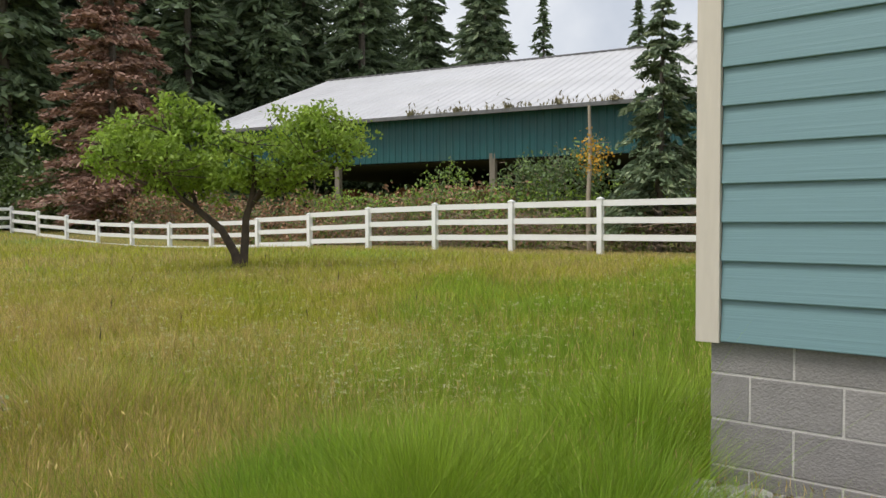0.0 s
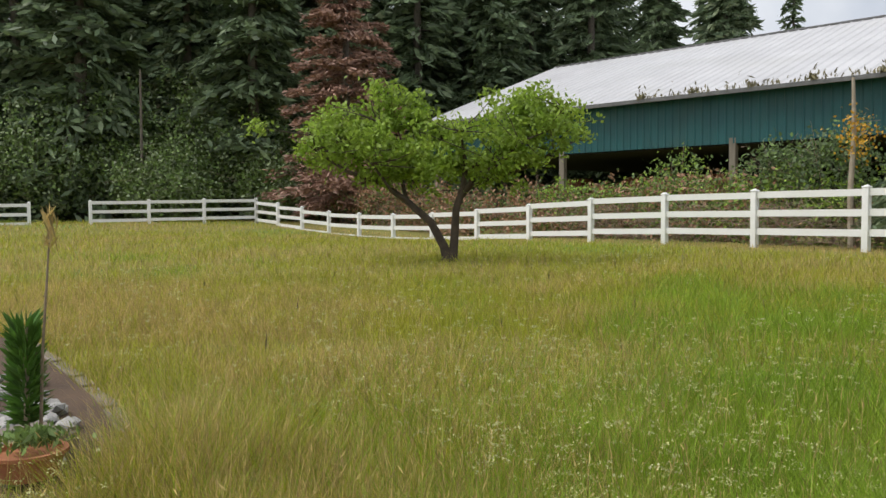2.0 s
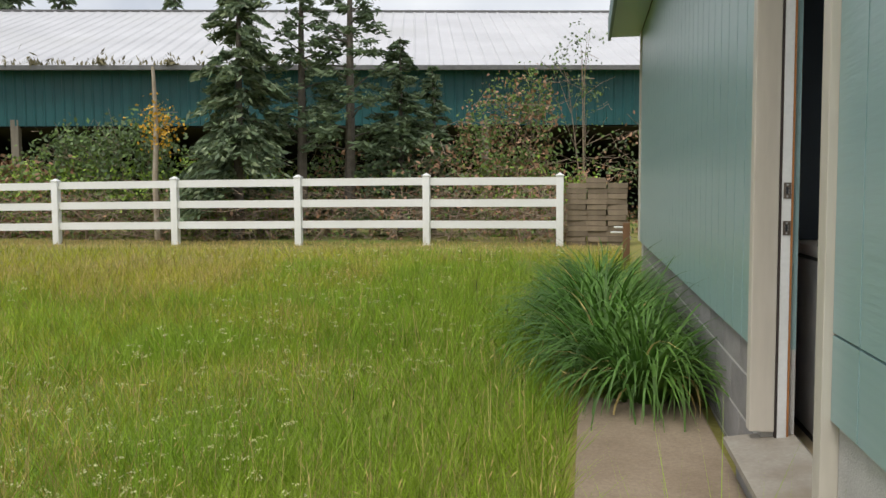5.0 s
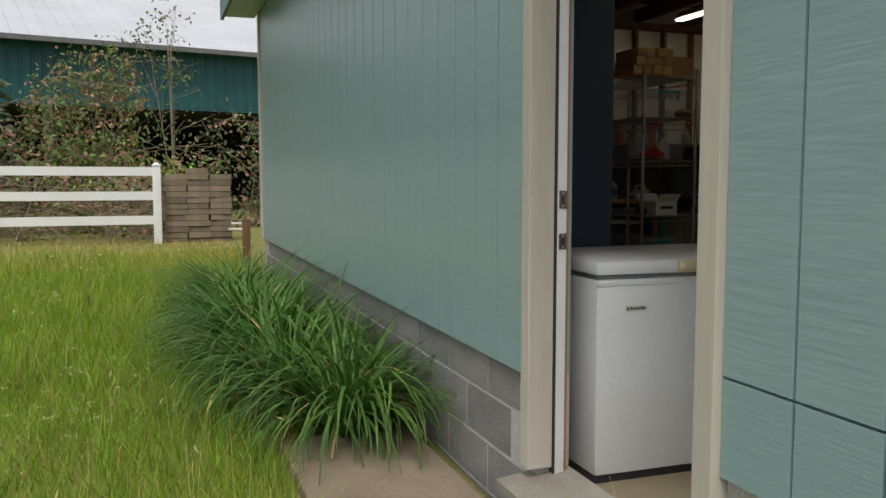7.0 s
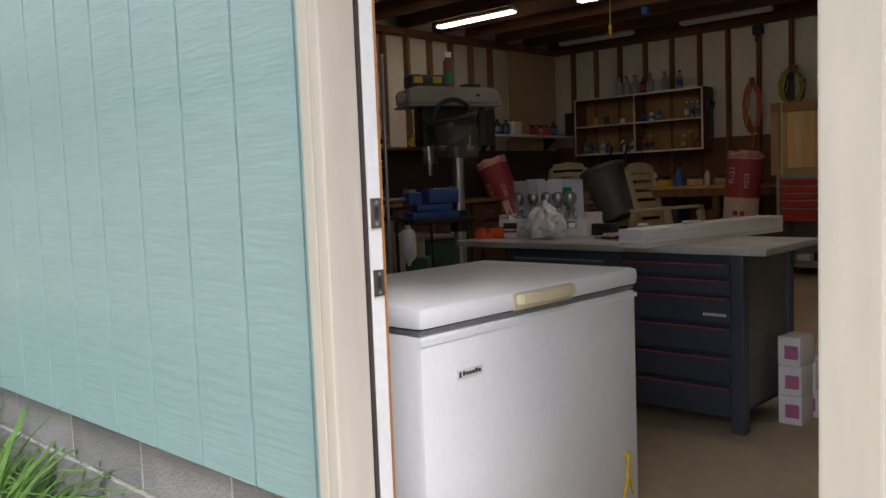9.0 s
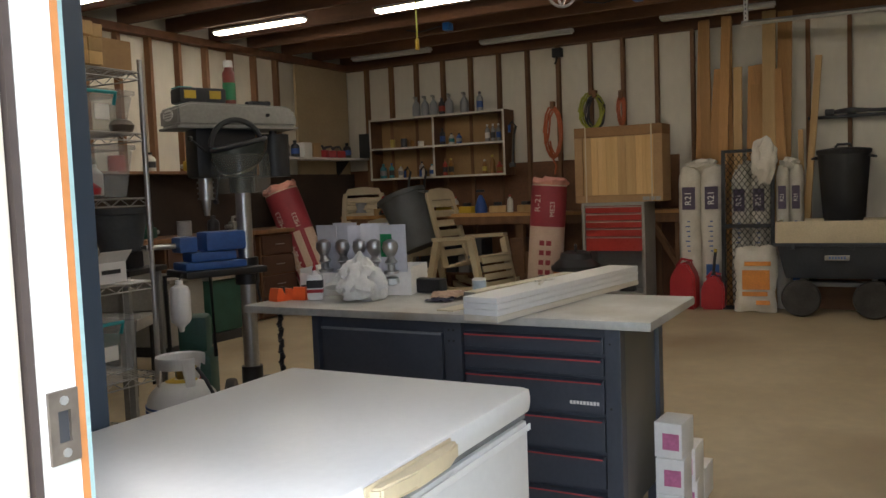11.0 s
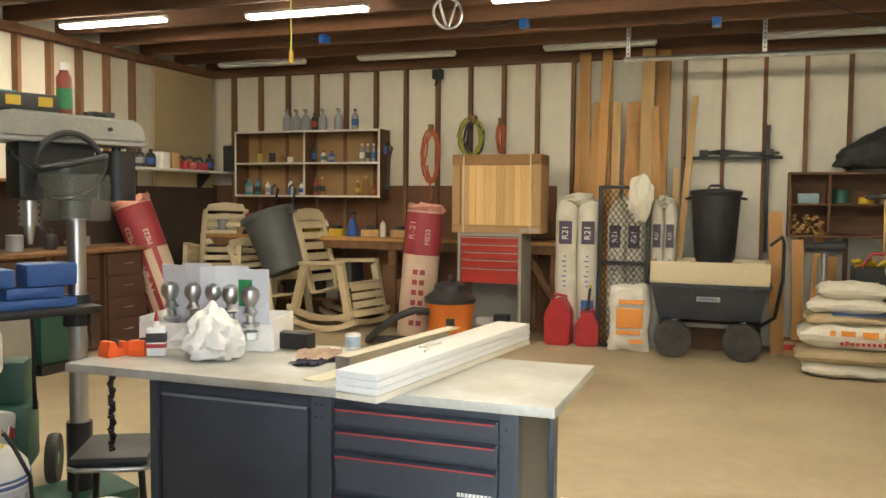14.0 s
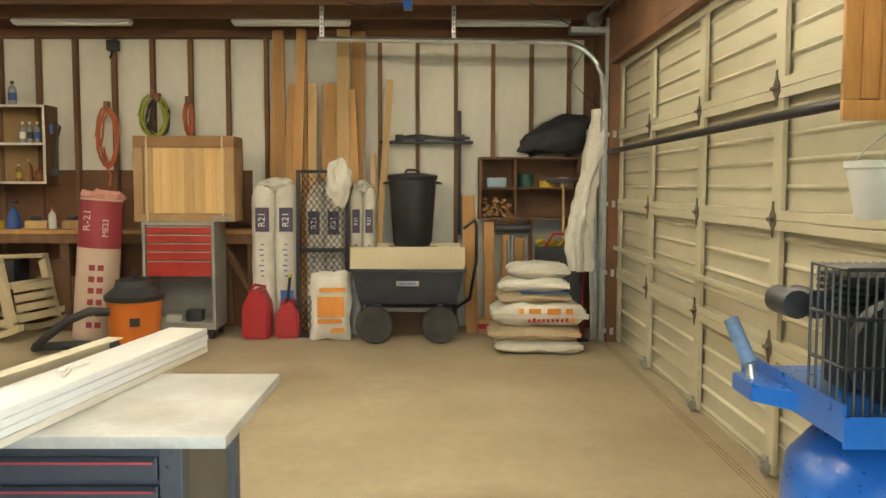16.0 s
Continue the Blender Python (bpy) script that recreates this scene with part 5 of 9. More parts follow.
# ---- chest freezer ----
fz = thing("chest_freezer", "white chest freezer with a hinged lid, slightly yellowed", "chest freezer", (-.895, 2.424, 0))
bm = bmesh.new()
box(bm, -.478, .478, -.312, .312, .03, .772, .016)
part("body", bm, WHITEPL, fz)
bm = bmesh.new()
box(bm, -.47, .47, -.302, .302, 0, .03)
part("plinth", bm, BLACKPL, fz, smooth=False)
bm = bmesh.new()
box(bm, -.474, .474, -.305, .306, .7725, .784)
part("gasket", bm, surface("grey_gasket", (.2, .2, .2), rough=.7), fz, "dark rubber gasket", smooth=False)
bm = bmesh.new()
box(bm, -.485, .485, -.320, .316, .785, .840, .02)
lid = part("lid", bm, WHITEPL, fz)
bm = bmesh.new()
box(bm, -.145, .115, -.3245, -.3205, .788, .834, .0015)
part("grip_plate", bm, CREAMPL, lid, "yellowed cream grip plate")
bm = bmesh.new()
grip = [(-.14, -.3255), (-.13, -.343), (-.04, -.352), (.06, -.350), (.112, -.340), (.112, -.3255)]
prism(bm, grip, "z", .803, .831)
bmesh.ops.bevel(bm, geom=bm.edges[:], offset=.004, segments=2, affect='EDGES')
part("handle", bm, CREAMPL, lid, "cream plastic lid handle")
bm = bmesh.new()
box(bm, -.480, .480, -.3150, -.3125, .748, .762, .001)
part("trim_line", bm, WHITEPL, fz, smooth=False)
bm = bmesh.new()
box(bm, -.36, -.265, -.3145, -.3122, .648, .672, .001)
bd = part("badge", bm, surface("pale_badge", (.66, .64, .58), rough=.4, spread=.05), fz, "small pale maker's badge", smooth=False)
bm = bmesh.new()
box(bm, -.353, -.346, -.3158, -.3146, .652, .666)
for k in range(6):
    box(bm, -.340 + .0115 * k, -.3315 + .0115 * k, -.3158, -.3146, .655, .663 + .003 * (k in (0, 4)))
part("badge_marks", bm, INK, bd, smooth=False)
bm = bmesh.new()
cyl(bm, (.40, -.312, .26), (.40, -.32, .26), .011)
tube(bm, [(.40, -.322, .262), (.385, -.325, .20), (.37, -.322, .13), (.40, -.322, .18), (.42, -.322, .13), (.40, -.323, .255)], .004, 6)
part("key", bm, YELLOW, fz, "key on a yellow tag in the lock")

# ---- steel workbench ----
wb = thing("workbench", "charcoal steel workbench with red-lipped drawers and a worn metal top", "workbench", (0, 0, 0))
bm = bmesh.new()
box(bm, .63, 1.28, 2.13, 3.84, .775, .806, .006)
bt = part("top", bm, BENCHTOP, wb, "worn galvanised worktop with rusty scars")
bm = bmesh.new()
box(bm, .70, 1.20, 2.30, 3.51, .06, .774)
part("carcass", bm, BENCHSTEEL, wb, smooth=False)
for x0, x1, y0, y1 in ((.672, .73, 2.245, 2.30), (1.17, 1.23, 2.245, 2.30), (.672, .6995, 3.49, 3.52), (.672, .6995, 2.84, 2.91)):
    bm = bmesh.new()
    box(bm, x0, x1, y0, y1, 0, .774, .003)
    part("post", bm, BENCHSTEEL, wb, smooth=False)
bm = bmesh.new()
box(bm, .73, 1.17, 2.262, 2.299, .1, .774)
part("end_panel", bm, surface("grey_end_panel", (.17, .165, .15), (.13, .13, .12), rough=.45, scale=4, spread=.2, metal=.3), wb, "plain grey steel end panel", smooth=False)
bm = bmesh.new()
box(bm, .678, .699, 2.925, 3.475, .10, .725, .006)
dr = part("cabinet_door", bm, BENCHSTEEL, wb)
bm = bmesh.new()
box(bm, .672, .6775, 2.925, 3.475, .718, .727)
part("door_lip", bm, surface("worn_edge", (.2, .21, .23), rough=.4, spread=.2), dr, smooth=False)
z = .742
for row, h in enumerate((.066, .072, .127, .127, .127, .10)):
    bm = bmesh.new()
    box(bm, .682, .6995, 2.308, 2.832, z - h + .006, z - .004, .003)
    d_ = part("drawer", bm, BENCHSTEEL, wb, smooth=False)
    bm = bmesh.new()
    prism(bm, [(.682, z - .004), (.668, z - .010), (.668, z - .016), (.682, z - .018)], "y", 2.312, 2.828)
    part("drawer_pull", bm, BENCHSTEEL, d_, smooth=False)
    bm = bmesh.new()
    box(bm, .6665, .6678, 2.314, 2.826, z - .0155, z - .0105)
    part("red_lip", bm, REDLINE, d_, "thin red lip along the pull", smooth=False)
    if row == 2:
        bm = bmesh.new()
        for k in range(9):
            box(bm, .6805, .6818, 2.325 + .012 * k, 2.334 + .012 * k, z - .092, z - .080)
        part("maker_mark", bm, WHITE, d_, "row of small white marks", smooth=False)
    z -= h + .004
bm = bmesh.new()
for yy, zz in ((2.28, .72), (2.28, .5), (2.87, .74), (2.89, .74), (2.87, .7), (2.89, .7)):
    cyl(bm, (.6715, yy, zz), (.669, yy, zz), .004, seg=8)
part("rivet", bm, INK, wb)

# white boards lying across the bench
lum = thing("board_stack", "stack of four primed white boards across the workbench", "boards", (.50, 2.672, .807), -8.2)
for k in range(4):
    bm = bmesh.new()
    box(bm, 0, 1.13, -.07 + .002 * (k % 2), .07, .021 * k, .021 * k + .0198, .0025)
    bd = part("board", bm, WHITEPL if k else surface("primed_wood", (.70, .66, .58), (.6, .54, .43), rough=.6, scale=3, spread=.1, stretch=(.4, 6, 6)), lum)
bm = bmesh.new()
tube(bm, [(.36, -.02, .088), (.42, .0, .09), (.44, .03, .089), (.52, .01, .09), (.40, .02, .092)], .005, 6)
part("string", bm, CLOTH, lum, "scrap of white string")
ch = thing("metal_channel", "cream painted angle channel lying beside the boards", "metal channel", (.68, 2.915, .807), -9.5)
bm = bmesh.new()
box(bm, 0, .95, -.045, .03, 0, .005)
box(bm, .18, .95, .031, .036, 0, .05)
box(bm, .18, .95, -.02, .0305, .045, .05)
part("web", bm, surface("cream_metal", (.62, .56, .42), rough=.45, spread=.12), ch, smooth=False)
bm = bmesh.new()
box(bm, .175, .18, -.02, .034, .006, .05, .001)
part("end_cap", bm, GALV, ch, smooth=False)

# hitch balls on cards in a white box
hb = thing("display_box", "open white carton of packed chrome hitch balls", "carton", (1.14, 3.57, .807), 14)
bm = bmesh.new()
for a in ((-.13, .13, -.26, -.255), (-.13, .13, .255, .26), (-.13, -.126, -.2549, .2549), (.126, .13, -.2549, .2549)):
    box(bm, *a, 0, .10 if a[1] < -.1 else .12)
box(bm, -.1259, .1259, -.2549, .2549, 0, .004)
part("carton", bm, WHITE, hb, smooth=False)
for k, (yy, tilt) in enumerate(((.20, -6), (.09, -3), (-.01, 2), (-.10, 4), (-.20, -2))):
    pk = thing("blister_pack", "carded chrome trailer hitch ball in a clear blister", "hitch ball", group="packed hitch balls", m=pose(1.11 - .015 * k, 3.57 + yy * .97 - .01, .822, 0, tilt, 14 + 3.5 * tilt))
    bm = bmesh.new()
    box(bm, .03, .034, -.062, .062, 0, .29 + .01 * (k % 2))
    part("card", bm, surface("lilac_card", (.60, .60, .66), rough=.5, spread=.08) if k == 0 else MATS["lilac_card"], pk, smooth=False)
    bm = bmesh.new()
    lathe(bm, [(.034, .08), (.034, .092), (.016, .094), (.016, .12), (.03, .13), (.018, .145), (.016, .155), (.030, .175), (.036, .195), (.030, .218), (.012, .229), (0, .23)], 18)
    part("ball", bm, CHROME, pk, "chrome ball on its shank")
    bm = bmesh.new()
    lathe(bm, [(.02, .03), (.034, .035), (.034, .06), (.02, .066), (.0, .066)], 6)
    part("nut", bm, GALV, pk)
    if k == 4:
        bm = bmesh.new()
        box(bm, .024, .0295, .005, .058, .15, .25)
        part("label", bm, surface("green_label", (.02, .26, .10), rough=.5), pk, "green printed label", smooth=False)
# plastic bag, glue bottle, hitch, cloth, tub
bm = bmesh.new()
bmesh.ops.create_icosphere(bm, subdivisions=4, radius=.5)
for v in bm.verts:
    n_ = noise.noise(v.co * 4.0) * .35 + noise.noise(v.co * 11) * .16
    v.co *= 1 + n_
    t_ = (v.co.z + .5)
    v.co.x *= .20 * (1.25 - .75 * t_)
    v.co.y *= .24 * (1.25 - .8 * t_)
    v.co.z = max(0, t_ * .19)
solid("plastic_bag", bm, BAG, "crumpled frosty plastic bag of small parts on the bench", "plastic bag", (.89, 3.43, .807), 20)
gl = thing("glue_bottle", "white squeeze bottle with a red and black label and red tip", "bottle", (.855, 3.635, .807), 30)
bm = bmesh.new()
box(bm, -.022, .022, -.033, .033, 0, .105, .008)
lathe(bm, [(.02, .104), (.012, .115), (.010, .125)], 12)
part("bottle", bm, WHITEPL, gl)
bm = bmesh.new()
box(bm, -.0235, .0235, -.034, .034, .05, .085, .004)
part("label_band", bm, INK, gl, "black label band")
bm = bmesh.new()
box(bm, -.0237, .0237, -.0342, .0342, .03, .046, .004)
part("red_band", bm, REDPL, gl)
bm = bmesh.new()
lathe(bm, [(.009, .1255), (.003, .16), (0, .161)], 10)
part("tip", bm, REDPL, gl, "red nozzle")
ht = thing("hitch_receiver", "black steel tow hitch tube lying on the bench", "tow hitch", (1.29, 3.28, .807), 84)
ht.location.x = 1.18
bm = bmesh.new()
box(bm, -.10, .10, -.032, .032, 0, .062, .006)
part("tube", bm, BLACKMET, ht)
bm = bmesh.new()
lathe(bm, [(.042, 0), (.042, .026)], 20, Matrix.Translation((.13, .013, .042)) @ Matrix.Rotation(math.pi / 2, 4, 'X'))
part("eye", bm, BLACKMET, ht)
bm = bmesh.new()
box(bm, -.102, -.1005, -.02, .02, .012, .05)
part("hole", bm, INK, ht)
bm = bmesh.new()
lathe(bm, [(.028, 0), (.03, .01), (.03, .055), (.027, .06)], 20)
tb = thing("paint_tub", "small white tub with a blue printed label", "tub", (1.24, 3.04, .807))
part("tub", bm, WHITE, tb)
bm = bmesh.new()
lathe(bm, [(.0306, .012), (.0306, .05)], 20)
part("label_wrap", bm, surface("pale_blue_label", (.42, .52, .62), rough=.5, spread=.2, scale=40), tb)
bm = bmesh.new()
bmesh.ops.create_grid(bm, x_segments=20, y_segments=16, size=.5)
for v in bm.verts:
    v.co = Vector((v.co.x * .2, v.co.y * .16, .012 + .022 * abs(noise.noise(v.co * 5)) + .02 * (.25 - v.co.x ** 2)))
rag = solid("rag", bm, surface("tan_rag", (.42, .30, .22), (.3, .2, .15), rough=.95, scale=12, spread=.25), "crumpled tan work rag on the bench", "rag", (1.05, 3.08, .802), 25)
bm = bmesh.new()
bmesh.ops.create_grid(bm, x_segments=12, y_segments=8, size=.5)
for v in bm.verts:
    v.co = Vector((v.co.x * .1, v.co.y * .1, .008 + .02 * abs(noise.noise(v.co * 6 + Vector((4, 0, 0))))))
solid("dark_rag", bm, surface("navy_rag", (.03, .03, .06), rough=.95, scale=12, spread=.25), "small dark blue rag by the boards", "rag", (.93, 3.06, .802), 0)
bm = bmesh.new()
lathe(bm, [(.016, 0), (.018, .05)], 6, Matrix.Rotation(radians(88), 4, 'Y') @ Matrix.Translation((-.018, 0, 0)))
solid("brass_plug", bm, surface("brass", (.45, .36, .18), rough=.4, metal=.8, spread=.2), "short brass hex fitting on the bench", "fitting", (1.10, 3.36, .809), 40)
# orange clamps at the end of the bench
for k, (x, y, r) in enumerate(((.86, 3.70, 10), (.80, 3.77, -15))):
    cl = thing("orange_clamp", "bright orange plastic clamp part on the bench end", "clamp", (x, y, .807), r, group="orange clamps")
    bm = bmesh.new()
    prism(bm, [(-.05, 0), (.05, 0), (.05, .022), (.03, .05), (.012, .05), (.006, .028), (-.01, .028), (-.02, .055), (-.04, .055), (-.05, .022)], "y", -.03, .03)
    part("body", bm, surface("neon_orange", (.85, .13, .03), rough=.4, spread=.12) if k == 0 else MATS["neon_orange"], cl, smooth=False)
    bm = bmesh.new()
    cyl(bm, (0, 0, .03), (0, 0, .06), .012)
    part("knob", bm, BLACKPL, cl)
bm = bmesh.new()
for k in range(40):
    a = k * .9
    cyl(bm, (.004 * math.cos(a), .004 * math.sin(a), -.008 * k), (.004 * math.cos(a + .6), .004 * math.sin(a + .6), -.008 * k - .008), .010 + .003 * (k % 3 == 0), seg=8)
solid("hanging_chain", bm, BLACKMET, "short dark chain hanging from the bench edge", "chain", (.81, 3.80, .776))
bx = [(1.02, 2.16, 0), (1.18, 2.15, 0), (1.02, 2.16, .13), (1.17, 2.15, .13), (1.03, 2.16, .26), (1.34, 2.15, 0)]
for k, (x, y, z) in enumerate(bx):
    b = thing("supply_box", "small pink and white carton stacked beside the bench", "carton", (x, y, z), rnd.uniform(-4, 4), group="cartons beside the bench")
    bm = bmesh.new()
    box(bm, -.075, .075, -.05, .05, 0, .128, .002)
    part("carton", bm, WHITE, b)
    bm = bmesh.new()
    box(bm, -.0765, -.0752, -.04, .02, .03, .09)
    part("print", bm, surface("pink_print", (.55, .16, .30), rough=.6) if k == 0 else MATS["pink_print"], b, smooth=False)
# low black stool under the bench end
st = thing("shop_stool", "low black padded shop seat with a pale metal rim", "stool", m=pose(1.14, 4.06, 0, 0, 0, 28) @ Matrix.Diagonal((1, 1, .84, 1)))
bm = bmesh.new()
box(bm, -.18, .18, -.15, .15, .37, .425, .02)
part("seat", bm, BLACKPL, st)
bm = bmesh.new()
tube(bm, [(-.165, .15, .372), (-.195, .12, .372), (-.195, -.12, .372), (-.165, -.165, .372), (.165, -.165, .372), (.19, -.12, .372)], .012, 8)
part("rim", bm, GALV, st)
for x in (-.15, .15):
    for y in (-.12, .12):
        bm = bmesh.new()
        tube(bm, [(x, y, .37), (x * 1.2, y * 1.2, 0)], .014, 8)
        part("leg", bm, BLACKMET, st)
# tall slate-blue cabinet between the doorway and the freezer
SLATE = surface("slate_blue_enamel", (.04, .058, .085), rough=.5, scale=2.5, fine=40, spread=.12, rough_var=.1)
lk = thing("steel_locker", "tall slate-blue steel locker standing behind the freezer", "locker", (-1.19, 3.02, 0))
bm = bmesh.new()
box(bm, -.27, .27, -.24, .25, .04, 2.1, .006)
part("body", bm, SLATE, lk)
bm = bmesh.new()
box(bm, -.255, .255, -.262, -.2405, .08, 2.06, .005)
ldoor = part("door", bm, SLATE, lk)
bm = bmesh.new()
box(bm, -.215, -.19, -.285, -.2625, 1.0, 1.12, .004)
part("handle", bm, GALV, ldoor, "dull steel handle")
for x in (-.24, .24):
    bm = bmesh.new()
    box(bm, x - .025, x + .025, -.2, .2, 0, .039)
    part("foot", bm, BLACKMET, lk, smooth=False)

# ---- wire rack at the left ----
RX0, RX1, RY0, RY1 = .42, .86, 4.62, 5.52
rk = thing("wire_rack", "chrome wire shelving rack holding bins and boxes", "wire rack", (0, 0, 0))
for x in (RX0, RX1):
    for y in (RY0, RY1):
        bm = bmesh.new()
        cyl(bm, (x, y, .02), (x, y, 1.93), .0125)
        for k in range(36):
            cyl(bm, (x, y, .05 + .052 * k), (x, y, .055 + .052 * k), .0138, seg=10)
        lathe(bm, [(.018, 0), (.018, .02)], 12, Matrix.Translation((x, y, 0)))
        part("post", bm, CHROME, rk)
RACKZ = (.13, .42, .87, 1.27, 1.58, 1.87)
bm0 = bmesh.new()
for y in (RY0, RY1):
    for dz in (0, -.035):
        cyl(bm0, (RX0, y, dz), (RX1, y, dz), .0035, seg=6)
    n_ = 8
    for k in range(n_):
        xa = RX0 + (RX1 - RX0) * k / n_
        xb = RX0 + (RX1 - RX0) * (k + 1) / n_
        cyl(bm0, (xa, y, 0 if k % 2 else -.035), (xb, y, -.035 if k % 2 else 0), .0025, seg=5)
for x in (RX0, RX1):
    for dz in (0, -.035):
        cyl(bm0, (x, RY0, dz), (x, RY1, dz), .0035, seg=6)
    for k in range(14):
        ya = RY0 + (RY1 - RY0) * k / 14
        yb = RY0 + (RY1 - RY0) * (k + 1) / 14
        cyl(bm0, (x, ya, 0 if k % 2 else -.035), (x, yb, -.035 if k % 2 else 0), .0025, seg=5)
for k in range(26):
    y = RY0 + (RY1 - RY0) * (k + .5) / 26
    cyl(bm0, (RX0, y, .003), (RX1, y, .003), .0022, seg=5)
me = mesh_of(bm0, "wire_shelf", CHROME, True)
for z in RACKZ:
    s_ = new("wire_shelf", me)
    s_.parent = rk
    s_.location.z = z


def tote(x, y, z, w, d, h, rz, label, handle=True):
    t = thing("storage_bin", label, "storage bin", (x, y, z), rz)
    bm = bmesh.new()
    vs = box(bm, -w / 2, w / 2, -d / 2, d / 2, 0, h, .012)
    for v in vs:
        if v.is_valid and v.co.z < h * .5:
            v.co.x *= .9
            v.co.y *= .9
    part("tub", bm, CLEARPL, t)
    bm = bmesh.new()
    box(bm, -w / 2 - .012, w / 2 + .012, -d / 2 - .012, d / 2 + .012, h + .001, h + .025, .008)
    part("lid", bm, CLEARPL, t)
    if handle:
        bm = bmesh.new()
        tube(bm, [(-w * .2, -d / 2 - .012, h - .05), (-w * .2, -d / 2 - .03, h + .005), (w * .2, -d / 2 - .03, h + .005), (w * .2, -d / 2 - .012, h - .05)], .009, 8)
        part("handle", bm, TEALPL, t, "teal clip handle")
        bm = bmesh.new()
        box(bm, -.02, .06, -d / 2 - .004, -d / 2 - .001, h * .3, h * .3 + .07)
        part("paper_label", bm, WHITE, t, smooth=False)
    return t


tote(.65, 4.95, 1.592, .40, .55, .17, 0, "cloudy clear bin with a teal handle on the rack")
tote(.64, 4.96, .432, .38, .5, .25, 0, "cloudy clear bin with a teal handle on the rack")
b3 = tote(.62, 4.95, 1.282, .42, .56, .22, 0, "large cloudy clear bin with parts inside", False)
fn = thing("plastic_funnel", "red plastic feeder bottle standing in a bin", "feeder", m=pose(.56, 4.72, 1.295) @ Matrix.Diagonal((1.25, 1.25, 1.45, 1)))
bm = bmesh.new()
lathe(bm, [(.07, 0), (.075, .02), (.03, .05), (.022, .07), (.022, .12), (.034, .14), (.036, .17), (.03, .172), (0, .172)], 22)
part("bottle", bm, REDPL, fn)
for k, (x, y, z, w, d, h) in enumerate(((.74, 4.84, 1.876, .27, .30, .15), (.66, 4.78, .876, .19, .20, .10))):
    c = thing("carton", "open white carton on the rack" if k == 1 else "brown cardboard carton on top of the wire rack", "carton", (x, y, z), rnd.uniform(-6, 6))
    bm = bmesh.new()
    box(bm, -w / 2, w / 2, -d / 2, d / 2, 0, h, .002)
    part("body", bm, WHITE if k == 1 else CARD, c, smooth=False)
    if k == 0:
        bm = bmesh.new()
        box(bm, -w / 2, w / 2, -.025, .025, h, h + .0012)
        part("tape", bm, CARD_DARK, c, "strip of brown packing tape", smooth=False)
    if k == 1:
        for s in (-1, 1):
            bm = bmesh.new()
            box(bm, -w / 2, w / 2, -.001, .001, 0, .07, m=pose(0, s * d / 2, h, -s * 40, 0, 0))
            part("flap", bm, WHITE, c, smooth=False)
        bm = bmesh.new()
        box(bm, -w * .3, w * .3, -d / 2 - .002, -d / 2 - .001, h * .45, h * .65)
        part("print", bm, INK, c, smooth=False)
for j in range(3):
    for k in range(4):
        b = thing("pine_block", "pale pine block in a stack on the wire rack", "wood block", (.36 + .078 * k + .01 * j, 4.74 + rnd.uniform(-.02, .02), 1.876 + .063 * j), rnd.uniform(-2, 2), group="pine blocks on the rack")
        bm = bmesh.new()
        box(bm, -.036, .036, -.15, .15, 0, .06, .003)
        part("block", bm, LUMBER_PALE, b)
for x, y, z, h_, r_, m_ in ((.52, 4.86, 1.292, .2, .05, WHITEPL), (.74, 4.85, 1.292, .15, .045, WHITEPL), (.47, 4.72, .882, .06, .05, RUST)):
    b = thing("plastic_jug", "pale plastic jug stored on the rack", "jug", (x, y, z))
    bm = bmesh.new()
    lathe(bm, [(r_ * .9, 0), (r_, .01), (r_, h_ * .7), (r_ * .4, h_ * .88), (r_ * .4, h_), (0, h_)], 18)
    part("jug", bm, m_, b)
bm = bmesh.new()
lathe(bm, [(.05, 0), (.06, .03), (.045, .05), (.02, .06), (0, .06)], 16)
solid("small_lamp", bm, RUST, "small dark brass fitting on the rack", "fitting", (.80, 4.70, 1.592))
bm = bmesh.new()
box(bm, -.12, .12, -.2, .2, 0, .03, .004)
solid("metal_tray", bm, GALV, "flat grey metal tray on the rack shelf", "tray", (.66, 5.05, .882), 4)

# ---- drill press with vise ----
dp = thing("drill_press", "grey-topped drill press on a chrome column", "drill press", (1.36, 4.47, 0), -24)
bm = bmesh.new()
box(bm, -.26, .2, -.17, .17, 0, .05, .012)
part("base", bm, DKGREEN, dp)
bm = bmesh.new()
cyl(bm, (0, 0, .05), (0, 0, .36), .056, seg=20)
part("column_foot", bm, BLACKMET, dp)
bm = bmesh.new()
cyl(bm, (0, 0, .36), (0, 0, 1.5), .04, seg=20)
part("column", bm, CHROME, dp, "polished steel column")
bm = bmesh.new()
box(bm, -.27, .06, -.085, .085, 1.36, 1.615, .03)
cyl(bm, (0, 0, 1.28), (0, 0, 1.4), .066, seg=20)
part("head", bm, BLACKMET, dp)
bm = bmesh.new()
prism(bm, [(-.37, 1.62), (.27, 1.62), (.27, 1.68), (.23, 1.725), (-.31, 1.735), (-.37, 1.71)], "y", -.13, .13)
bmesh.ops.bevel(bm, geom=bm.edges[:], offset=.012, segments=3, affect='EDGES')
cv = part("belt_cover", bm, GREYMET, dp, "grey sheet-metal belt cover")
bm = bmesh.new()
box(bm, -.376, .276, -.136, .136, 1.606, 1.6195, .004)
part("cover_lip", bm, GREYMET, cv)
bm = bmesh.new()
cyl(bm, (.1, -.131, 1.675), (.1, -.145, 1.675), .009, seg=10)
part("cover_latch", bm, BLACKMET, cv)
bm = bmesh.new()
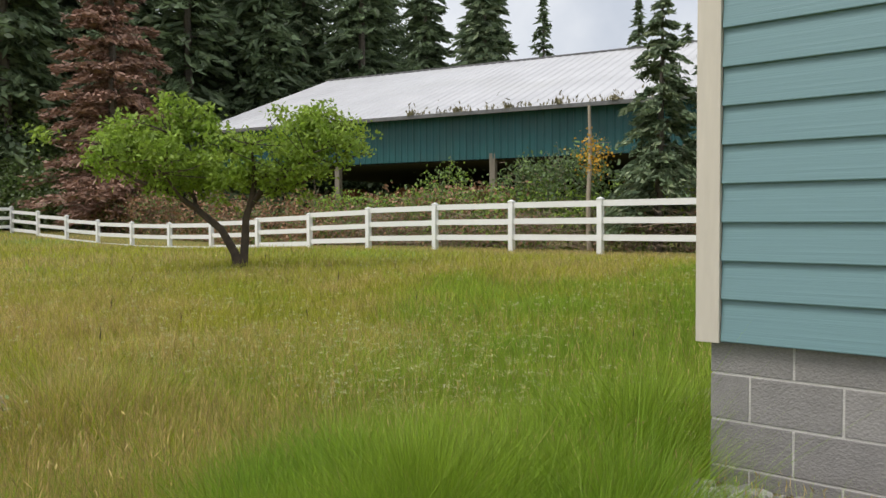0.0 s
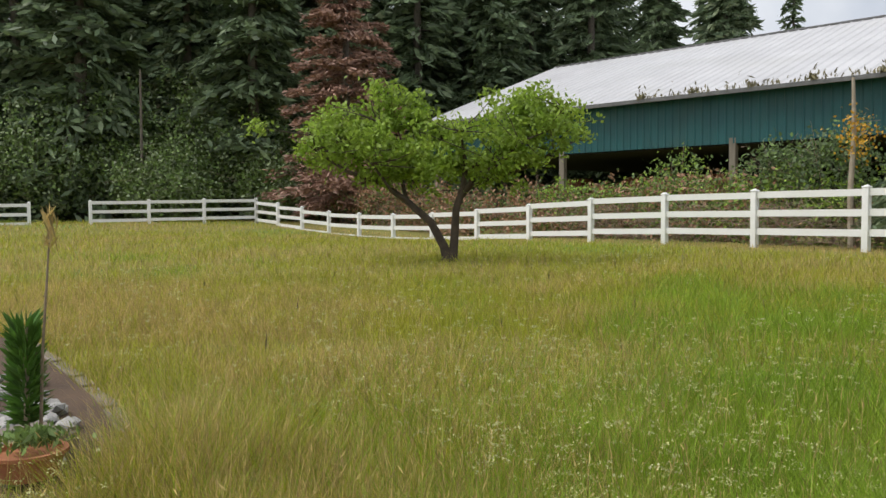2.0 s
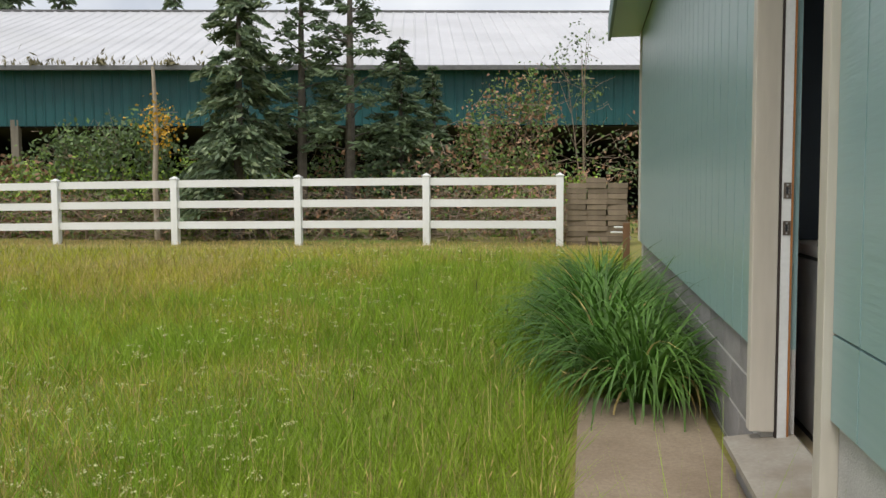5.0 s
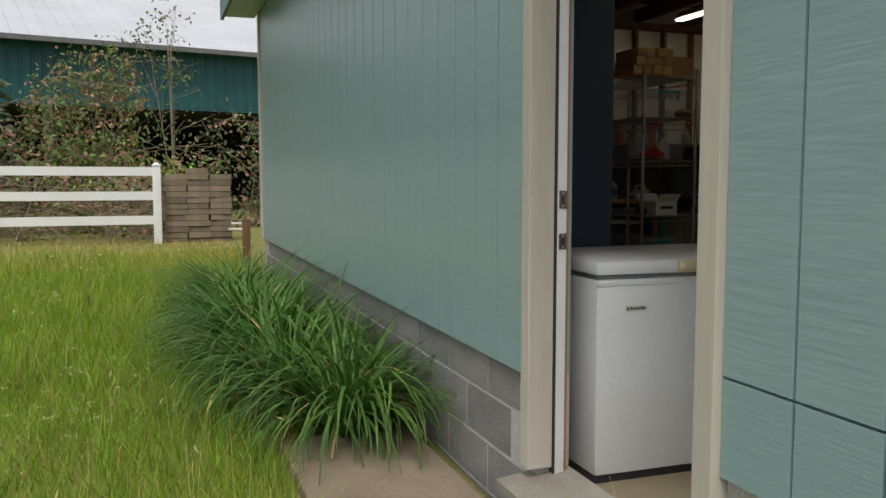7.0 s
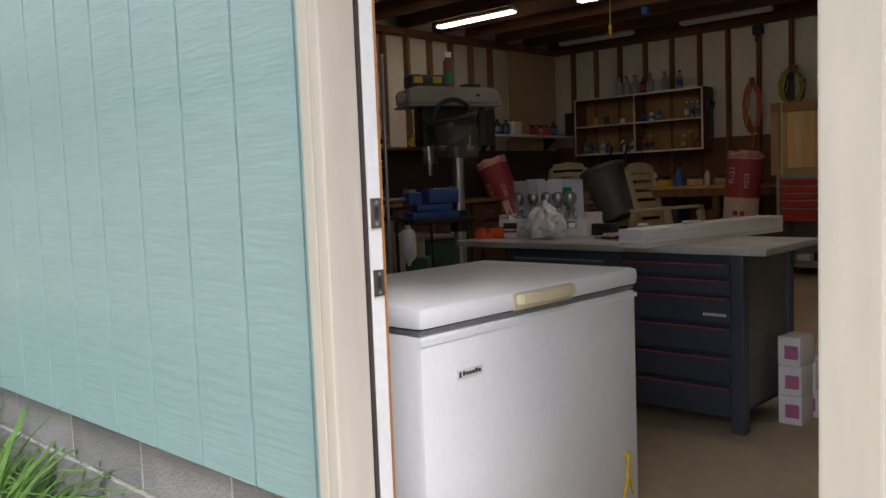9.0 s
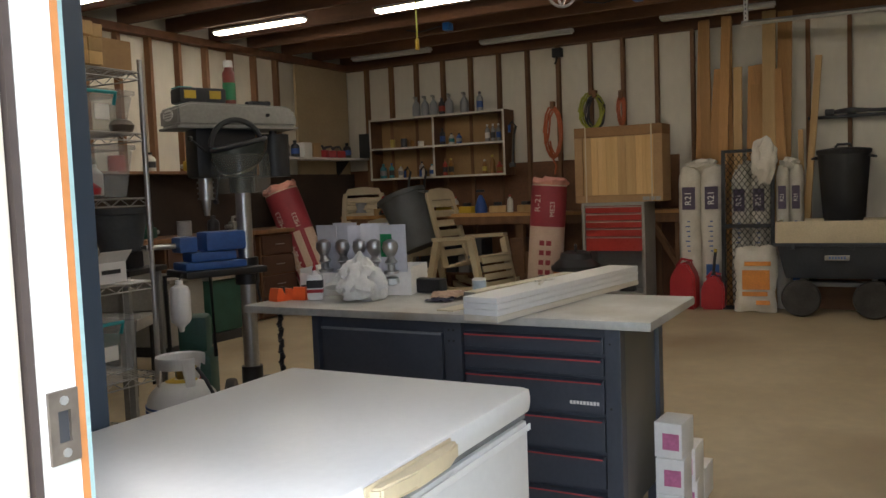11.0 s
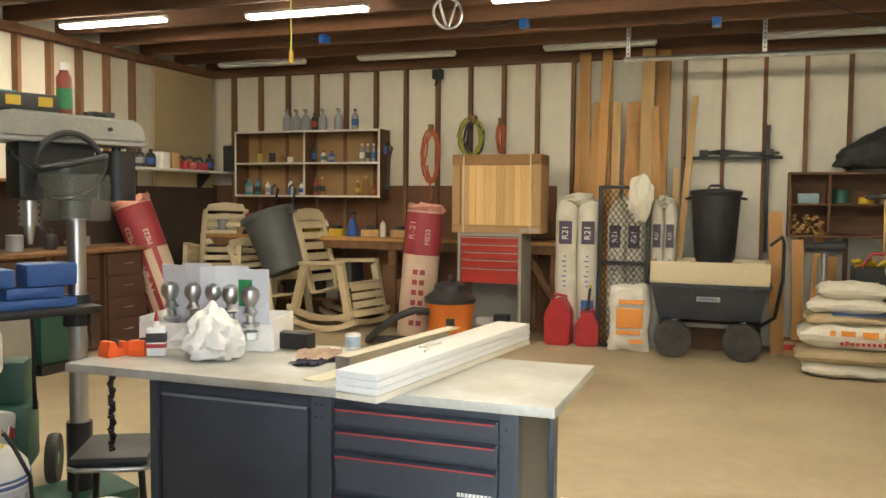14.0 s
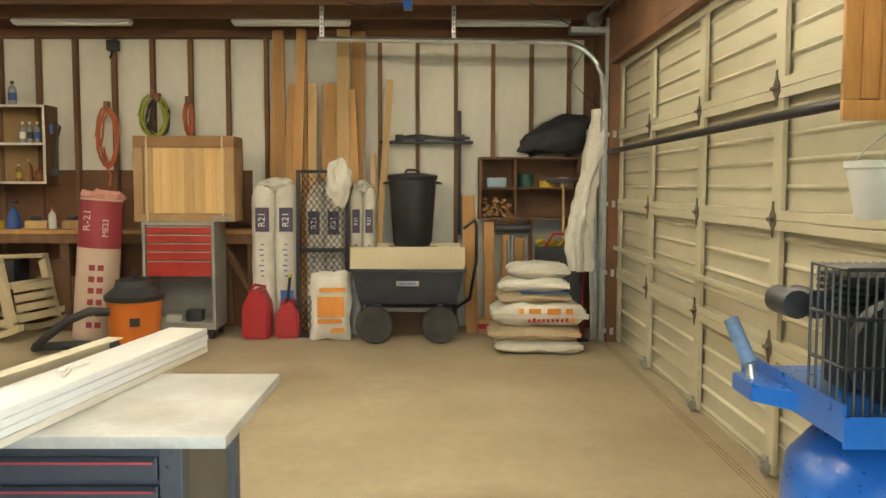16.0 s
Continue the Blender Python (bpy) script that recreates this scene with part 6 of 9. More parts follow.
lathe(bm, [(.05, 0), (.05, .003)], 20, Matrix.Translation((-.3705, 0, 1.675)) @ Matrix.Rotation(-math.pi / 2, 4, 'Y') @ Matrix.Diagonal((.55, 1.4, 1, 1)))
plate = part("name_plate", bm, WHITE, cv, "worn oval name plate")
bm = bmesh.new()
for k in range(3):
    box(bm, -.3748, -.3738, -.045, .045, 1.658 + .013 * k, 1.664 + .013 * k)
part("plate_bars", bm, GREYMET, plate, smooth=False)
bm = bmesh.new()
cyl(bm, (.19, 0, 1.36), (.19, 0, 1.585), .082, seg=24)
cyl(bm, (.19, 0, 1.585), (.19, 0, 1.605), .02, seg=12)
part("motor", bm, BLACKMET, dp)
bm = bmesh.new()
cyl(bm, (-.2, 0, 1.36), (-.2, 0, 1.25), .035)
for k in range(4):
    cyl(bm, (-.2, 0, 1.345 - .028 * k), (-.2, 0, 1.335 - .028 * k), .042, seg=16)
cyl(bm, (-.2, 0, 1.25), (-.2, 0, 1.17), .024, .014)
part("spindle", bm, CHROME, dp, "chrome quill and chuck")
for a in (20, 140, 260):
    bm = bmesh.new()
    d_ = Vector((math.cos(radians(a)), 0, math.sin(radians(a))))
    p0 = Vector((-.16, -.11, 1.43))
    tube(bm, [p0, p0 + d_ * .18], .006, 8)
    lathe(bm, [(0, 0), (.014, .008), (.014, .02), (0, .028)], 10, Matrix.Translation(p0 + d_ * .18) @ d_.to_track_quat('Z', 'Y').to_matrix().to_4x4())
    part("feed_lever", bm, BLACKMET, dp)
bm = bmesh.new()
box(bm, -.38, .05, -.15, .15, .865, .90, .01)
cyl(bm, (0, 0, .80), (0, 0, .94), .062, seg=18)
cyl(bm, (0, -.06, .87), (0, -.12, .87), .014)
tube(bm, [(0, -.115, .87), (0, -.12, .78), (0, -.15, .72)], .008, 6)
part("table", bm, BLACKMET, dp)
vs_ = thing("vise", "blue cast-iron vise clamped on the drill press table", "vise", m=dp.matrix_basis @ pose(-.2, 0, .9005) @ Matrix.Diagonal((1.35, 1.3, 1.25, 1)))
bm = bmesh.new()
box(bm, -.12, .12, -.07, .07, 0, .03, .006)
box(bm, -.09, .09, -.05, .05, .031, .07, .01)
part("base", bm, VISEBLUE, vs_)
bm = bmesh.new()
box(bm, -.03, .13, -.055, .055, .0705, .15, .012)
part("fixed_jaw", bm, VISEBLUE, vs_)
bm = bmesh.new()
box(bm, -.13, -.06, -.05, .05, .0705, .135, .012)
part("moving_jaw", bm, VISEBLUE, vs_)
bm = bmesh.new()
cyl(bm, (-.06, 0, .1), (-.24, 0, .1), .011)
cyl(bm, (-.23, -.07, .1), (-.23, .07, .1), .006)
part("screw", bm, CHROME, vs_, "steel screw and tommy bar")
mk = thing("welding_mask", "smoky face shield hanging from the drill press head", "face shield", m=dp.matrix_basis @ pose(-.09, -.19, 1.47, 0, 0, 0) @ Matrix.Diagonal((1.25, 1.15, 1.3, 1)))
bm = bmesh.new()
lathe(bm, [(.0, -.075), (.05, -.07), (.09, -.045), (.115, -.005), (.12, .03), (.112, .032), (.106, -.002), (.08, -.04), (0, -.062)], 28)
for v in bm.verts:
    v.co.y *= .8
    v.co.z += .25 * v.co.x
part("visor", bm, surface("dark_visor", (.035, .04, .038), rough=.22, spread=.2), mk)
bm = bmesh.new()
lathe(bm, [(.118, .0), (.122, -.06), (.118, -.15)], 28)
bmesh.ops.delete(bm, geom=[f for f in bm.faces if f.calc_center_median().y > -.01], context='FACES')
part("shield", bm, surface("smoky_visor", (.30, .31, .28), rough=.15, spread=.2, alpha=.28), mk, "clear smoky face plate")
bm = bmesh.new()
tube(bm, [(.11 * math.cos(a / 14 * 3.14), .02, .03 + .105 * math.sin(a / 14 * 3.14)) for a in range(15)], .011, 8)
tube(bm, [(.11 * math.cos(a / 20 * 6.28), .085 * math.sin(a / 20 * 6.28), .04 + .025 * math.cos(a / 20 * 6.28)) for a in range(21)], .009, 8)
part("band", bm, BLACKPL, mk, "black head band")
top_m = dp.matrix_basis @ pose(-.21, 0, 1.737)
nt = thing("tool_case", "black and yellow tool case on the belt cover", "tool case", m=top_m)
bm = bmesh.new()
box(bm, -.12, .12, -.07, .07, 0, .075, .012)
part("case", bm, BLACKPL, nt)
for x in (-.07, .06):
    bm = bmesh.new()
    box(bm, x - .03, x + .03, -.073, -.0705, .02, .06, .001)
    part("latch", bm, YELLOW, nt, "yellow latch")
bm = bmesh.new()
box(bm, -.1205, -.05, -.05, .05, .0755, .08)
part("handle", bm, TEALPL, nt)
bm = bmesh.new()
lathe(bm, [(.031, 0), (.033, .01), (.033, .17), (.02, .19), (.02, .2), (.0, .2)], 18)
sc = thing("spray_can", "red and green spray can with a white cap", "spray can", m=dp.matrix_basis @ pose(-.03, .03, 1.734))
part("can", bm, surface("dark_red_can", (.22, .04, .03), rough=.3, spread=.2), sc)
bm = bmesh.new()
lathe(bm, [(.0336, .03), (.0336, .12)], 18)
part("label_wrap", bm, surface("green_can", (.03, .2, .08), rough=.4, spread=.2), sc)
bm = bmesh.new()
lathe(bm, [(.024, .201), (.024, .235), (0, .238)], 16)
part("cap", bm, WHITE, sc)
bm = bmesh.new()
tube(bm, [(-.06, 0, .012), (-.02, .02, .02), (.03, -.01, .015), (.07, .01, .02)], .014, 8)
solid("safety_glasses", bm, BLACKPL, "dark safety glasses on the belt cover", "glasses", m=dp.matrix_basis @ pose(.11, 0, 1.732))
bo = thing("spray_bottle", "white plastic bottle hung upside down from the table", "bottle", m=dp.matrix_basis @ pose(-.41, -.12, .66) @ Matrix.Diagonal((.9, .9, .85, 1)))
bm = bmesh.new()
lathe(bm, [(.012, -.06), (.016, -.035), (.05, 0), (.055, .02), (.055, .17), (.045, .2), (.02, .215), (.02, .24), (0, .24)], 20)
part("bottle", bm, WHITEPL, bo)
bm = bmesh.new()
tube(bm, [(0, 0, .23), (.02, .02, .27), (.1, .05, .262)], .004, 6)
part("wire_hook", bm, BLACKMET, bo)
# dark tub-shaped machine on a pedestal
gr = thing("parts_washer", "dark grey tub-shaped machine on a square pedestal", "shop machine", (1.02, 5.02, 0), 20)
bm = bmesh.new()
lathe(bm, [(.09, .995), (.105, 1.0), (.14, 1.19), (.165, 1.195), (.168, 1.225), (.15, 1.225), (.135, 1.2), (0, 1.19)], 26)
part("tub", bm, surface("dusty_grey_plastic", (.085, .09, .095), (.06, .064, .07), rough=.6, scale=6, spread=.25), gr)
bm = bmesh.new()
box(bm, -.08, .08, -.08, .08, .91, .994, .008)
part("neck", bm, BLACKMET, gr)
bm = bmesh.new()
box(bm, -.2, .2, -.15, .15, .88, .909, .006)
part("table", bm, BLACKMET, gr)
for x in (-.16, .16):
    for y in (-.11, .11):
        bm = bmesh.new()
        box(bm, x - .015, x + .015, y - .015, y + .015, 0, .879)
        part("leg", bm, GREYMET, gr, smooth=False)
# propane cylinder
pt = thing("propane_tank", "white propane cylinder with a collar handle and blue print", "propane tank", m=pose(.70, 4.30, 0, 0, 0, 20) @ Matrix.Diagonal((1.03, 1.03, 1.1, 1)))
bm = bmesh.new()
lathe(bm, [(.11, 0), (.115, .03), (.13, .04), (.153, .08), (.156, .12), (.156, .29), (.145, .34), (.11, .38), (.06, .4), (.03, .405), (0, .405)], 30)
part("tank", bm, WHITEPL, pt)
bm = bmesh.new()
n_ = 40
ring = []
for k in range(n_ + 1):
    a_ = math.radians(-60 + 300 * k / n_)
    hole = abs(math.sin(a_ * 1.5)) > .62
    ring.append([(r_ * math.cos(a_), r_ * math.sin(a_), z) for r_, z in ((.098, .455 if hole else .385), (.10, .495), (.106, .502), (.108, .495), (.104, .455 if hole else .385))])
rows = [[bm.verts.new(p) for p in q] for q in ring]
for p, q in zip(rows, rows[1:]):
    for k in range(5):
        bm.faces.new((p[k], q[k], q[(k + 1) % 5], p[(k + 1) % 5]))
part("collar", bm, WHITEPL, pt, "white steel collar", smooth=False)
bm = bmesh.new()
cyl(bm, (0, 0, .4), (0, 0, .46), .02)
cyl(bm, (0, -.02, .45), (0, -.07, .45), .012)
lathe(bm, [(.026, .46), (.026, .475)], 12)
part("valve", bm, surface("brass_valve", (.4, .3, .12), rough=.4, metal=.8), pt, "brass valve")
bm = bmesh.new()
tube(bm, [(0, -.075, .45), (-.01, -.12, .40), (.0, -.168, .3), (.01, -.172, .18), (.05, -.175, .1), (.12, -.17, .05)], .008, 8)
part("hose", bm, BLACKPL, pt)
for z, h in ((.10, .02), (.28, .012), (.30, .008)):
    bm = bmesh.new()
    lathe(bm, [(.1573, z), (.1573, z + h)], 30)
    part("print_band", bm, BLUEPRINT, pt, "blue printed band")
bm = bmesh.new()
for k in range(6):
    a = -2.1 + k * .16
    box(bm, -.010, .010, -.0006, .0006, .17, .23 + .02 * (k % 2), m=Matrix.Rotation(a + math.pi / 2, 4, 'Z') @ Matrix.Translation((0, -.1575, 0)))
part("print_mark", bm, surface("silver_print", (.42, .44, .5), rough=.4), pt, smooth=False)["kind"] = "stuff"
bm = bmesh.new()
lathe(bm, [(.1571, .125), (.1571, .272)], 30)
part("print_field", bm, surface("grey_blue_print", (.45, .46, .52), (.6, .6, .62), rough=.4, scale=14, spread=.15), pt, "grey-blue printed sleeve")
bm = bmesh.new()
lathe(bm, [(.07, .398), (.045, .405)], 16)
part("warning_tag", bm, YELLOW, pt, "yellow warning label")
# hand truck wheel and green tool behind the tank
hw = thing("pressure_washer", "dark green pressure washer with green-hubbed wheels", "pressure washer", (1.35, 4.86, 0), 35)
bm = bmesh.new()
box(bm, -.14, .12, -.1, .1, .12, .42, .03)
box(bm, -.1, .08, -.08, .08, .42, .62, .03)
part("body", bm, DKGREEN, hw)
for y in (-.17, .17):
    bm = bmesh.new()
    lathe(bm, [(.06, -.02), (.115, -.025), (.12, -.01), (.12, .01), (.115, .025), (.06, .02)], 26, Matrix.Translation((.05, y, .12)) @ Matrix.Rotation(math.pi / 2, 4, 'X'))
    w_ = part("wheel", bm, RUBBER, hw, "black tyre")
    bm = bmesh.new()
    lathe(bm, [(0, -.022), (.062, -.018), (.062, .018), (0, .022)], 20, Matrix.Translation((.05, y, .12)) @ Matrix.Rotation(math.pi / 2, 4, 'X'))
    part("hub", bm, surface("green_hub", (.02, .28, .12), rough=.4) if y < 0 else MATS["green_hub"], w_, "green plastic hub")
bm = bmesh.new()
tube(bm, [(-.1, -.12, .4), (-.13, -.12, .85), (-.13, .12, .85), (-.1, .12, .4)], .012, 8)
part("handle", bm, BLACKMET, hw)
bm = bmesh.new()
box(bm, -.148, -.1405, -.04, .04, .28, .33)
part("red_tag", bm, REDPL, hw, smooth=False)

# ---- along the far wall ----
FACE = Matrix(((0, 0, -1, 0), (-1, 0, 0, 0), (0, 1, 0, 0), (0, 0, 0, 1)))   # writing that faces the side door

# wall shelf unit with four cells
su = thing("wall_shelf", "brown wooden wall shelf with cream edges and four cells", "wall shelf", (0, 0, 0))
Y0, Y1, Z0, Z1, X0, X1 = 5.35, 7.17, 1.40, 2.14, 6.66, 6.93
bm = bmesh.new()
box(bm, X1 - .012, X1, Y0, Y1, Z0, Z1)
part("back", bm, surface("shelf_back", (.38, .24, .10), (.24, .13, .055), rough=.7, scale=2, spread=.2), su, smooth=False)
for nm, a in (("side", (X0, X1 - .013, Y0, Y0 + .02, Z0, Z1)), ("side", (X0, X1 - .013, Y1 - .02, Y1, Z0, Z1)), ("divider", (X0, X1 - .013, 6.26, 6.28, Z0 + .0205, Z1 - .0205)),
              ("shelf", (X0, X1 - .013, Y0 + .021, Y1 - .021, Z0, Z0 + .02)), ("shelf", (X0, X1 - .013, Y0 + .021, Y1 - .021, Z1 - .02, Z1)),
              ("shelf", (X0, X1 - .013, Y0 + .021, 6.259, 1.765, 1.785)), ("shelf", (X0, X1 - .013, 6.281, Y1 - .021, 1.765, 1.785))):
    bm = bmesh.new()
    box(bm, *a)
    part(nm, bm, BROWNWOOD, su, smooth=False)
bm = bmesh.new()
for a in ((Y0, Y0 + .022, Z0, Z1), (Y1 - .022, Y1, Z0, Z1), (6.258, 6.282, Z0 + .0225, Z1 - .0225), (Y0 + .023, Y1 - .023, Z0, Z0 + .022), (Y0 + .023, Y1 - .023, Z1 - .022, Z1), (Y0 + .023, 6.257, 1.764, 1.786), (6.283, Y1 - .023, 1.764, 1.786)):
    box(bm, X0 - .006, X0 - .001, *a)
part("edging", bm, surface("cream_edge", (.66, .62, .53), rough=.5, spread=.1), su, "cream painted front edges", smooth=False)

BOTTLE_COL = [surface("bottle_" + n, c, rough=.35, spread=.15) for n, c in (("white", (.68, .66, .6)), ("black", (.03, .03, .035)), ("blue", (.04, .1, .35)), ("red", (.38, .05, .03)), ("amber", (.28, .13, .03)), ("grey", (.3, .31, .33)), ("yellow", (.5, .38, .06)), ("teal", (.05, .25, .28)))]


def bottle(x, y, z, h, r, m, cap, name="bottle", label="small plastic bottle on a shelf"):
    b = thing(name, label, "bottle", (x, y, z), group="bottles on the shelves")
    bm = bmesh.new()
    lathe(bm, [(r * .92, 0), (r, h * .04), (r, h * .62), (r * .8, h * .74), (r * .35, h * .82), (r * .35, h * .88)], 14)
    part("body", bm, m, b)
    bm = bmesh.new()
    lathe(bm, [(r * .42, h * .881), (r * .42, h), (0, h * 1.005)], 12)
    part("cap", bm, cap, b)
    bm = bmesh.new()
    lathe(bm, [(r * 1.012, h * .2), (r * 1.012, h * .52)], 14)
    part("label_wrap", bm, BOTTLE_COL[(int(x * 31 + y * 97) % 8)], b)


def can(x, y, z, h, r, m):
    b = thing("tin_can", "small metal can on a shelf", "can", (x, y, z), group="cans on the shelves")
    bm = bmesh.new()
    lathe(bm, [(r, 0), (r * 1.03, .004), (r, .008), (r, h - .008), (r * 1.03, h - .004), (r * .95, h), (0, h - .003)], 16)
    part("body", bm, m, b)


rs = random.Random(11)
for y in (7.05, 6.93, 6.80, 6.66, 6.50, 6.36):
    if rs.random() < .75:
        bottle(6.76, y, 1.422, rs.uniform(.13, .22), rs.uniform(.028, .042), rs.choice(BOTTLE_COL), rs.choice(BOTTLE_COL))
for y in (6.18, 6.10, 6.02, 5.90, 5.78, 5.66, 5.56, 5.47):
    if rs.random() < .8:
        bottle(6.76, y, 1.422, rs.uniform(.13, .24), rs.uniform(.026, .042), rs.choice(BOTTLE_COL), rs.choice(BOTTLE_COL))
for y in (6.9, 6.74, 6.62, 6.5):
    can(6.76, y, 1.787, rs.uniform(.04, .11), rs.uniform(.03, .05), rs.choice(BOTTLE_COL))
for y in (6.2, 6.08, 5.98):
    bottle(6.76, y, 1.787, rs.uniform(.12, .2), rs.uniform(.024, .036), rs.choice(BOTTLE_COL), BOTTLE_COL[1])
for y in (5.6, 5.53, 5.46):
    bottle(6.74, y, 1.787, .2, .028, surface("clear_bottle", (.5, .5, .48), rough=.2, alpha=.6) if "clear_bottle" not in MATS else MATS["clear_bottle"], BOTTLE_COL[0])
for y in (6.55, 6.43, 6.31, 6.1, 5.9):
    b = thing("clear_jug", "clear plastic squeeze jug on top of the wall shelf", "jug", (6.77, y, 2.141), group="jugs on the wall shelf")
    bm = bmesh.new()
    lathe(bm, [(.045, 0), (.05, .01), (.05, .13), (.03, .17), (.014, .19), (.014, .2), (0, .2)], 16)
    part("jug", bm, BOTTLE_COL[5], b)
    bm = bmesh.new()
    lathe(bm, [(.018, .201), (.018, .235), (0, .24)], 12)
    box(bm, -.05, -.005, -.012, .012, .215, .24)
    part("spout", bm, GREYMET, b)
bottle(6.77, 6.2, 2.141, .2, .04, BOTTLE_COL[1], BOTTLE_COL[1], label="black plastic bottle on top of the wall shelf")
bottle(6.77, 5.7, 2.141, .23, .04, BOTTLE_COL[5], BOTTLE_COL[1], label="grey plastic bottle on top of the wall shelf")
# dark tools hanging below the shelf
for y, z, l in ((6.67, 1.40, .22), (6.45, 1.40, .24), (5.28, 1.85, .32)):
    b = thing("hand_tool", "dark hand tool hanging by the wall shelf", "hand tool", (6.64, y, z), group="hanging tools")
    bm = bmesh.new()
    tube(bm, [(0, 0, .1), (0, -.04, .14), (0, -.08, .08), (0, -.05, -.02), (0, -.03, -l)], .014, 8)
    box(bm, -.02, .02, -.06, .01, -l - .05, -l, .006)
    part("body", bm, BLACKPL, b)
    bm = bmesh.new()
    cyl(bm, (-.0, .0, .02), (0, 0, .1), .016)
    part("grip", bm, BOTTLE_COL[2], b)

# plank workbench along the far wall
pb = thing("plank_bench", "long plain timber bench against the far wall", "bench", (0, 0, 0))
bm = bmesh.new()
box(bm, 6.6, 6.95, 3.36, 7.66, .93, .97, .004)
part("top", bm, LUMBER, pb, "worn plank top")
bm = bmesh.new()
box(bm, 6.605, 6.64, 3.38, 7.64, .84, .929, .003)
part("apron", bm, STUD, pb)
for y in (3.42, 5.2, 7.0):
    bm = bmesh.new()
    box(bm, 6.645, 6.72, y - .045, y + .045, 0, .929, .003)
    part("leg", bm, STUD, pb)
bm = bmesh.new()
tube(bm, [(6.68, 3.42, .35), (6.68, 3.75, .9)], .035, 4)
part("brace", bm, STUD, pb, smooth=False)
bm = bmesh.new()
box(bm, 6.65, 6.93, 4.8, 7.6, .25, .28)
part("shelf", bm, STUD, pb, smooth=False)
for k in range(16):
    y = 4.9 + .17 * k
    b = thing("stored_box", "dark dusty box stored under the plank bench", "box", (6.79, y, .281), 0, group="boxes under the bench")
    bm = bmesh.new()
    box(bm, -.15, .15, -.07, .07, 0, rs.uniform(.12, .4), .008)
    part("case", bm, rs.choice([BLACKPL, BROWNWOOD, GREYMET, CARD_DARK]), b)
for k, (y, kind) in enumerate(((7.4, 'can'), (7.1, 'box'), (6.9, 'red'), (6.2, 'yel'), (6.05, 'bot'), (5.9, 'yel'), (5.72, 'cone'), (5.5, 'box'), (5.35, 'bot'), (5.15, 'box'))):
    if kind == 'can':
        can(6.75, y, .971, .16, .07, BOTTLE_COL[5])
    elif kind == 'bot':
        bottle(6.75, y, .971, .2, .035, BOTTLE_COL[0], BOTTLE_COL[3], label="white glue bottle on the plank bench")
    else:
        m_ = {'box': LUMBER_PALE, 'red': REDPL, 'yel': YELLOW, 'cone': BOTTLE_COL[2]}[kind]
        b = thing("power_tool" if kind != 'box' else "wood_block", {'box': "pale wood block on the plank bench", 'red': "red fuel can on the plank bench", 'yel': "yellow and black power tool on the plank bench", 'cone': "dark blue jug on the plank bench"}[kind], "tool" if kind != 'box' else "wood block", (6.75, y, .971), rs.uniform(-20, 20))
        bm = bmesh.new()
        if kind == 'red':
            box(bm, -.1, .1, -.14, .14, 0, .24, .03)
        elif kind == 'cone':
            lathe(bm, [(.07, 0), (.075, .05), (.05, .14), (.02, .2), (0, .21)], 16)
        else:
            box(bm, -.05, .05, -.1, .1, 0, .08, .015)
        part("body", bm, m_, b)
        bm = bmesh.new()
        box(bm, -.03, .03, -.04, .05, .0805 if kind not in ('red', 'cone') else .2405, .12 if kind not in ('red', 'cone') else .27, .008)
        part("grip", bm, BLACKPL, b)

# red tool chest on wheels with the boxed panel on it
tc = thing("tool_chest", "red drawer tool chest in a grey rolling frame", "tool chest", (6.2, 3.98, 0))
bm = bmesh.new()
for y in (-.325, .295):
    box(bm, 0, .4, y, y + .03, .09, 1.06, .003)
box(bm, 0, .4, -.2945, .2945, 1.03, 1.06)
box(bm, 0, .4, -.2945, .2945, .09, .15)
box(bm, .38, .4, -.2945, .2945, .1505, 1.0295)
part("frame", bm, GREYMET, tc, smooth=False)
z = 1.025
for h in (.075, .075, .075, .085, .15):
    bm = bmesh.new()
    box(bm, .012, .37, -.29, .29, z - h + .006, z, .004)
    d_ = part("drawer", bm, REDSTEEL, tc)
    bm = bmesh.new()
    box(bm, .002, .0115, -.285, .285, z - .014, z - .004, .002)
    part("pull", bm, surface("pale_pull", (.55, .46, .42), rough=.4, metal=.4) if h == .075 and z > 1 else MATS["pale_pull"], d_, "pale drawer pull")
    z -= h
for y in (-.28, .28):
    for x in (.05, .35):
        bm = bmesh.new()
        cyl(bm, (x, y - .015, .045), (x, y + .015, .045), .045, seg=16)
        box(bm, x - .02, x + .02, y - .022, y + .022, .05, .089)
        part("caster", bm, RUBBER, tc)
for y, m_ in ((-.1, BLACKPL), (.08, BOTTLE_COL[0])):
    b = thing("small_carton", "small carton on the tool chest shelf", "carton", (6.35, 3.98 + y, .151))
    bm = bmesh.new()
    box(bm, -.06, .06, -.07, .07, 0, .1 if m_ is BLACKPL else .06, .004)
    part("case", bm, m_, b)
cr = thing("boxed_cabinet", "pine cabinet door packed in a cardboard frame", "crated panel", (6.24, 3.93, 1.062))
bm = bmesh.new()
box(bm, .03, .32, -.42, .42, .06, .72)
part("backing", bm, CARD, cr, smooth=False)
yy = -.36
for k in range(8):
    w = (.11, .07, .1, .08, .12, .09, .07, .08)[k]
    bm = bmesh.new()
    box(bm, .018, .0295, yy, yy + w - .0015, .075, .66)
    part("pine_board", bm, LUMBER_PALE, cr, smooth=False)
    yy += w
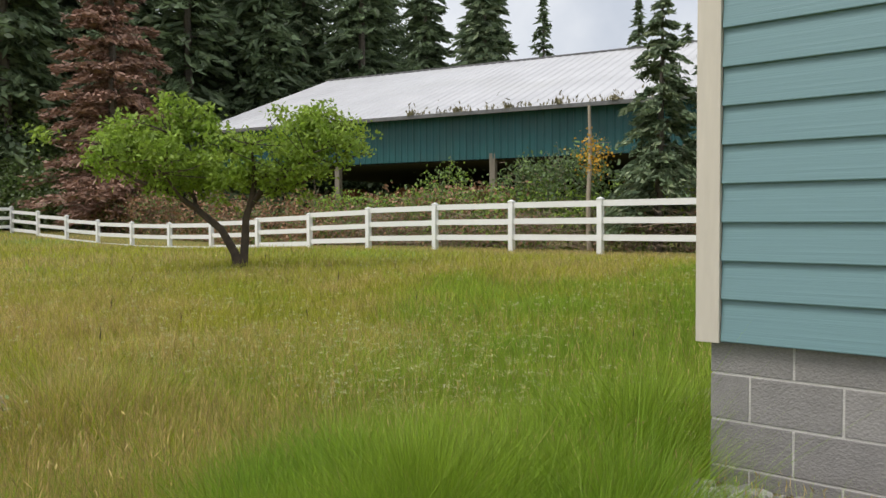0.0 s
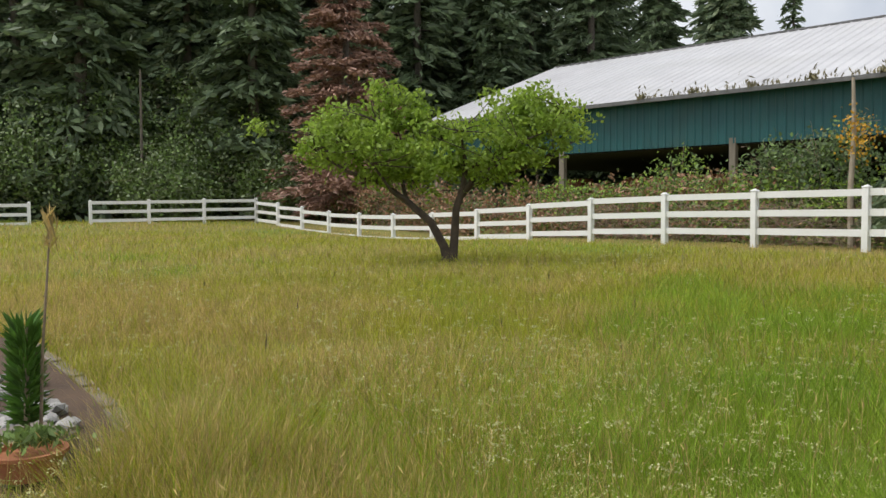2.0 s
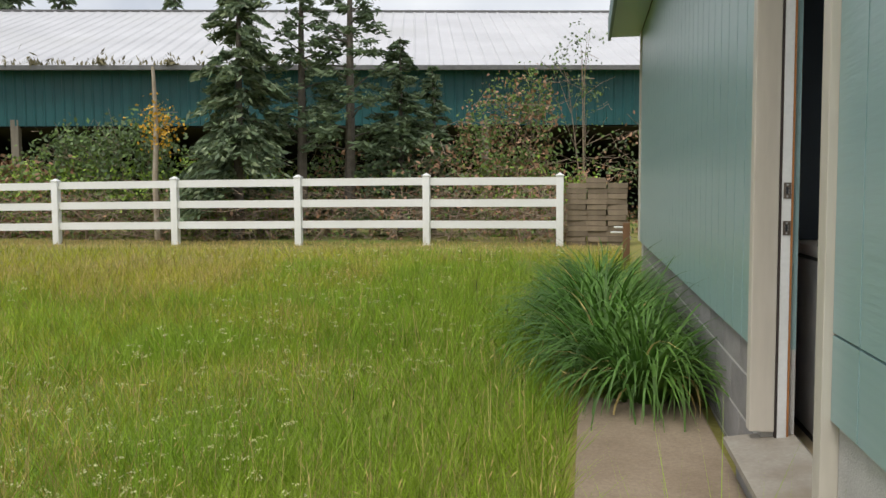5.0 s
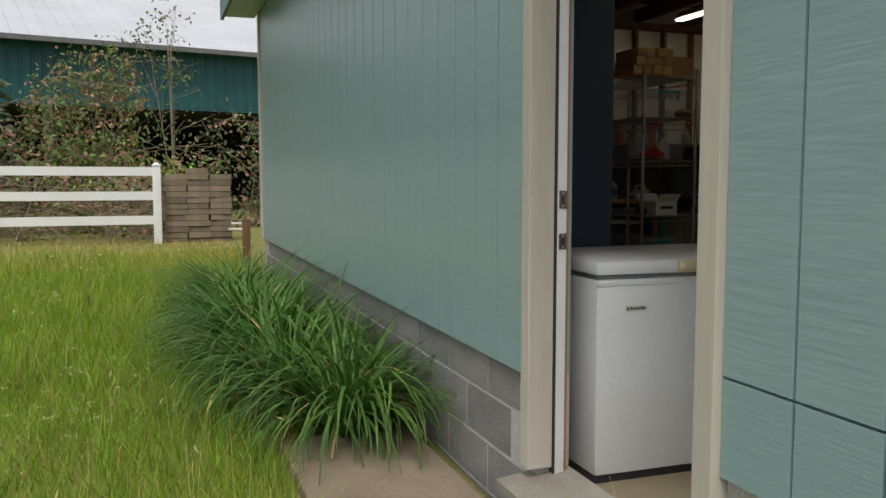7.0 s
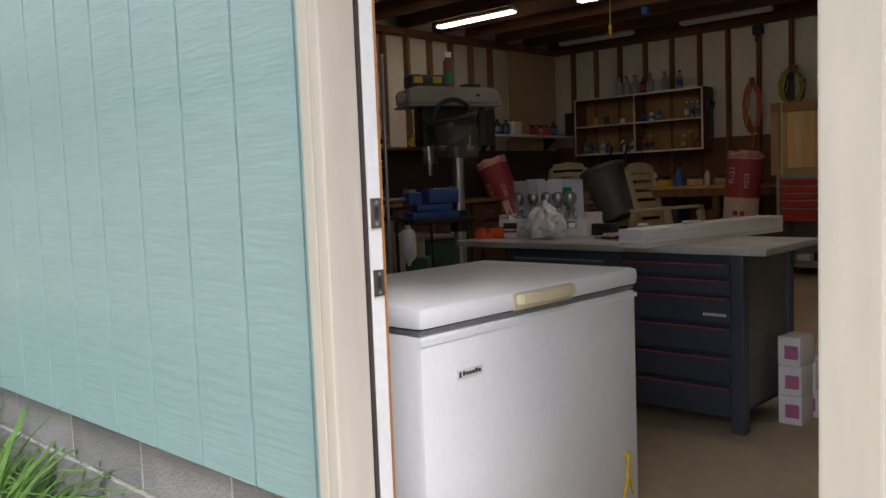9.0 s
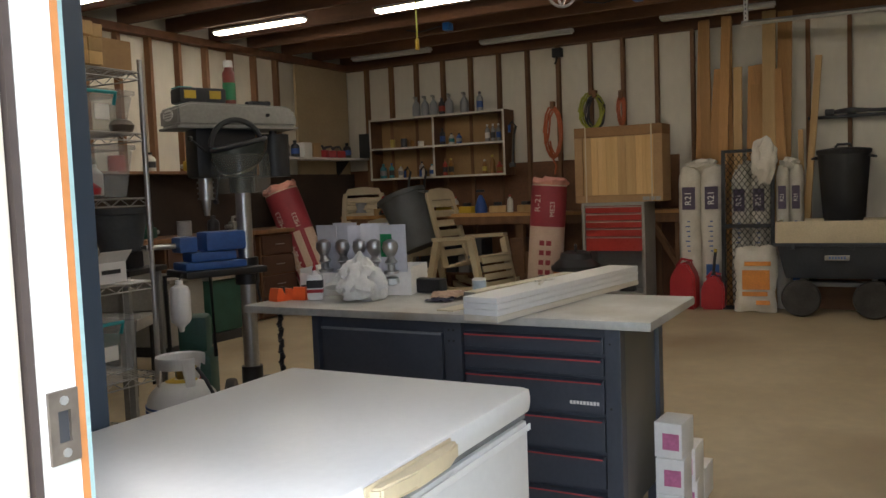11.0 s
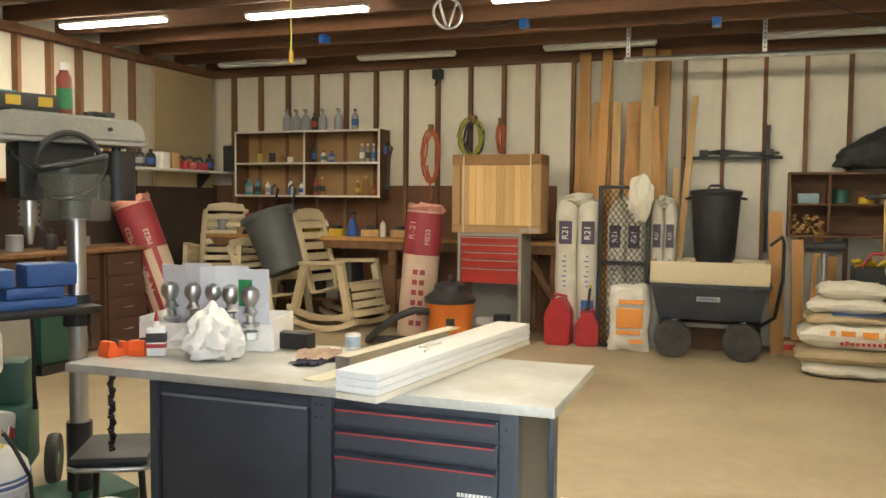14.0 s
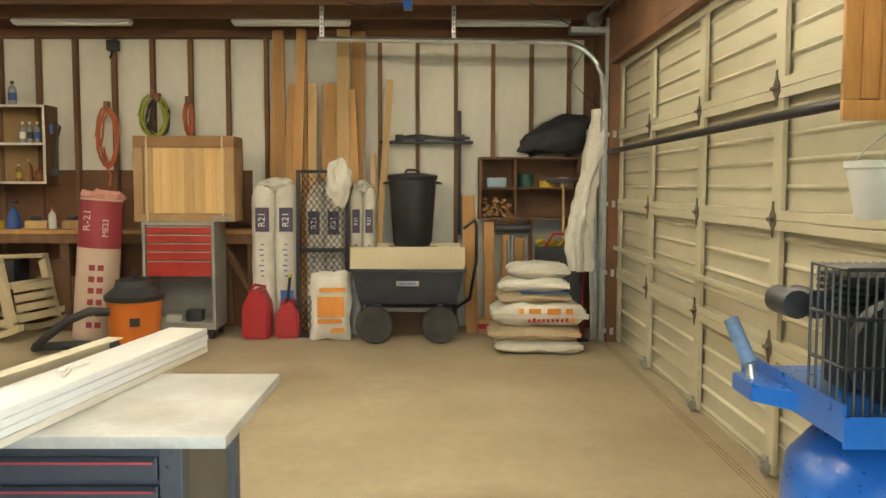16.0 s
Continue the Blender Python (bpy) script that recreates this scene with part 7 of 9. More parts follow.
for a in ((-.45, .45, .665, .765), (-.45, .45, 0, .07), (-.45, -.365, .0705, .6645), (.365, .45, .0705, .6645)):
    bm = bmesh.new()
    box(bm, 0, .34, *a, .003)
    part("cardboard_edge", bm, CARD if a[2] < .6 else CARD_DARK, cr)
for y in (-.345, .33):
    bm = bmesh.new()
    box(bm, -.003, -.0005, y - .007, y + .007, 0, .765)
    part("strap", bm, CREAMPL, cr, "cream packing strap", smooth=False)
bm = bmesh.new()
for k, (a, b) in enumerate(((-.43, -.38), (-.37, -.33), (-.32, -.25))):
    box(bm, -.0045, -.0032, a, b, .012, .05)
part("shipping_label", bm, GREYMET, cr, smooth=False)

# insulation rolls
def roll(x, y, rx, ry, rz, h, r):
    t = thing("insulation_roll", "roll of pink insulation in red printed paper", "insulation roll", m=pose(x, y, 0.02, rx, ry, rz))
    bm = bmesh.new()
    lathe(bm, [(r * .97, .01), (r, .04), (r, h * .60), (r, h - .07)], 28)
    part("paper", bm, KRAFT, t, "kraft paper wrap")
    bm = bmesh.new()
    vs = lathe(bm, [(r * 1.0, h - .068), (r * 1.08, h - .03), (r * .95, h), (r * .55, h - .01), (r * .5, h - .03), (r * .3, h + .005), (0, h - .01)], 24)
    for v in vs:
        v.co += Vector((noise.noise(v.co * 14), noise.noise(v.co * 13 + Vector((3, 0, 0))), noise.noise(v.co * 12))) * .03
    part("wool", bm, PINK, t, "pink fibre wool end")
    bm = bmesh.new()
    lathe(bm, [(r * 1.006, h * .62), (r * 1.008, h * .64), (r * 1.008, h - .1), (r * 1.006, h - .085)], 28)
    part("red_band", bm, KRAFTRED, t, "dark red printed band")
    return t


def wrapped(t, txt, size, r, a, z, mat, roll_=0):
    """Short writing bent about a roll."""
    ob = lettering(txt, size, mat, t, Matrix.Identity(4))
    rot = Matrix.Rotation(radians(roll_), 4, 'Z')
    for v in ob.data.vertices:
        p = rot @ v.co
        aa = a + p.x / r
        v.co = Vector(((r + .003 + v.co.z) * math.cos(aa), (r + .003 + v.co.z) * math.sin(aa), z + p.y))


PALE = surface("pale_print", (.62, .52, .46), rough=.6, spread=.1)
r1 = roll(6.12, 4.72, 4, 2, 0, 1.32, .182)
wrapped(r1, "R-21", .10, .183, radians(165), 1.06, PALE, 90)
wrapped(r1, "ME23", .07, .183, radians(215), 1.0, PALE, 90)
for k in range(6):
    for j in range(2):
        bm = bmesh.new()
        a = radians(186 + j * 22)
        box(bm, -.025, .025, -.001, .001, -.025, .025, m=Matrix.Translation((.1845 * math.cos(a), .1845 * math.sin(a), .15 + k * .1)) @ Matrix.Rotation(a + math.pi / 2, 4, 'Z'))
        part("print_square", bm, KRAFTRED, r1, smooth=False)
r2 = roll(5.75, 6.95, 6, 0, -70, 1.42, .182)
r2.matrix_basis = pose(5.22, 6.86, .03, -19, -6, 0)
bm = bmesh.new()
for k in range(3):
    a0 = radians(150 + k * 40)
    vv = []
    for j in range(5):
        a = a0 + radians(16) * j / 4
        vv.append((math.cos(a) * .1850, math.sin(a) * .1850))
    for p, q in zip(vv, vv[1:]):
        f = [bm.verts.new((*p, .05)), bm.verts.new((*q, .05)), bm.verts.new((*q, 1.3)), bm.verts.new((*p, 1.3))]
        bm.faces.new(f)
part("red_stripe", bm, KRAFTRED, r2, "dark red printed stripe")
wrapped(r2, "R-21", .15, .184, radians(182), .62, PALE, 90)
wrapped(r2, "ME23", .085, .184, radians(180), 1.05, PALE, 90)
wrapped(r2, "ME23", .07, .184, radians(232), 1.0, PALE, 90)

# rocking chair and stacked garden chairs
def slab(bm, pts, t, y):
    prism(bm, pts, "y", y - t / 2, y + t / 2)


def garden_chair(name, label, m, h_back=.62, group=""):
    c = thing(name, label, "garden chair", m=m, group=group)
    for s in (-.29, .29):
        bm = bmesh.new()
        slab(bm, [(-.35, .05), (-.29, .05), (-.2, .5), (.17, .465), (.29, .05), (.36, .05), (.235, .53), (-.25, .57)], .05, s)
        part("side_frame", bm, CREAMPL, c, smooth=False)
        bm = bmesh.new()
        box(bm, -.27, .27, s - .04, s + .04, .545, .575, .012, m=Matrix.Rotation(radians(6), 4, 'Y'))
        part("armrest", bm, CREAMPL, c)
    for k in range(5):
        bm = bmesh.new()
        box(bm, -.24 + .1 * k, -.155 + .1 * k, -.26, .26, .335 - .012 * k, .355 - .012 * k, .006)
        part("seat_slat", bm, CREAMPL, c)
    bk = Matrix.Translation((.2, 0, .30)) @ Matrix.Rotation(radians(20), 4, 'Y')
    for s in (-.235, .235):
        bm = bmesh.new()
        box(bm, -.015, .015, s - .03, s + .03, 0, h_back, .006, m=bk)
        part("back_post", bm, CREAMPL, c)
    for k in range(6):
        bm = bmesh.new()
        z = .08 + (h_back - .1) * k / 6
        box(bm, -.012, .012, -.204, .204, z, z + .06, .005, m=bk)
        part("back_slat", bm, CREAMPL, c)
    bm = bmesh.new()
    slab(bm, [(-.235, h_back - .02), (.235, h_back - .02), (.2, h_back + .06), (0, h_back + .085), (-.2, h_back + .06)], .03, 0)
    bmesh.ops.transform(bm, matrix=bk @ Matrix.Rotation(math.pi / 2, 4, 'Z'), verts=bm.verts)
    part("back_top", bm, CREAMPL, c, smooth=False)
    return c


def curved_bar(bm, x0, x1, z0, rise, t, y, w):
    """A bowed bar along x: lowest in its middle, its ends raised."""
    xs = [x0 + (x1 - x0) * k / 16 for k in range(17)]
    mid, half = (x0 + x1) / 2, (x1 - x0) / 2
    low = [(x, z0 + rise * ((x - mid) / half) ** 2) for x in xs]
    slab(bm, low + [(x, z + t) for x, z in reversed(low)], w, y)


def rocking_chair(m):
    c = thing("rocking_chair", "cream slatted plastic rocking chair with curved rockers on the floor", "rocking chair", m=m)
    for y in (-.29, .29):
        bm = bmesh.new()
        slab(bm, [(-.37, .13), (-.30, .13), (-.20, .585), (-.265, .62)], .055, y)
        part("front_leg", bm, CREAMPL, c, smooth=False)
        bm = bmesh.new()
        slab(bm, [(.29, .13), (.37, .13), (.235, .60), (.165, .585)], .055, y)
        part("rear_leg", bm, CREAMPL, c, smooth=False)
        bm = bmesh.new()
        box(bm, -.29, .27, y - .045, y + .045, .605, .64, .014, m=Matrix.Rotation(radians(3), 4, 'Y'))
        part("armrest", bm, CREAMPL, c)
        bm = bmesh.new()
        curved_bar(bm, -.40, .40, .095, .075, .05, y, .058)
        part("lower_bar", bm, CREAMPL, c, smooth=False)
        bm = bmesh.new()
        curved_bar(bm, -.42, .44, 0, .095, .05, y, .062)
        part("rocker", bm, CREAMPL, c, smooth=False)
    for k in range(6):
        x = -.29 + .083 * k
        bm = bmesh.new()
        box(bm, -.034, .034, -.258, .258, -.009, .009, .006, m=pose(x, 0, .45 - .022 * k, 0, 12 - 2 * k, 0))
        part("seat_slat", bm, CREAMPL, c)
    for k in range(4):
        bm = bmesh.new()
        box(bm, -.009, .009, -.258, .258, -.03, .03, .006, m=pose(-.335 - .012 * k, 0, .412 - .078 * k, 0, 12, 0))
        part("apron_slat", bm, CREAMPL, c)
    back = Matrix.Translation((.16, 0, .34)) @ Matrix.Rotation(radians(17), 4, 'Y')
    for y in (-.205, .205):
        bm = bmesh.new()
        box(bm, -.016, .016, y - .034, y + .034, 0, .72, .007, m=back)
        part("back_post", bm, CREAMPL, c)
    for k in range(6):
        bm = bmesh.new()
        box(bm, -.011, .011, -.1705, .1705, .10 + .103 * k, .168 + .103 * k, .005, m=back)
        part("back_slat", bm, CREAMPL, c)
    bm = bmesh.new()
    slab(bm, [(-.239, .69), (.239, .69), (.225, .76), (.16, .80), (0, .815), (-.16, .80), (-.225, .76)], .034, 0)
    bmesh.ops.transform(bm, matrix=back @ Matrix.Rotation(math.pi / 2, 4, 'Z'), verts=bm.verts)
    part("back_top", bm, CREAMPL, c, smooth=False)


rocking_chair(pose(6.42, 5.72, .0, 0, 0, 77) @ Matrix.Diagonal((1.14, 1.0, 1.14, 1)))
for k in range(4):
    garden_chair("stacked_chair", "pale plastic garden chair in a stack", pose(6.38, 7.22, .02 + .09 * k, 0, 0, 22), .66 if k < 3 else .70, "stack of garden chairs")
garden_chair("garden_chair", "cream plastic armchair holding a grey bin", pose(6.3, 6.48, .0, 0, 0, 75), .6)
gc = thing("trash_bin", "grey plastic waste bin lying in a garden chair", "waste bin", m=pose(6.22, 6.24, .60, -22, 0, 0) @ Matrix.Diagonal((1.04, 1.04, 1.18, 1)))
bm = bmesh.new()
lathe(bm, [(.19, 0), (.2, .01), (.25, .5), (.255, .52), (.275, .52), (.28, .56), (.262, .565), (.25, .53), (.19, .03), (0, .03)], 30)
part("bin", bm, surface("grey_bin", (.10, .11, .115), (.08, .085, .09), rough=.45, spread=.15), gc)
for a in (90, 270):
    bm = bmesh.new()
    tube(bm, [Matrix.Rotation(radians(a), 3, 'Z') @ Vector(p) for p in ((.27, -.06, .5), (.31, -.05, .48), (.31, .05, .48), (.27, .06, .5))], .012, 8)
    part("handle", bm, MATS["grey_bin"], gc)

# orange wet vac with its hose
vc = thing("shop_vacuum", "orange shop vacuum with a black lid and hose", "shop vacuum", m=pose(5.78, 4.23, 0, 0, 0, 20) @ Matrix.Diagonal((1.13, 1.13, 1.13, 1)))
bm = bmesh.new()
lathe(bm, [(.17, .06), (.18, .08), (.2, .36), (.205, .37), (0, .37)], 30)
part("drum", bm, ORANGE, vc)
bm = bmesh.new()
lathe(bm, [(.208, .371), (.215, .38), (.215, .41), (.19, .43), (.14, .47), (.13, .52), (.08, .54), (0, .54)], 30)
lid_ = part("lid", bm, BLACKPL, vc)
bm = bmesh.new()
tube(bm, [(-.08, 0, .53), (-.08, 0, .58), (.08, 0, .58), (.08, 0, .53)], .014, 8)
part("handle", bm, BLACKPL, lid_)
for a in range(4):
    bm = bmesh.new()
    c_, s_ = math.cos(a * 1.57 + .6), math.sin(a * 1.57 + .6)
    box(bm, -.05, .05, -.05, .05, .02, .1, .02, m=Matrix.Translation((c_ * .17, s_ * .17, 0)))
    cyl(bm, (c_ * .19 - .015, s_ * .19, .03), (c_ * .19 + .015, s_ * .19, .03), .03)
    part("caster", bm, BLACKPL, vc)
bm = bmesh.new()
tube(bm, [(-.1, .18, .3), (-.15, .3, .32), (-.15, .45, .26), (-.1, .6, .14), (-.05, .68, .06), (.05, .5, .05), (.0, .3, .05), (.05, .7, .05)], .032, 10)
part("hose", bm, BLACKPL, vc, "ribbed black hose")
bm = bmesh.new()
box(bm, -.209, -.2015, -.035, .035, .2, .26)
part("badge", bm, INK, vc, smooth=False)

# cords and hoses on the wall
def coil(name, label, y, z, ry, rz, mat, n, tail=True, x=6.87):
    t = thing(name, label, "cord", (x, y, z))
    rs_ = random.Random(n)
    bm = bmesh.new()
    pts = []
    for k in range(n * 16):
        a = 2 * math.pi * k / 16
        lap = 1 - .07 * (k // 16)
        pts.append((.012 * rs_.uniform(-1, 1) - .03 + .05 * (k / (n * 16)), ry * lap * math.cos(a) * rs_.uniform(.90, 1.05) + .012 * math.sin(k // 16 * 2.1), rz * (1 - .03 * (k // 16)) * math.sin(a) * rs_.uniform(.95, 1.03)))
    if tail:
        pts += [(0, .02, -rz), (-.01, -.02, -rz - .08), (0, .0, -rz - .18)]
    tube(bm, pts, .0105, 6)
    part("coil", bm, mat, t)
    bm = bmesh.new()
    box(bm, -.05, .02, -.022, .022, rz - .03, rz + .05, .006)
    part("hook", bm, STUD, t, "wooden hook block")


coil("extension_cord", "coiled orange extension cord hanging on a stud", 4.84, 1.85, .11, .29, CORDORANGE, 6)
coil("air_hose", "coiled yellow-green hose hanging on the wall", 4.39, 2.05, .145, .2, HOSEGREEN, 6, False)
coil("black_cord", "coiled black cord hanging with the hose", 4.35, 2.03, .11, .19, BLACKPL, 4, False)
coil("orange_strap", "orange strap hanging from a wooden hook", 4.06, 2.03, .035, .16, CORDORANGE, 5, False)
bm = bmesh.new()
box(bm, -.05, .03, -.055, .055, -.05, .05, .008)
tube(bm, [(-.03, .0, -.05), (-.06, .0, -.1), (-.04, .02, -.12)], .012, 6)
solid("wall_bracket", bm, BLACKMET, "small dark clip lamp on a stud", "clip lamp", (6.88, 4.77, 2.72))

# lumber leaning on the far wall
for k, (y, w, h, lean, m_) in enumerate(((3.23, .11, 2.86, 1, 0), (3.12, .10, 2.86, -1, 0), (3.02, .09, 2.86, 1.5, 0), (2.93, .09, 2.86, -.5, 0), (3.17, .09, 2.36, 3.5, 0), (2.84, .08, 2.35, 0, 1), (2.76, .07, 2.36, 1, 0), (2.67, .10, 2.17, 0, 0), (2.55, .12, 2.86, 0, 1),
                                          (2.44, .13, 2.86, .5, 0), (2.44, .11, 2.37, -5, 0), (2.36, .08, 2.3, -3, 0), (2.53, .09, 1.95, 0, 0), (2.28, .06, 2.4, 4, 1), (2.24, .045, 1.7, -1, 1), (1.02, .11, 1.12, 2, 0), (1.16, .1, 1.05, -1, 0), (1.33, .12, 1.3, -2, 0), (.93, .09, .9, 3, 0))):
    b = thing("plank", "rough-sawn lumber plank leaning on the wall" if m_ == 0 else "pale planed board leaning on the wall", "plank", group="lumber against the wall", m=pose(6.62 - .03 * (k % 3), y, 0, 0, 4.0 - .4 * (k % 3), 0) @ Matrix.Rotation(radians(lean), 4, 'X'))
    bm = bmesh.new()
    box(bm, 0, .038, -w / 2, w / 2, 0, h, .003)
    part("board", bm, LUMBER if m_ == 0 else LUMBER_PALE, b)

# insulation packs, mesh gate, gas cans
def pack(x, y, w, h, rz, label, batts=3):
    """A bagged bundle of batts on end: rounded columns side by side, a crumpled top, printed panels."""
    t = thing("insulation_pack", label, "insulation pack", (x, y, 0), rz)
    step = w / batts
    for j in range(batts):
        yc = -w / 2 + step * (j + .5)
        bm = bmesh.new()
        n_, rows = 20, 16
        rings = []
        for r in range(rows + 1):
            f = r / rows
            z = h * f
            sq = 1 - .5 * max(0, (f - .9) / .1) ** 2 - .08 * max(0, (.06 - f) / .06)
            ring = []
            for q in range(n_):
                a_ = 2 * math.pi * q / n_
                ca, sa = math.cos(a_), math.sin(a_)
                ux = math.copysign(abs(ca) ** .55, ca) * .165 * sq
                uy = math.copysign(abs(sa) ** .7, sa) * step * .515 * (sq * .6 + .4)
                wob = 1 + .07 * noise.noise(Vector((ca * 1.5 + j * 7 + x, sa * 1.5, z * 5)))
                ring.append(bm.verts.new((ux * wob, yc + uy * wob, z + .02 * noise.noise(Vector((ca * 2, sa * 2 + j, 8 + x))) * (f > .93))))
            rings.append(ring)
        for p, q in zip(rings, rings[1:]):
            for k in range(n_):
                bm.faces.new((p[k], p[(k + 1) % n_], q[(k + 1) % n_], q[k]))
        bm.faces.new(rings[-1])
        bm.faces.new(list(reversed(rings[0])))
        part("batt", bm, SACK, t)
        bm = bmesh.new()
        box(bm, -.1845, -.182, yc - step * .30, yc + step * .28, h * .70, h * .86)
        part("print_block", bm, PURPLE, t, "dark purple printed panel", smooth=False)
        lettering("R21", step * .40, WHITE, t, pose(-.1856, yc, h * .78) @ FACE @ Matrix.Rotation(math.pi / 2, 4, 'Z'))
        bm = bmesh.new()
        for k in range(7):
            z = h * (.40 + .035 * k)
            box(bm, -.1845, -.182, yc - .012, yc + .012 + .01 * (k % 3), z, z + .012)
        part("small_print", bm, BLUEPRINT, t, "column of small blue print", smooth=False)["kind"] = "stuff"
        if j != 1:
            bm = bmesh.new()
            box(bm, -.1845, -.182, yc - step * .3, yc + step * .26, h * .20, h * .31)
            part("blue_block", bm, surface("bright_blue_print", (.05, .17, .5), rough=.6, scale=8, spread=.25) if "bright_blue_print" not in MATS else MATS["bright_blue_print"], t, "bright blue printed block", smooth=False)
    bm = bmesh.new()
    bmesh.ops.create_icosphere(bm, subdivisions=3, radius=.5)
    for v in bm.verts:
        v.co = Vector((v.co.x * .24, v.co.y * w * .75, v.co.z * .13)) * (1 + .55 * noise.noise(v.co * 6 + Vector((x, y, 0))))
    part("gathered_top", bm, SACK, t, "gathered plastic of the bag top", m=Matrix.Translation((0, 0, h + .01)))
    return t


pack(6.56, 3.17, .43, 1.38, 4, "tall white plastic pack of insulation batts", 2)
pack(6.60, 2.70, .36, 1.34, -3, "white plastic pack of insulation behind the mesh gate", 2)
pack(6.62, 2.36, .24, 1.36, 2, "narrow white plastic pack of insulation batts", 2)
mg = thing("mesh_gate", "black expanded-metal ramp gate leaning on the packs", "mesh gate", (6.30, 2.71, 0), 0)
mg.matrix_basis = pose(6.32, 2.71, 0, 0, 2.5, 0)
for a in ((-.24, -.205, 0, 1.53), (.205, .24, 0, 1.53), (-.2045, .2045, 1.5, 1.53), (-.2045, .2045, .78, .82), (-.2045, .2045, 0, .035)):
    bm = bmesh.new()
    box(bm, -.018, .018, *a, .003)
    part("frame_bar", bm, BLACKMET, mg)
bm = bmesh.new()
n_ = 9
for k in range(-22, 12):
    for s in (-1, 1):
        y0_, z0_ = -.204, .05 + k * .07
        y1_, z1_ = .204, z0_ + .408 * 1.35
        p, q = Vector((0, s * y0_, z0_)), Vector((0, s * y1_, z1_))
        if z1_ < .05 or z0_ > 1.49:
            continue
        if z0_ < .04:
            p = p + (q - p) * ((.04 - z0_) / (z1_ - z0_))
        if z1_ > 1.49:
            q = p + (q - p) * ((1.49 - p.z) / (q.z - p.z))
        cyl(bm, p, q, .003, seg=4, caps=False)
for k in range(12, 22):
    for s in (-1, 1):
        y0_, z0_ = -.204, .05 + k * .07
        z1_ = z0_ + .408 * 1.35
        if z0_ < 1.49:
            p, q = Vector((0, s * y0_, z0_)), Vector((0, -s * y0_, z1_))
            q = p + (q - p) * min(1, (1.49 - z0_) / (z1_ - z0_))
            cyl(bm, p, q, .003, seg=4, caps=False)
part("mesh", bm, BLACKMET, mg, "diamond expanded metal mesh")
bm = bmesh.new()
bmesh.ops.create_icosphere(bm, subdivisions=3, radius=.5)
for v in bm.verts:
    v.co = Vector((v.co.x * .12, v.co.y * .22 * (1 + .4 * v.co.z), v.co.z * .42)) * (1 + .4 * noise.noise(v.co * 5))
solid("plastic_wrap", bm, SACK, "torn white plastic wrap hanging over the gate", "plastic wrap", (6.31, 2.55, 1.40))


def gas_can(x, y, h, w, label, spout):
    t = thing("gas_can", label, "gas can", (x, y, 0), rs.uniform(-10, 10), group="red gas cans")
    bm = bmesh.new()
    prism(bm, [(-w / 2, .0), (w / 2, 0), (w / 2, h * .62), (w * .3, h * .86), (w * .05, h), (-w * .2, h), (-w / 2, h * .7)], "x", -.1, .1)
    es = [e for e in bm.edges]
    bmesh.ops.bevel(bm, geom=es, offset=.02, segments=2, affect='EDGES')
    part("body", bm, REDPL, t)
    bm = bmesh.new()
    tube(bm, [(0, -w * .25, h * .84), (0, -w * .3, h * 1.02), (0, w * .1, h * 1.06), (0, w * .3, h * .9)], .014, 8)
    part("handle", bm, REDPL, t)
    if spout:
        bm = bmesh.new()
        cyl(bm, (0, 0, h), (0, 0, h + .03), .025)
        cyl(bm, (0, 0, h + .03), (.0, -.02, h + .22), .014)
        part("spout", bm, BLACKPL, t, "black spout")
        bm = bmesh.new()
        cyl(bm, (0, -.02, h + .221), (0, -.022, h + .25), .016)
        part("spout_cap", bm, YELLOW, t)
    return t


gas_can(6.30, 3.30, .46, .25, "large red plastic gas can on the floor", False)
gas_can(6.34, 3.03, .33, .22, "small red plastic gas can with a black spout", True)


def sack(name, label, m, w, d, h, mat, seed, bands=()):
    t = thing(name, label, "sack", m=m, group="pellet sacks")
    bm = bmesh.new()
    box(bm, -w / 2, w / 2, -d / 2, d / 2, 0, h)
    bmesh.ops.subdivide_edges(bm, edges=bm.edges[:], cuts=9, use_grid_fill=True)
    for v in bm.verts:
        u, vv, t_ = v.co.x / (w / 2), v.co.y / (d / 2), v.co.z / h * 2 - 1
        edge = max(abs(u), abs(vv)) ** 6
        v.co.z = h / 2 + (v.co.z - h / 2) * (1 - .78 * edge)
        v.co += Vector((noise.noise(v.co * 9 + Vector((seed, 0, 0))), noise.noise(v.co * 9 + Vector((0, seed, 0))), .6 * noise.noise(v.co * 10 + Vector((seed, seed, 0))))) * .03
    part("bag", bm, mat, t)
    for (a, b, z0, z1, mm) in bands:
        bm = bmesh.new()
        box(bm, -w / 2 * .985 - .006, -w / 2 * .985 - .003, a, b, z0, z1)
        part("print", bm, mm, t, smooth=False)
    return t


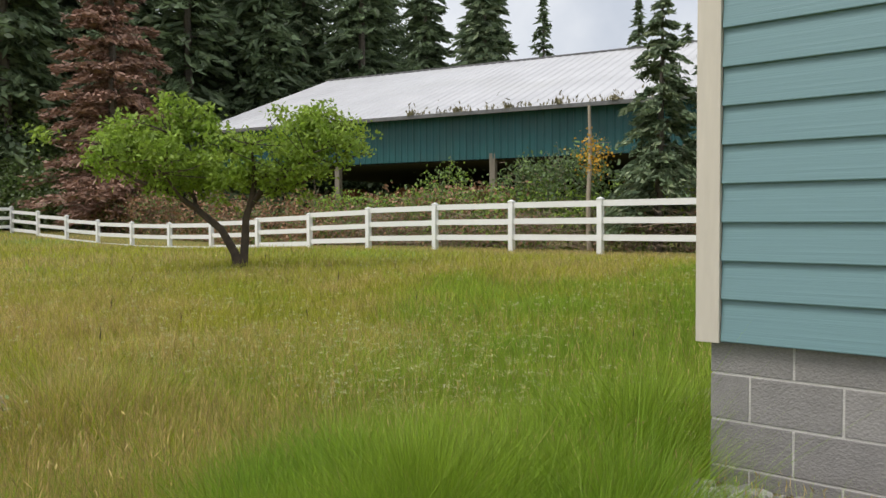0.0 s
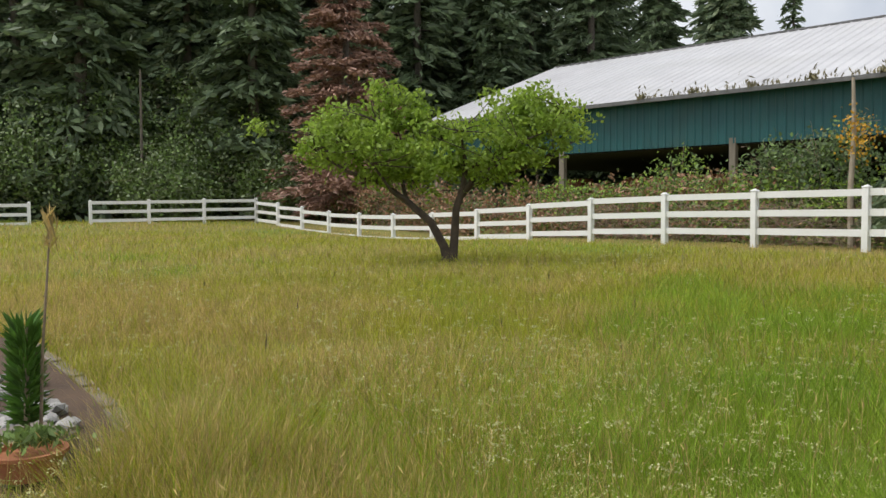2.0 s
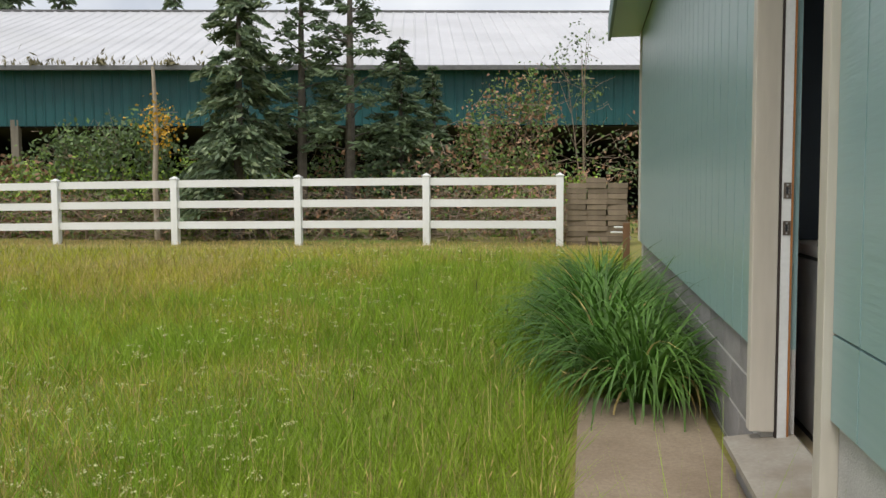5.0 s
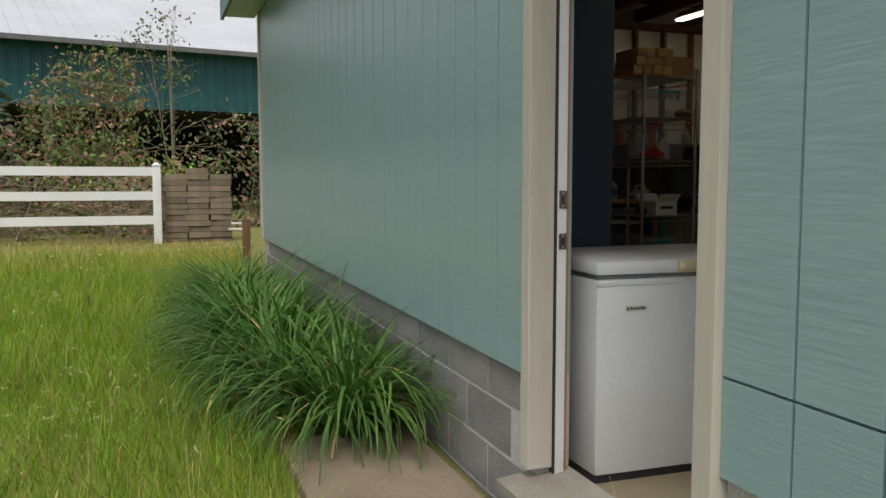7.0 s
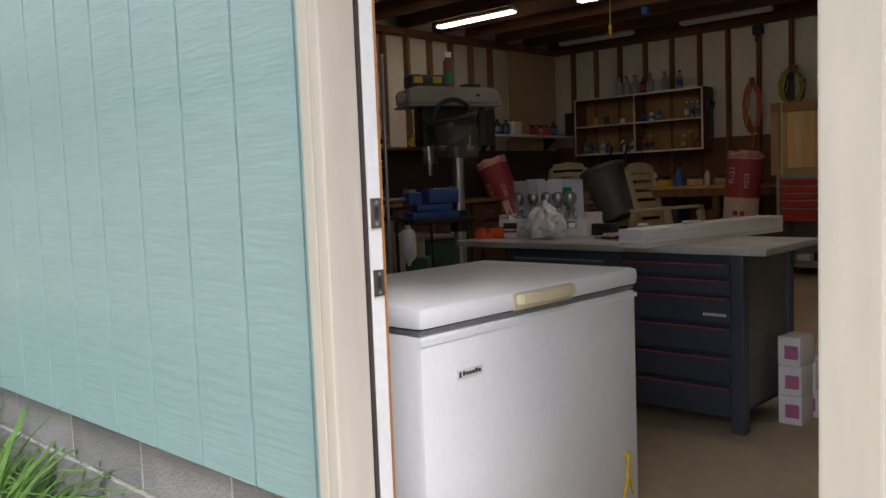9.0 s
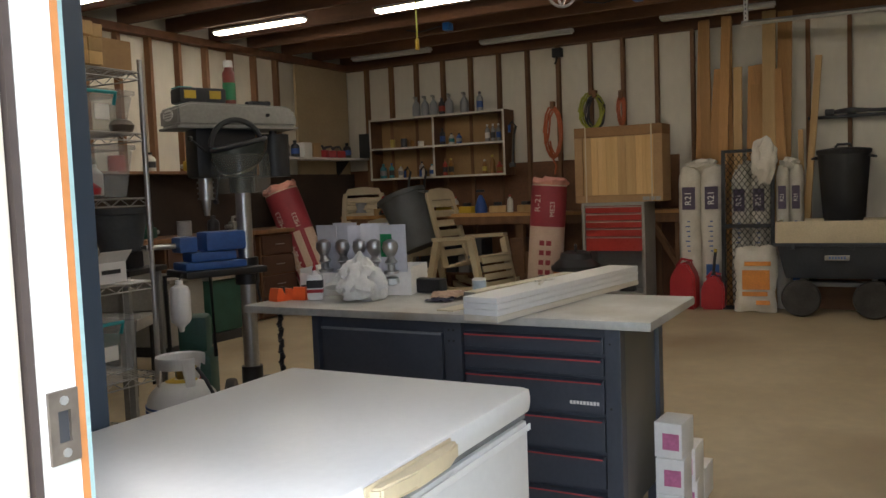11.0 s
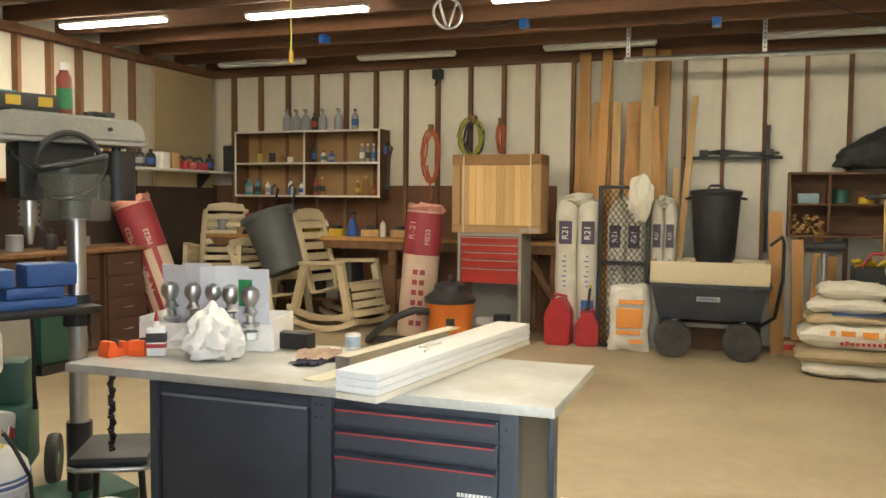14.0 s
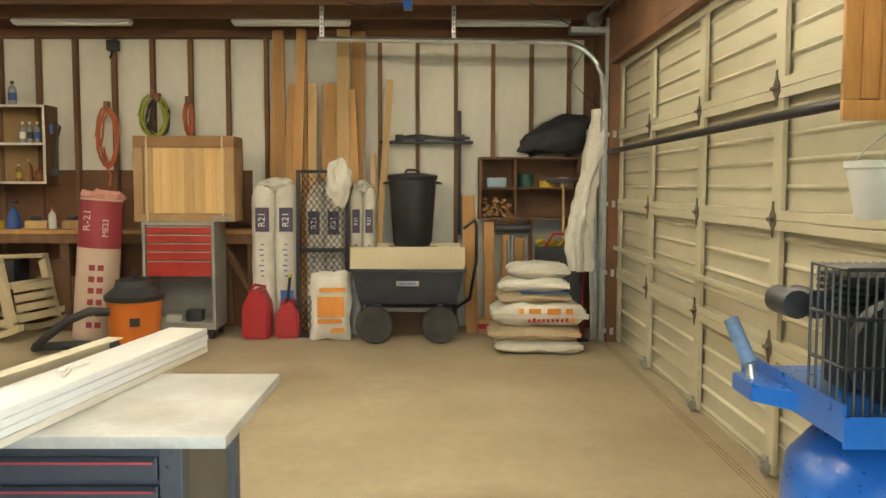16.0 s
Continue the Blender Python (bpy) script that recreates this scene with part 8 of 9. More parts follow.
z = 0.0
for k, (w, d, h, mat, ox, oy) in enumerate(((.42, .70, .12, SACK, 0, -.02), (.44, .76, .13, SACK_TAN, 0, .02), (.44, .78, .20, SACK, -.02, -.01), (.40, .58, .10, SACK_TAN, 0, .04), (.40, .55, .12, SACK, -.01, .03), (.38, .50, .13, SACK, 0, .0))):
    s_ = sack("pellet_sack", "plump white and tan wood-pellet sack in a stack" if mat is SACK else "tan paper pellet sack in a stack", pose(5.72 + ox, .83 + oy, z, 0, 0, rs.uniform(-6, 6)), w, d, h, mat, k * 3.3)
    if k == 2:
        bm = bmesh.new()
        for a, b in ((-.26, -.2), (-.16, -.05), (.0, .1), (.14, .18)):
            box(bm, -.235, -.232, a, b, .11 + .01 * (a > -.1), .16)
        part("orange_print", bm, ORANGEPRINT, s_, "orange printed flames", smooth=False)
        bm = bmesh.new()
        for q in range(9):
            box(bm, -.239, -.236, -.22 + .038 * q, -.195 + .038 * q, .05, .075 + .008 * (q in (0, 7)))
        part("print_word", bm, REDPL, s_, smooth=False)
        bm = bmesh.new()
        lathe(bm, [(.02, 0), (.02, .002)], 14, Matrix.Translation((-.238, -.255, .065)) @ Matrix.Rotation(-math.pi / 2, 4, 'Y'))
        part("print_dot", bm, ORANGEPRINT, s_)
    z += h * .93
bm = bmesh.new()
box(bm, -.1, .12, -.25, .15, 0, .012, .004)
solid("blue_sheet", bm, BLUEPRINT, "folded dark blue plastic between the sacks", "plastic sheet", (5.62, .83, .505), 4)
sb = sack("pellet_sack", "white sack with an orange print standing on the floor", pose(6.22, 2.62, .0, 0, 0, 6) @ Matrix.Translation((0, 0, .31)) @ Matrix.Rotation(radians(-84), 4, 'Y') @ Matrix.Translation((0, 0, -.07)), .62, .36, .15, SACK, 40)
bm = bmesh.new()
for a, b, c, d in ((-.1, .08, -.12, .12), (.12, .16, -.13, .10), (-.16, -.12, -.1, .12), (-.24, -.2, -.12, .0)):
    box(bm, a, b, c, d, .165, .168)
part("orange_print", bm, ORANGEPRINT, sb, "orange printed flames", smooth=False)

# dump cart
wg = thing("garden_cart", "black poly dump cart with cream boards in its tub", "garden cart", (6.35, 1.925, 0))
bm = bmesh.new()
vs = box(bm, -.27, .27, -.50, .50, .33, .64, .02)
for v in bm.verts:
    f = (v.co.z - .33) / .31
    v.co.x *= .8 + .2 * f
    v.co.y *= .86 + .14 * f
tub_ = part("tub", bm, surface("cart_poly", (.028, .033, .042), (.04, .045, .055), rough=.5, spread=.25), wg)
bm = bmesh.new()
for a in ((-.30, .30, -.525, -.49), (-.30, .30, .49, .525), (-.30, -.265, -.4895, .4895), (.265, .30, -.4895, .4895)):
    box(bm, *a, .625, .655, .006)
part("rim", bm, MATS["cart_poly"], tub_)
for y in (-.36, -.12, .12, .36):
    bm = bmesh.new()
    box(bm, -.312, -.3005, y - .02, y + .02, .6, .65, .003)
    part("rib", bm, MATS["cart_poly"], tub_)
bm = bmesh.new()
box(bm, -.268, -.2625, -.1, .1, .50, .545, .004)
bg = part("badge", bm, GREYMET, wg, "pale oval maker's badge")
bm = bmesh.new()
for k in range(6):
    box(bm, -.2705, -.2685, -.07 + .024 * k, -.055 + .024 * k, .51, .535)
part("badge_mark", bm, BLUEPRINT, bg, smooth=False)
for a in ((-.285, -.262, -.505, .505), (.262, .285, -.505, .505), (-.2615, .2615, -.505, -.48), (-.2615, .2615, .48, .505)):
    bm = bmesh.new()
    box(bm, *a, .6555, .85, .004)
    part("side_board", bm, surface("cream_board", (.62, .53, .36), rough=.6, spread=.15, scale=3) if "cream_board" not in MATS else MATS["cream_board"], wg, "cream painted board")
bm = bmesh.new()
for y in (-.29, .29):
    box(bm, -.24, .24, y - .02, y + .02, .2, .24, .004)
    cyl(bm, (-.30, y, .16), (.30, y, .16), .012)
    box(bm, -.2, -.17, y - .02, y + .02, .24, .33)
    box(bm, .17, .2, y - .02, y + .02, .24, .33)
box(bm, -.06, .06, -.40, .40, .2405, .28, .004)
part("chassis", bm, GREYMET, wg, "grey steel chassis")
bm = bmesh.new()
tube(bm, [(0, -.42, .26), (.02, -.56, .35), (.03, -.62, .7), (.03, -.62, 1.02)], .016, 8)
tube(bm, [(.03, -.62, 1.02), (-.06, -.60, 1.08), (-.08, -.50, 1.0)], .014, 8)
part("pull_handle", bm, BLACKMET, wg, "black pull handle")
for x in (-.32, .32):
    for y in (-.29, .29):
        bm = bmesh.new()
        T = Matrix.Translation((x, y, .165)) @ Matrix.Rotation(math.pi / 2, 4, 'Y')
        lathe(bm, [(.085, -.04), (.12, -.048), (.155, -.042), (.165, -.02), (.165, .02), (.155, .042), (.12, .048), (.085, .04)], 30, T)
        w_ = part("wheel", bm, RUBBER, wg, "worn black pneumatic tyre")
        bm = bmesh.new()
        lathe(bm, [(0, -.036), (.03, -.036), (.032, -.02), (.08, -.018), (.09, -.034), (.09, .034), (.08, .018), (.032, .02), (.03, .036), (0, .036)], 24, T)
        part("rim", bm, surface("dusty_rim", (.16, .145, .12), rough=.6, spread=.3) if "dusty_rim" not in MATS else MATS["dusty_rim"], w_, "dusty metal rim")
# black barrel on a timber box behind the cart
bm = bmesh.new()
box(bm, 6.52, 6.88, 1.66, 2.12, 0, .82, .004)
solid("timber_box", bm, BROWNWOOD, "dark timber box behind the cart", "box", smooth=False)
tb2 = thing("trash_can", "black plastic trash can with side handles behind the cart", "trash can", (6.68, 1.90, .8205))
bm = bmesh.new()
lathe(bm, [(.175, 0), (.18, .01), (.225, .62), (.235, .63), (.24, .66), (.225, .67), (.1, .685), (0, .69)], 32)
part("can", bm, BLACKPL, tb2)
for a in (80, 260):
    bm = bmesh.new()
    tube(bm, [Matrix.Rotation(radians(a), 3, 'Z') @ Vector(p) for p in ((.225, -.06, .6), (.265, -.05, .59), (.265, .05, .59), (.225, .06, .6))], .012, 8)
    part("handle", bm, BLACKPL, tb2)
bm = bmesh.new()
tube(bm, [(-.03, -.07, .685), (-.03, -.05, .715), (-.03, .05, .715), (-.03, .07, .685)], .012, 8)
part("lid_grip", bm, BLACKPL, tb2)
# dark steel bar on the wall
rb = thing("wall_rack_bar", "black steel ladder rack bar fixed to the studs", "rack bar", (6.87, 1.77, 1.76))
bm = bmesh.new()
box(bm, -.02, .02, -.45, .45, .03, .06, .004)
part("bar", bm, BLACKMET, rb)
bm = bmesh.new()
box(bm, -.03, .03, -.42, .3, .075, .1, .004)
tube(bm, [(0, .25, .09), (-.02, .1, .11), (-.01, -.1, .09), (0, -.3, .075)], .015, 8)
part("clamp", bm, BLACKMET, rb)
for y in (.26, .07, -.33):
    bm = bmesh.new()
    box(bm, -.04, .03, y - .04, y + .04, .06, .12, .008)
    part("bracket", bm, BLACKMET, rb)
bm = bmesh.new()
box(bm, -.012, .03, -.335, -.3, -.85, .35, .004)
part("upright", bm, BLACKMET, rb)

# small brown shelf in the corner
cs = thing("corner_shelf", "small brown wooden shelf full of odds and ends", "wall shelf", (0, 0, 0))
for nm, a in (("side", (6.62, 6.90, .32, .34, 1.07, 1.66)), ("side", (6.62, 6.90, 1.25, 1.27, 1.07, 1.66)), ("shelf", (6.62, 6.90, .3405, 1.2495, 1.64, 1.66)), ("shelf", (6.62, 6.90, .3405, 1.2495, 1.07, 1.09)),
              ("shelf", (6.62, 6.90, .3405, .9195, 1.36, 1.375)), ("shelf", (6.62, 6.90, .9405, 1.2495, 1.36, 1.375)), ("divider", (6.62, 6.90, .92, .94, 1.0905, 1.6395)), ("back", (6.901, 6.906, .32, 1.27, 1.07, 1.66))):
    bm = bmesh.new()
    box(bm, *a)
    part(nm, bm, BROWNWOOD, cs, smooth=False)
bm = bmesh.new()
box(bm, -.05, .05, -.09, .09, 0, .09, .012)
solid("blue_tub", bm, surface("pale_blue_tub", (.35, .5, .6), rough=.4), "pale blue plastic tub on the corner shelf", "tub", (6.74, 1.1, 1.376))
can(6.74, .82, 1.376, .13, .07, DKGREEN)
can(6.72, .62, 1.376, .06, .07, YELLOW)
can(6.74, .46, 1.376, .09, .05, BOTTLE_COL[0])
bm = bmesh.new()
for k in range(46):
    y, z = .97 + .26 * rs.random(), 1.105 + .17 * rs.random() * (1 - .3 * rs.random())
    box(bm, 6.63, 6.88, y - .012, y + .012, z - .01, z + .01, m=None)
kd = solid("kindling", bm, LUMBER, "heap of split kindling sticks on the shelf", "kindling", kind="stuff")
bg_ = thing("duffel_bag", "long black cloth bag lying on the corner shelf", "bag", m=pose(6.62, .53, 1.85, -14, 0, 0))
bm = bmesh.new()
bmesh.ops.create_icosphere(bm, subdivisions=4, radius=.5)
for v in bm.verts:
    v.co = Vector((v.co.x * .3, v.co.y * .74, v.co.z * (.34 - .12 * v.co.y))) * (1 + .26 * noise.noise(v.co * 4))
part("bag", bm, TARP, bg_)
cw = thing("hanging_coverall", "white cloth cover hanging down by the door track", "cloth", (6.30, .30, 0))
bm = bmesh.new()
bmesh.ops.create_grid(bm, x_segments=40, y_segments=70, size=.5)
for v in bm.verts:
    f = v.co.y + .5
    a = v.co.x * 5.2
    r_ = (.12 + .03 * math.sin(f * 9)) * (1 - .3 * abs(f - .5))
    fold = .035 * noise.noise(Vector((a * 1.4, f * 5, 0))) + .022 * math.sin(a * 5 + 3 * f) + .02 * noise.noise(Vector((a * 3, f * 14, 9)))
    v.co = Vector((-(r_ + fold) * math.cos(a), (r_ + fold) * .85 * math.sin(a) - .13 * (f - .45) + .05 * math.sin(f * 5), .62 + 1.45 * f))
part("drape", bm, CLOTH, cw)
# tools standing in the corner
tl = thing("shop_broom", "broom with a pale wooden handle in the corner", "broom", (6.5, .48, 0))
bm = bmesh.new()
cyl(bm, (0, 0, .0), (.12, .0, 1.42), .013)
part("handle", bm, LUMBER_PALE, tl)
bm = bmesh.new()
box(bm, -.04, .04, -.16, .16, 1.42, 1.46, .008, m=Matrix.Translation((.12, 0, 0)))
part("head", bm, BLACKPL, tl)
sd = thing("stand_vise", "grey steel roller stand with a black head", "roller stand", (6.35, .98, 0))
bm = bmesh.new()
cyl(bm, (0, 0, .02), (0, 0, .95), .025)
cyl(bm, (.03, .03, .02), (.03, .03, .9), .018)
part("post", bm, CHROME, sd)
bm = bmesh.new()
cyl(bm, (0, -.16, 1.0), (0, .16, 1.0), .045, seg=18)
box(bm, -.04, .04, -.15, .15, .945, .965)
part("head", bm, BLACKPL, sd)
bm = bmesh.new()
box(bm, -.16, .16, -.16, .16, 0, .02, .004)
part("foot", bm, BLACKMET, sd)
ht2 = thing("hand_truck", "red tubular hand truck behind the sacks", "hand truck", (6.32, .5, 0), 4)
bm = bmesh.new()
tube(bm, [(0, -.17, .02), (.03, -.17, .85), (.04, -.1, .95), (.04, .1, .95), (.03, .17, .85), (0, .17, .02)], .014, 8)
for z in (.3, .6):
    cyl(bm, (.01, -.17, z), (.01, .17, z), .01)
part("frame", bm, REDPL, ht2)
bm = bmesh.new()
box(bm, -.2, 0, -.18, .18, 0, .012)
part("toe_plate", bm, BLACKMET, ht2)
bm = bmesh.new()
for k in range(3):
    tube(bm, [(6.4, .55 + .1 * k, .82 + .02 * k), (6.36, .5 + .1 * k, .87), (6.4, .46 + .1 * k, .84), (6.44, .52 + .1 * k, .82)], .018, 8)
solid("yellow_strap", bm, YELLOW, "yellow ratchet strap heaped behind the sacks", "strap", (0, 0, .02))
bm = bmesh.new()
box(bm, 6.3, 6.55, .35, .75, 0, .83, .005)
solid("dark_crate", bm, BLACKPL, "dark crate behind the pellet sacks", "crate", smooth=False)
for y, r_ in ((.185, 5), (.215, 6), (.25, 6.5)):
    b = thing("metal_track", "spare pale metal track leaning in the corner", "metal track", m=pose(6.25, y, 0, 0, 3, 0) @ Matrix.Rotation(radians(-r_ + 5), 4, 'X'), group="spare tracks")
    bm = bmesh.new()
    box(bm, -.012, .012, -.02, .02, 0, 1.9, .003)
    part("bar", bm, GALV, b)
bm = bmesh.new()
box(bm, -.12, .12, -.11, .11, 0, .13, .004)
rb_ = solid("red_carton", bm, CARD, "open cardboard carton on the floor by the cart", "carton", (6.62, 1.18, 0), 5)
bm = bmesh.new()
box(bm, -.005, .0, -.09, .09, .05, .1)
solid("red_label", bm, REDPL, "red label leaning on the carton", "label", (6.497, 1.19, 0), 5)

# ---- left wall: bench, drawers and shelf ----
lb = thing("side_bench", "cluttered dark work counter along the stud wall", "bench", (0, 0, 0))
bm = bmesh.new()
box(bm, 1.0, 5.3, 7.05, 7.65, .88, .92, .005)
part("top", bm, STUD, lb)
for x in (1.1, 2.4, 3.8):
    bm = bmesh.new()
    box(bm, x, x + .09, 7.1, 7.19, 0, .879)
    part("leg", bm, STUD, lb)
for k in range(3):
    d_ = thing("drawer_unit", "dark brown drawer cabinet under the counter", "drawer cabinet", (4.75 - .62 * k, 7.1, 0), 0, group="drawer cabinets")
    bm = bmesh.new()
    box(bm, -.28, .28, 0, .5, .02, .875)
    part("carcass", bm, BROWNWOOD, d_, smooth=False)
    for j in range(4):
        bm = bmesh.new()
        box(bm, -.26, .26, -.02, -.0005, .05 + .205 * j, .24 + .205 * j, .005)
        dd = part("drawer", bm, surface("dark_drawer", (.10, .05, .035), rough=.45, spread=.2) if "dark_drawer" not in MATS else MATS["dark_drawer"], d_)
        bm = bmesh.new()
        tube(bm, [(-.06, -.021, .15 + .205 * j), (-.05, -.04, .15 + .205 * j), (.05, -.04, .15 + .205 * j), (.06, -.021, .15 + .205 * j)], .005, 6)
        part("pull", bm, GALV, dd)
ls = thing("long_shelf", "long white-edged shelf crowded with bottles and tools", "wall shelf", (0, 0, 0))
bm = bmesh.new()
box(bm, 5.1, 6.94, 7.36, 7.64, 1.665, 1.69)
part("board", bm, WHITE, ls, smooth=False)
for x in (5.3, 6.6):
    bm = bmesh.new()
    prism(bm, [(7.64, 1.66), (7.45, 1.66), (7.64, 1.45)], "x", x - .01, x + .01)
    part("bracket", bm, BLACKMET, ls, smooth=False)
bm = bmesh.new()
box(bm, 1.0, 4.6, 7.36, 7.66, 1.50, 1.525)
part("lower_board", bm, STUD, ls, smooth=False)
for k in range(9):
    x = 5.25 + .17 * k
    if k in (3, 4):
        b = thing("paper_carton", "pale carton on the long shelf", "carton", (x, 7.5, 1.691))
        bm = bmesh.new()
        box(bm, -.07, .07, -.08, .08, 0, .17, .004)
        part("case", bm, WHITE if k == 3 else CARD, b)
    elif k in (5, 6, 7):
        b = thing("power_tool", "red and black power tool on the long shelf", "power tool", (x, 7.5, 1.691), 20 * k)
        bm = bmesh.new()
        box(bm, -.09, .07, -.05, .05, .0, .09, .02)
        part("body", bm, REDPL, b)
        bm = bmesh.new()
        tube(bm, [(-.05, 0, .085), (-.02, 0, .14), (.05, 0, .13), (.06, 0, .08)], .016, 8)
        part("grip", bm, BLACKPL, b)
    else:
        bottle(x, 7.48, 1.691, .19, .05, BOTTLE_COL[1], BOTTLE_COL[1], label="black oil bottle on the long shelf")
bm = bmesh.new()
box(bm, -.04, .04, -.1, .1, 0, .3, .01)
solid("dark_case", bm, BLACKPL, "dark tall case at the end of the shelf", "case", (6.8, 7.3, 1.69), 0)
for k in range(18):
    x = 1.2 + .19 * k
    z = .921 if k % 2 else 1.526
    kind = k % 6
    if kind in (0, 3):
        bottle(x, 7.3 if z < 1 else 7.48, z, rs.uniform(.16, .28), rs.uniform(.04, .06), rs.choice(BOTTLE_COL), BOTTLE_COL[1], label="dusty bottle among the tools on the counter")
    elif kind in (1, 4):
        can(x, 7.3 if z < 1 else 7.48, z, rs.uniform(.1, .2), rs.uniform(.05, .08), rs.choice(BOTTLE_COL))
    else:
        b = thing("power_tool", "dark power tool lying among bottles", "power tool", (x, 7.35, z), rs.uniform(0, 180))
        bm = bmesh.new()
        box(bm, -.1, .08, -.045, .045, 0, .1, .02)
        tube(bm, [(-.06, 0, .09), (-.03, 0, .15), (.05, 0, .14), (.06, 0, .09)], .017, 8)
        part("body", bm, rs.choice([BLACKPL, YELLOW, GREYMET, DKGREEN]), b)
        bm = bmesh.new()
        cyl(bm, (.08, 0, .05), (.15, 0, .05), .02)
        part("chuck", bm, GALV, b)
wd = thing("shop_chair", "grey upholstered shop chair in the shadows", "chair", (1.75, 6.0, 0), 30)
bm = bmesh.new()
box(bm, -.22, .22, -.22, .22, .42, .5, .03)
part("seat", bm, GREYMET, wd)
bm = bmesh.new()
box(bm, .17, .22, -.21, .21, .5, .95, .03)
part("backrest", bm, GREYMET, wd)
for sx in (-.18, .18):
    for sy in (-.18, .18):
        bm = bmesh.new()
        cyl(bm, (sx, sy, .0), (sx, sy, .42), .014)
        part("leg", bm, BLACKMET, wd)
for k, (x, y, h, w) in enumerate(((2.2, 6.9, .75, .4), (2.9, 6.75, .6, .5), (1.4, 6.75, .7, .45), (3.5, 6.85, .55, .4))):
    b = thing("machine_cover", "dark covered shop machine in the shadows", "machine", (x, y, 0), rs.uniform(-15, 15))
    bm = bmesh.new()
    box(bm, -w / 2, w / 2, -.2, .2, .08, h, .04)
    part("cabinet", bm, rs.choice([BLACKMET, GREYMET, DKGREEN]), b)
    bm = bmesh.new()
    box(bm, -w * .45, w * .45, -.18, .18, 0, .079)
    part("plinth", bm, BLACKPL, b, smooth=False)
    bm = bmesh.new()
    box(bm, -w * .55, w * .55, -.24, .24, h + .001, h + .03, .006)
    part("table", bm, GALV, b)

# ---- garage corner by the camera ----
ac = thing("air_compressor", "blue upright air compressor with a black wire guard", "air compressor", (.34, .745, 0), 0)
bm = bmesh.new()
lathe(bm, [(.17, .12), (.205, .15), (.21, .18), (.21, .78), (.2, .84), (.15, .90), (.06, .925), (0, .93)], 36)
part("tank", bm, BLUE, ac)
for k in range(3):
    a = k * 2.09 + .4
    bm = bmesh.new()
    box(bm, -.03, .03, -.008, .008, 0, .2, m=Matrix.Rotation(a, 4, 'Z') @ Matrix.Translation((.19, 0, 0)))
    part("foot", bm, BLUE, ac, smooth=False)
bm = bmesh.new()
prism(bm, [(-.20, .945), (.28, .945), (.28, .975), (-.20, .975)], "y", -.2, .2)
box(bm, -.20, .28, .2005, .206, .945, 1.01)
box(bm, -.206, -.2005, -.2, .206, .935, .99)
prism(bm, [(-.02, .2065), (.16, .2065), (.17, .265), (.06, .265)], "z", .95, .985)
part("platform", bm, BLUE, ac, "blue sheet-metal platform", smooth=False)
bm = bmesh.new()
cyl(bm, (.105, .245, .97), (.112, .25, 1.015), .011)
part("handle_stub", bm, GALV, ac)
bm = bmesh.new()
cyl(bm, (.112, .25, 1.015), (.16, .275, 1.1), .016)
part("handle", bm, surface("blue_grip", (.16, .25, .42), rough=.6), ac, "blue foam handle grip")
bm = bmesh.new()
cyl(bm, (-.02, -.1, 1.07), (.22, -.1, 1.07), .085, seg=24)
part("motor", bm, GREYMET, ac)
bm = bmesh.new()
lathe(bm, [(.02, -.02), (.1, -.018), (.105, 0), (.1, .018), (.02, .02)], 26, Matrix.Translation((-.1, .05, 1.08)) @ Matrix.Rotation(math.pi / 2, 4, 'Y'))
for k in range(5):
    a = k * 1.2566
    box(bm, -.008, .008, -.01, .01, .015, .095, m=Matrix.Translation((-.1, .05, 1.08)) @ Matrix.Rotation(a, 4, 'X'))
part("flywheel", bm, BLACKMET, ac)
bm = bmesh.new()
box(bm, .0, .12, .0, .1, .976, 1.14, .02)
for k in range(5):
    box(bm, -.01, .13, -.01, .11, 1.145 + .014 * k, 1.152 + .014 * k)
part("pump", bm, BLACKMET, ac)
bm = bmesh.new()
for s in (.12, .16):
    cyl(bm, (.1, s, 1.14), (.2, s, 1.14), .03)
part("air_filter", bm, BLACKPL, ac)
gx0, gx1, gy0, gy1, gz0, gz1 = -.19, -.05, -.2, .20, .985, 1.24
cage = bmesh.new()
for k in range(26):
    y = gy0 + (gy1 - gy0) * k / 25
    cyl(cage, (gx0, y, gz0), (gx0, y, gz1), .0028, seg=5)
    cyl(cage, (gx0, y, gz1), (gx1, y, gz1), .0028, seg=5)
for k in range(6):
    x = gx0 + (gx1 - gx0) * k / 5
    cyl(cage, (x, gy1, gz0), (x, gy1, gz1), .0028, seg=5)
for k in range(4):
    z = gz0 + (gz1 - gz0) * k / 3
    cyl(cage, (gx0, gy0, z), (gx0, gy1, z), .004, seg=5)
    cyl(cage, (gx0, gy1, z), (gx1, gy1, z), .004, seg=5)
part("wire_guard", cage, BLACKMET, ac, "black wire belt guard")
wc = thing("wall_cabinet", "honey-coloured knotty pine wall cabinet with its door open", "cabinet", (1.2, .153, 1.575))
bm = bmesh.new()
box(bm, -.6, -.002, 0, .155, 0, .8, .003)
part("carcass", bm, CABWOOD, wc)
for a in ((0.16, .31, .0, .06), (0.16, .31, .74, .8), (0.16, .2, .0605, .7395), (.26, .31, .0605, .7395)):
    bm = bmesh.new()
    box(bm, .0, .0215, *a, .004)
    part("stile", bm, CABWOOD, wc)
bm = bmesh.new()
box(bm, .006, .0212, .2025, .2575, .063, .737, .006)
part("panel", bm, CABWOOD, wc, "raised door panel")
wb_ = thing("white_bucket", "white plastic bucket hung below the wall cabinet", "bucket", (1.12, .36, 1.29))
bm = bmesh.new()
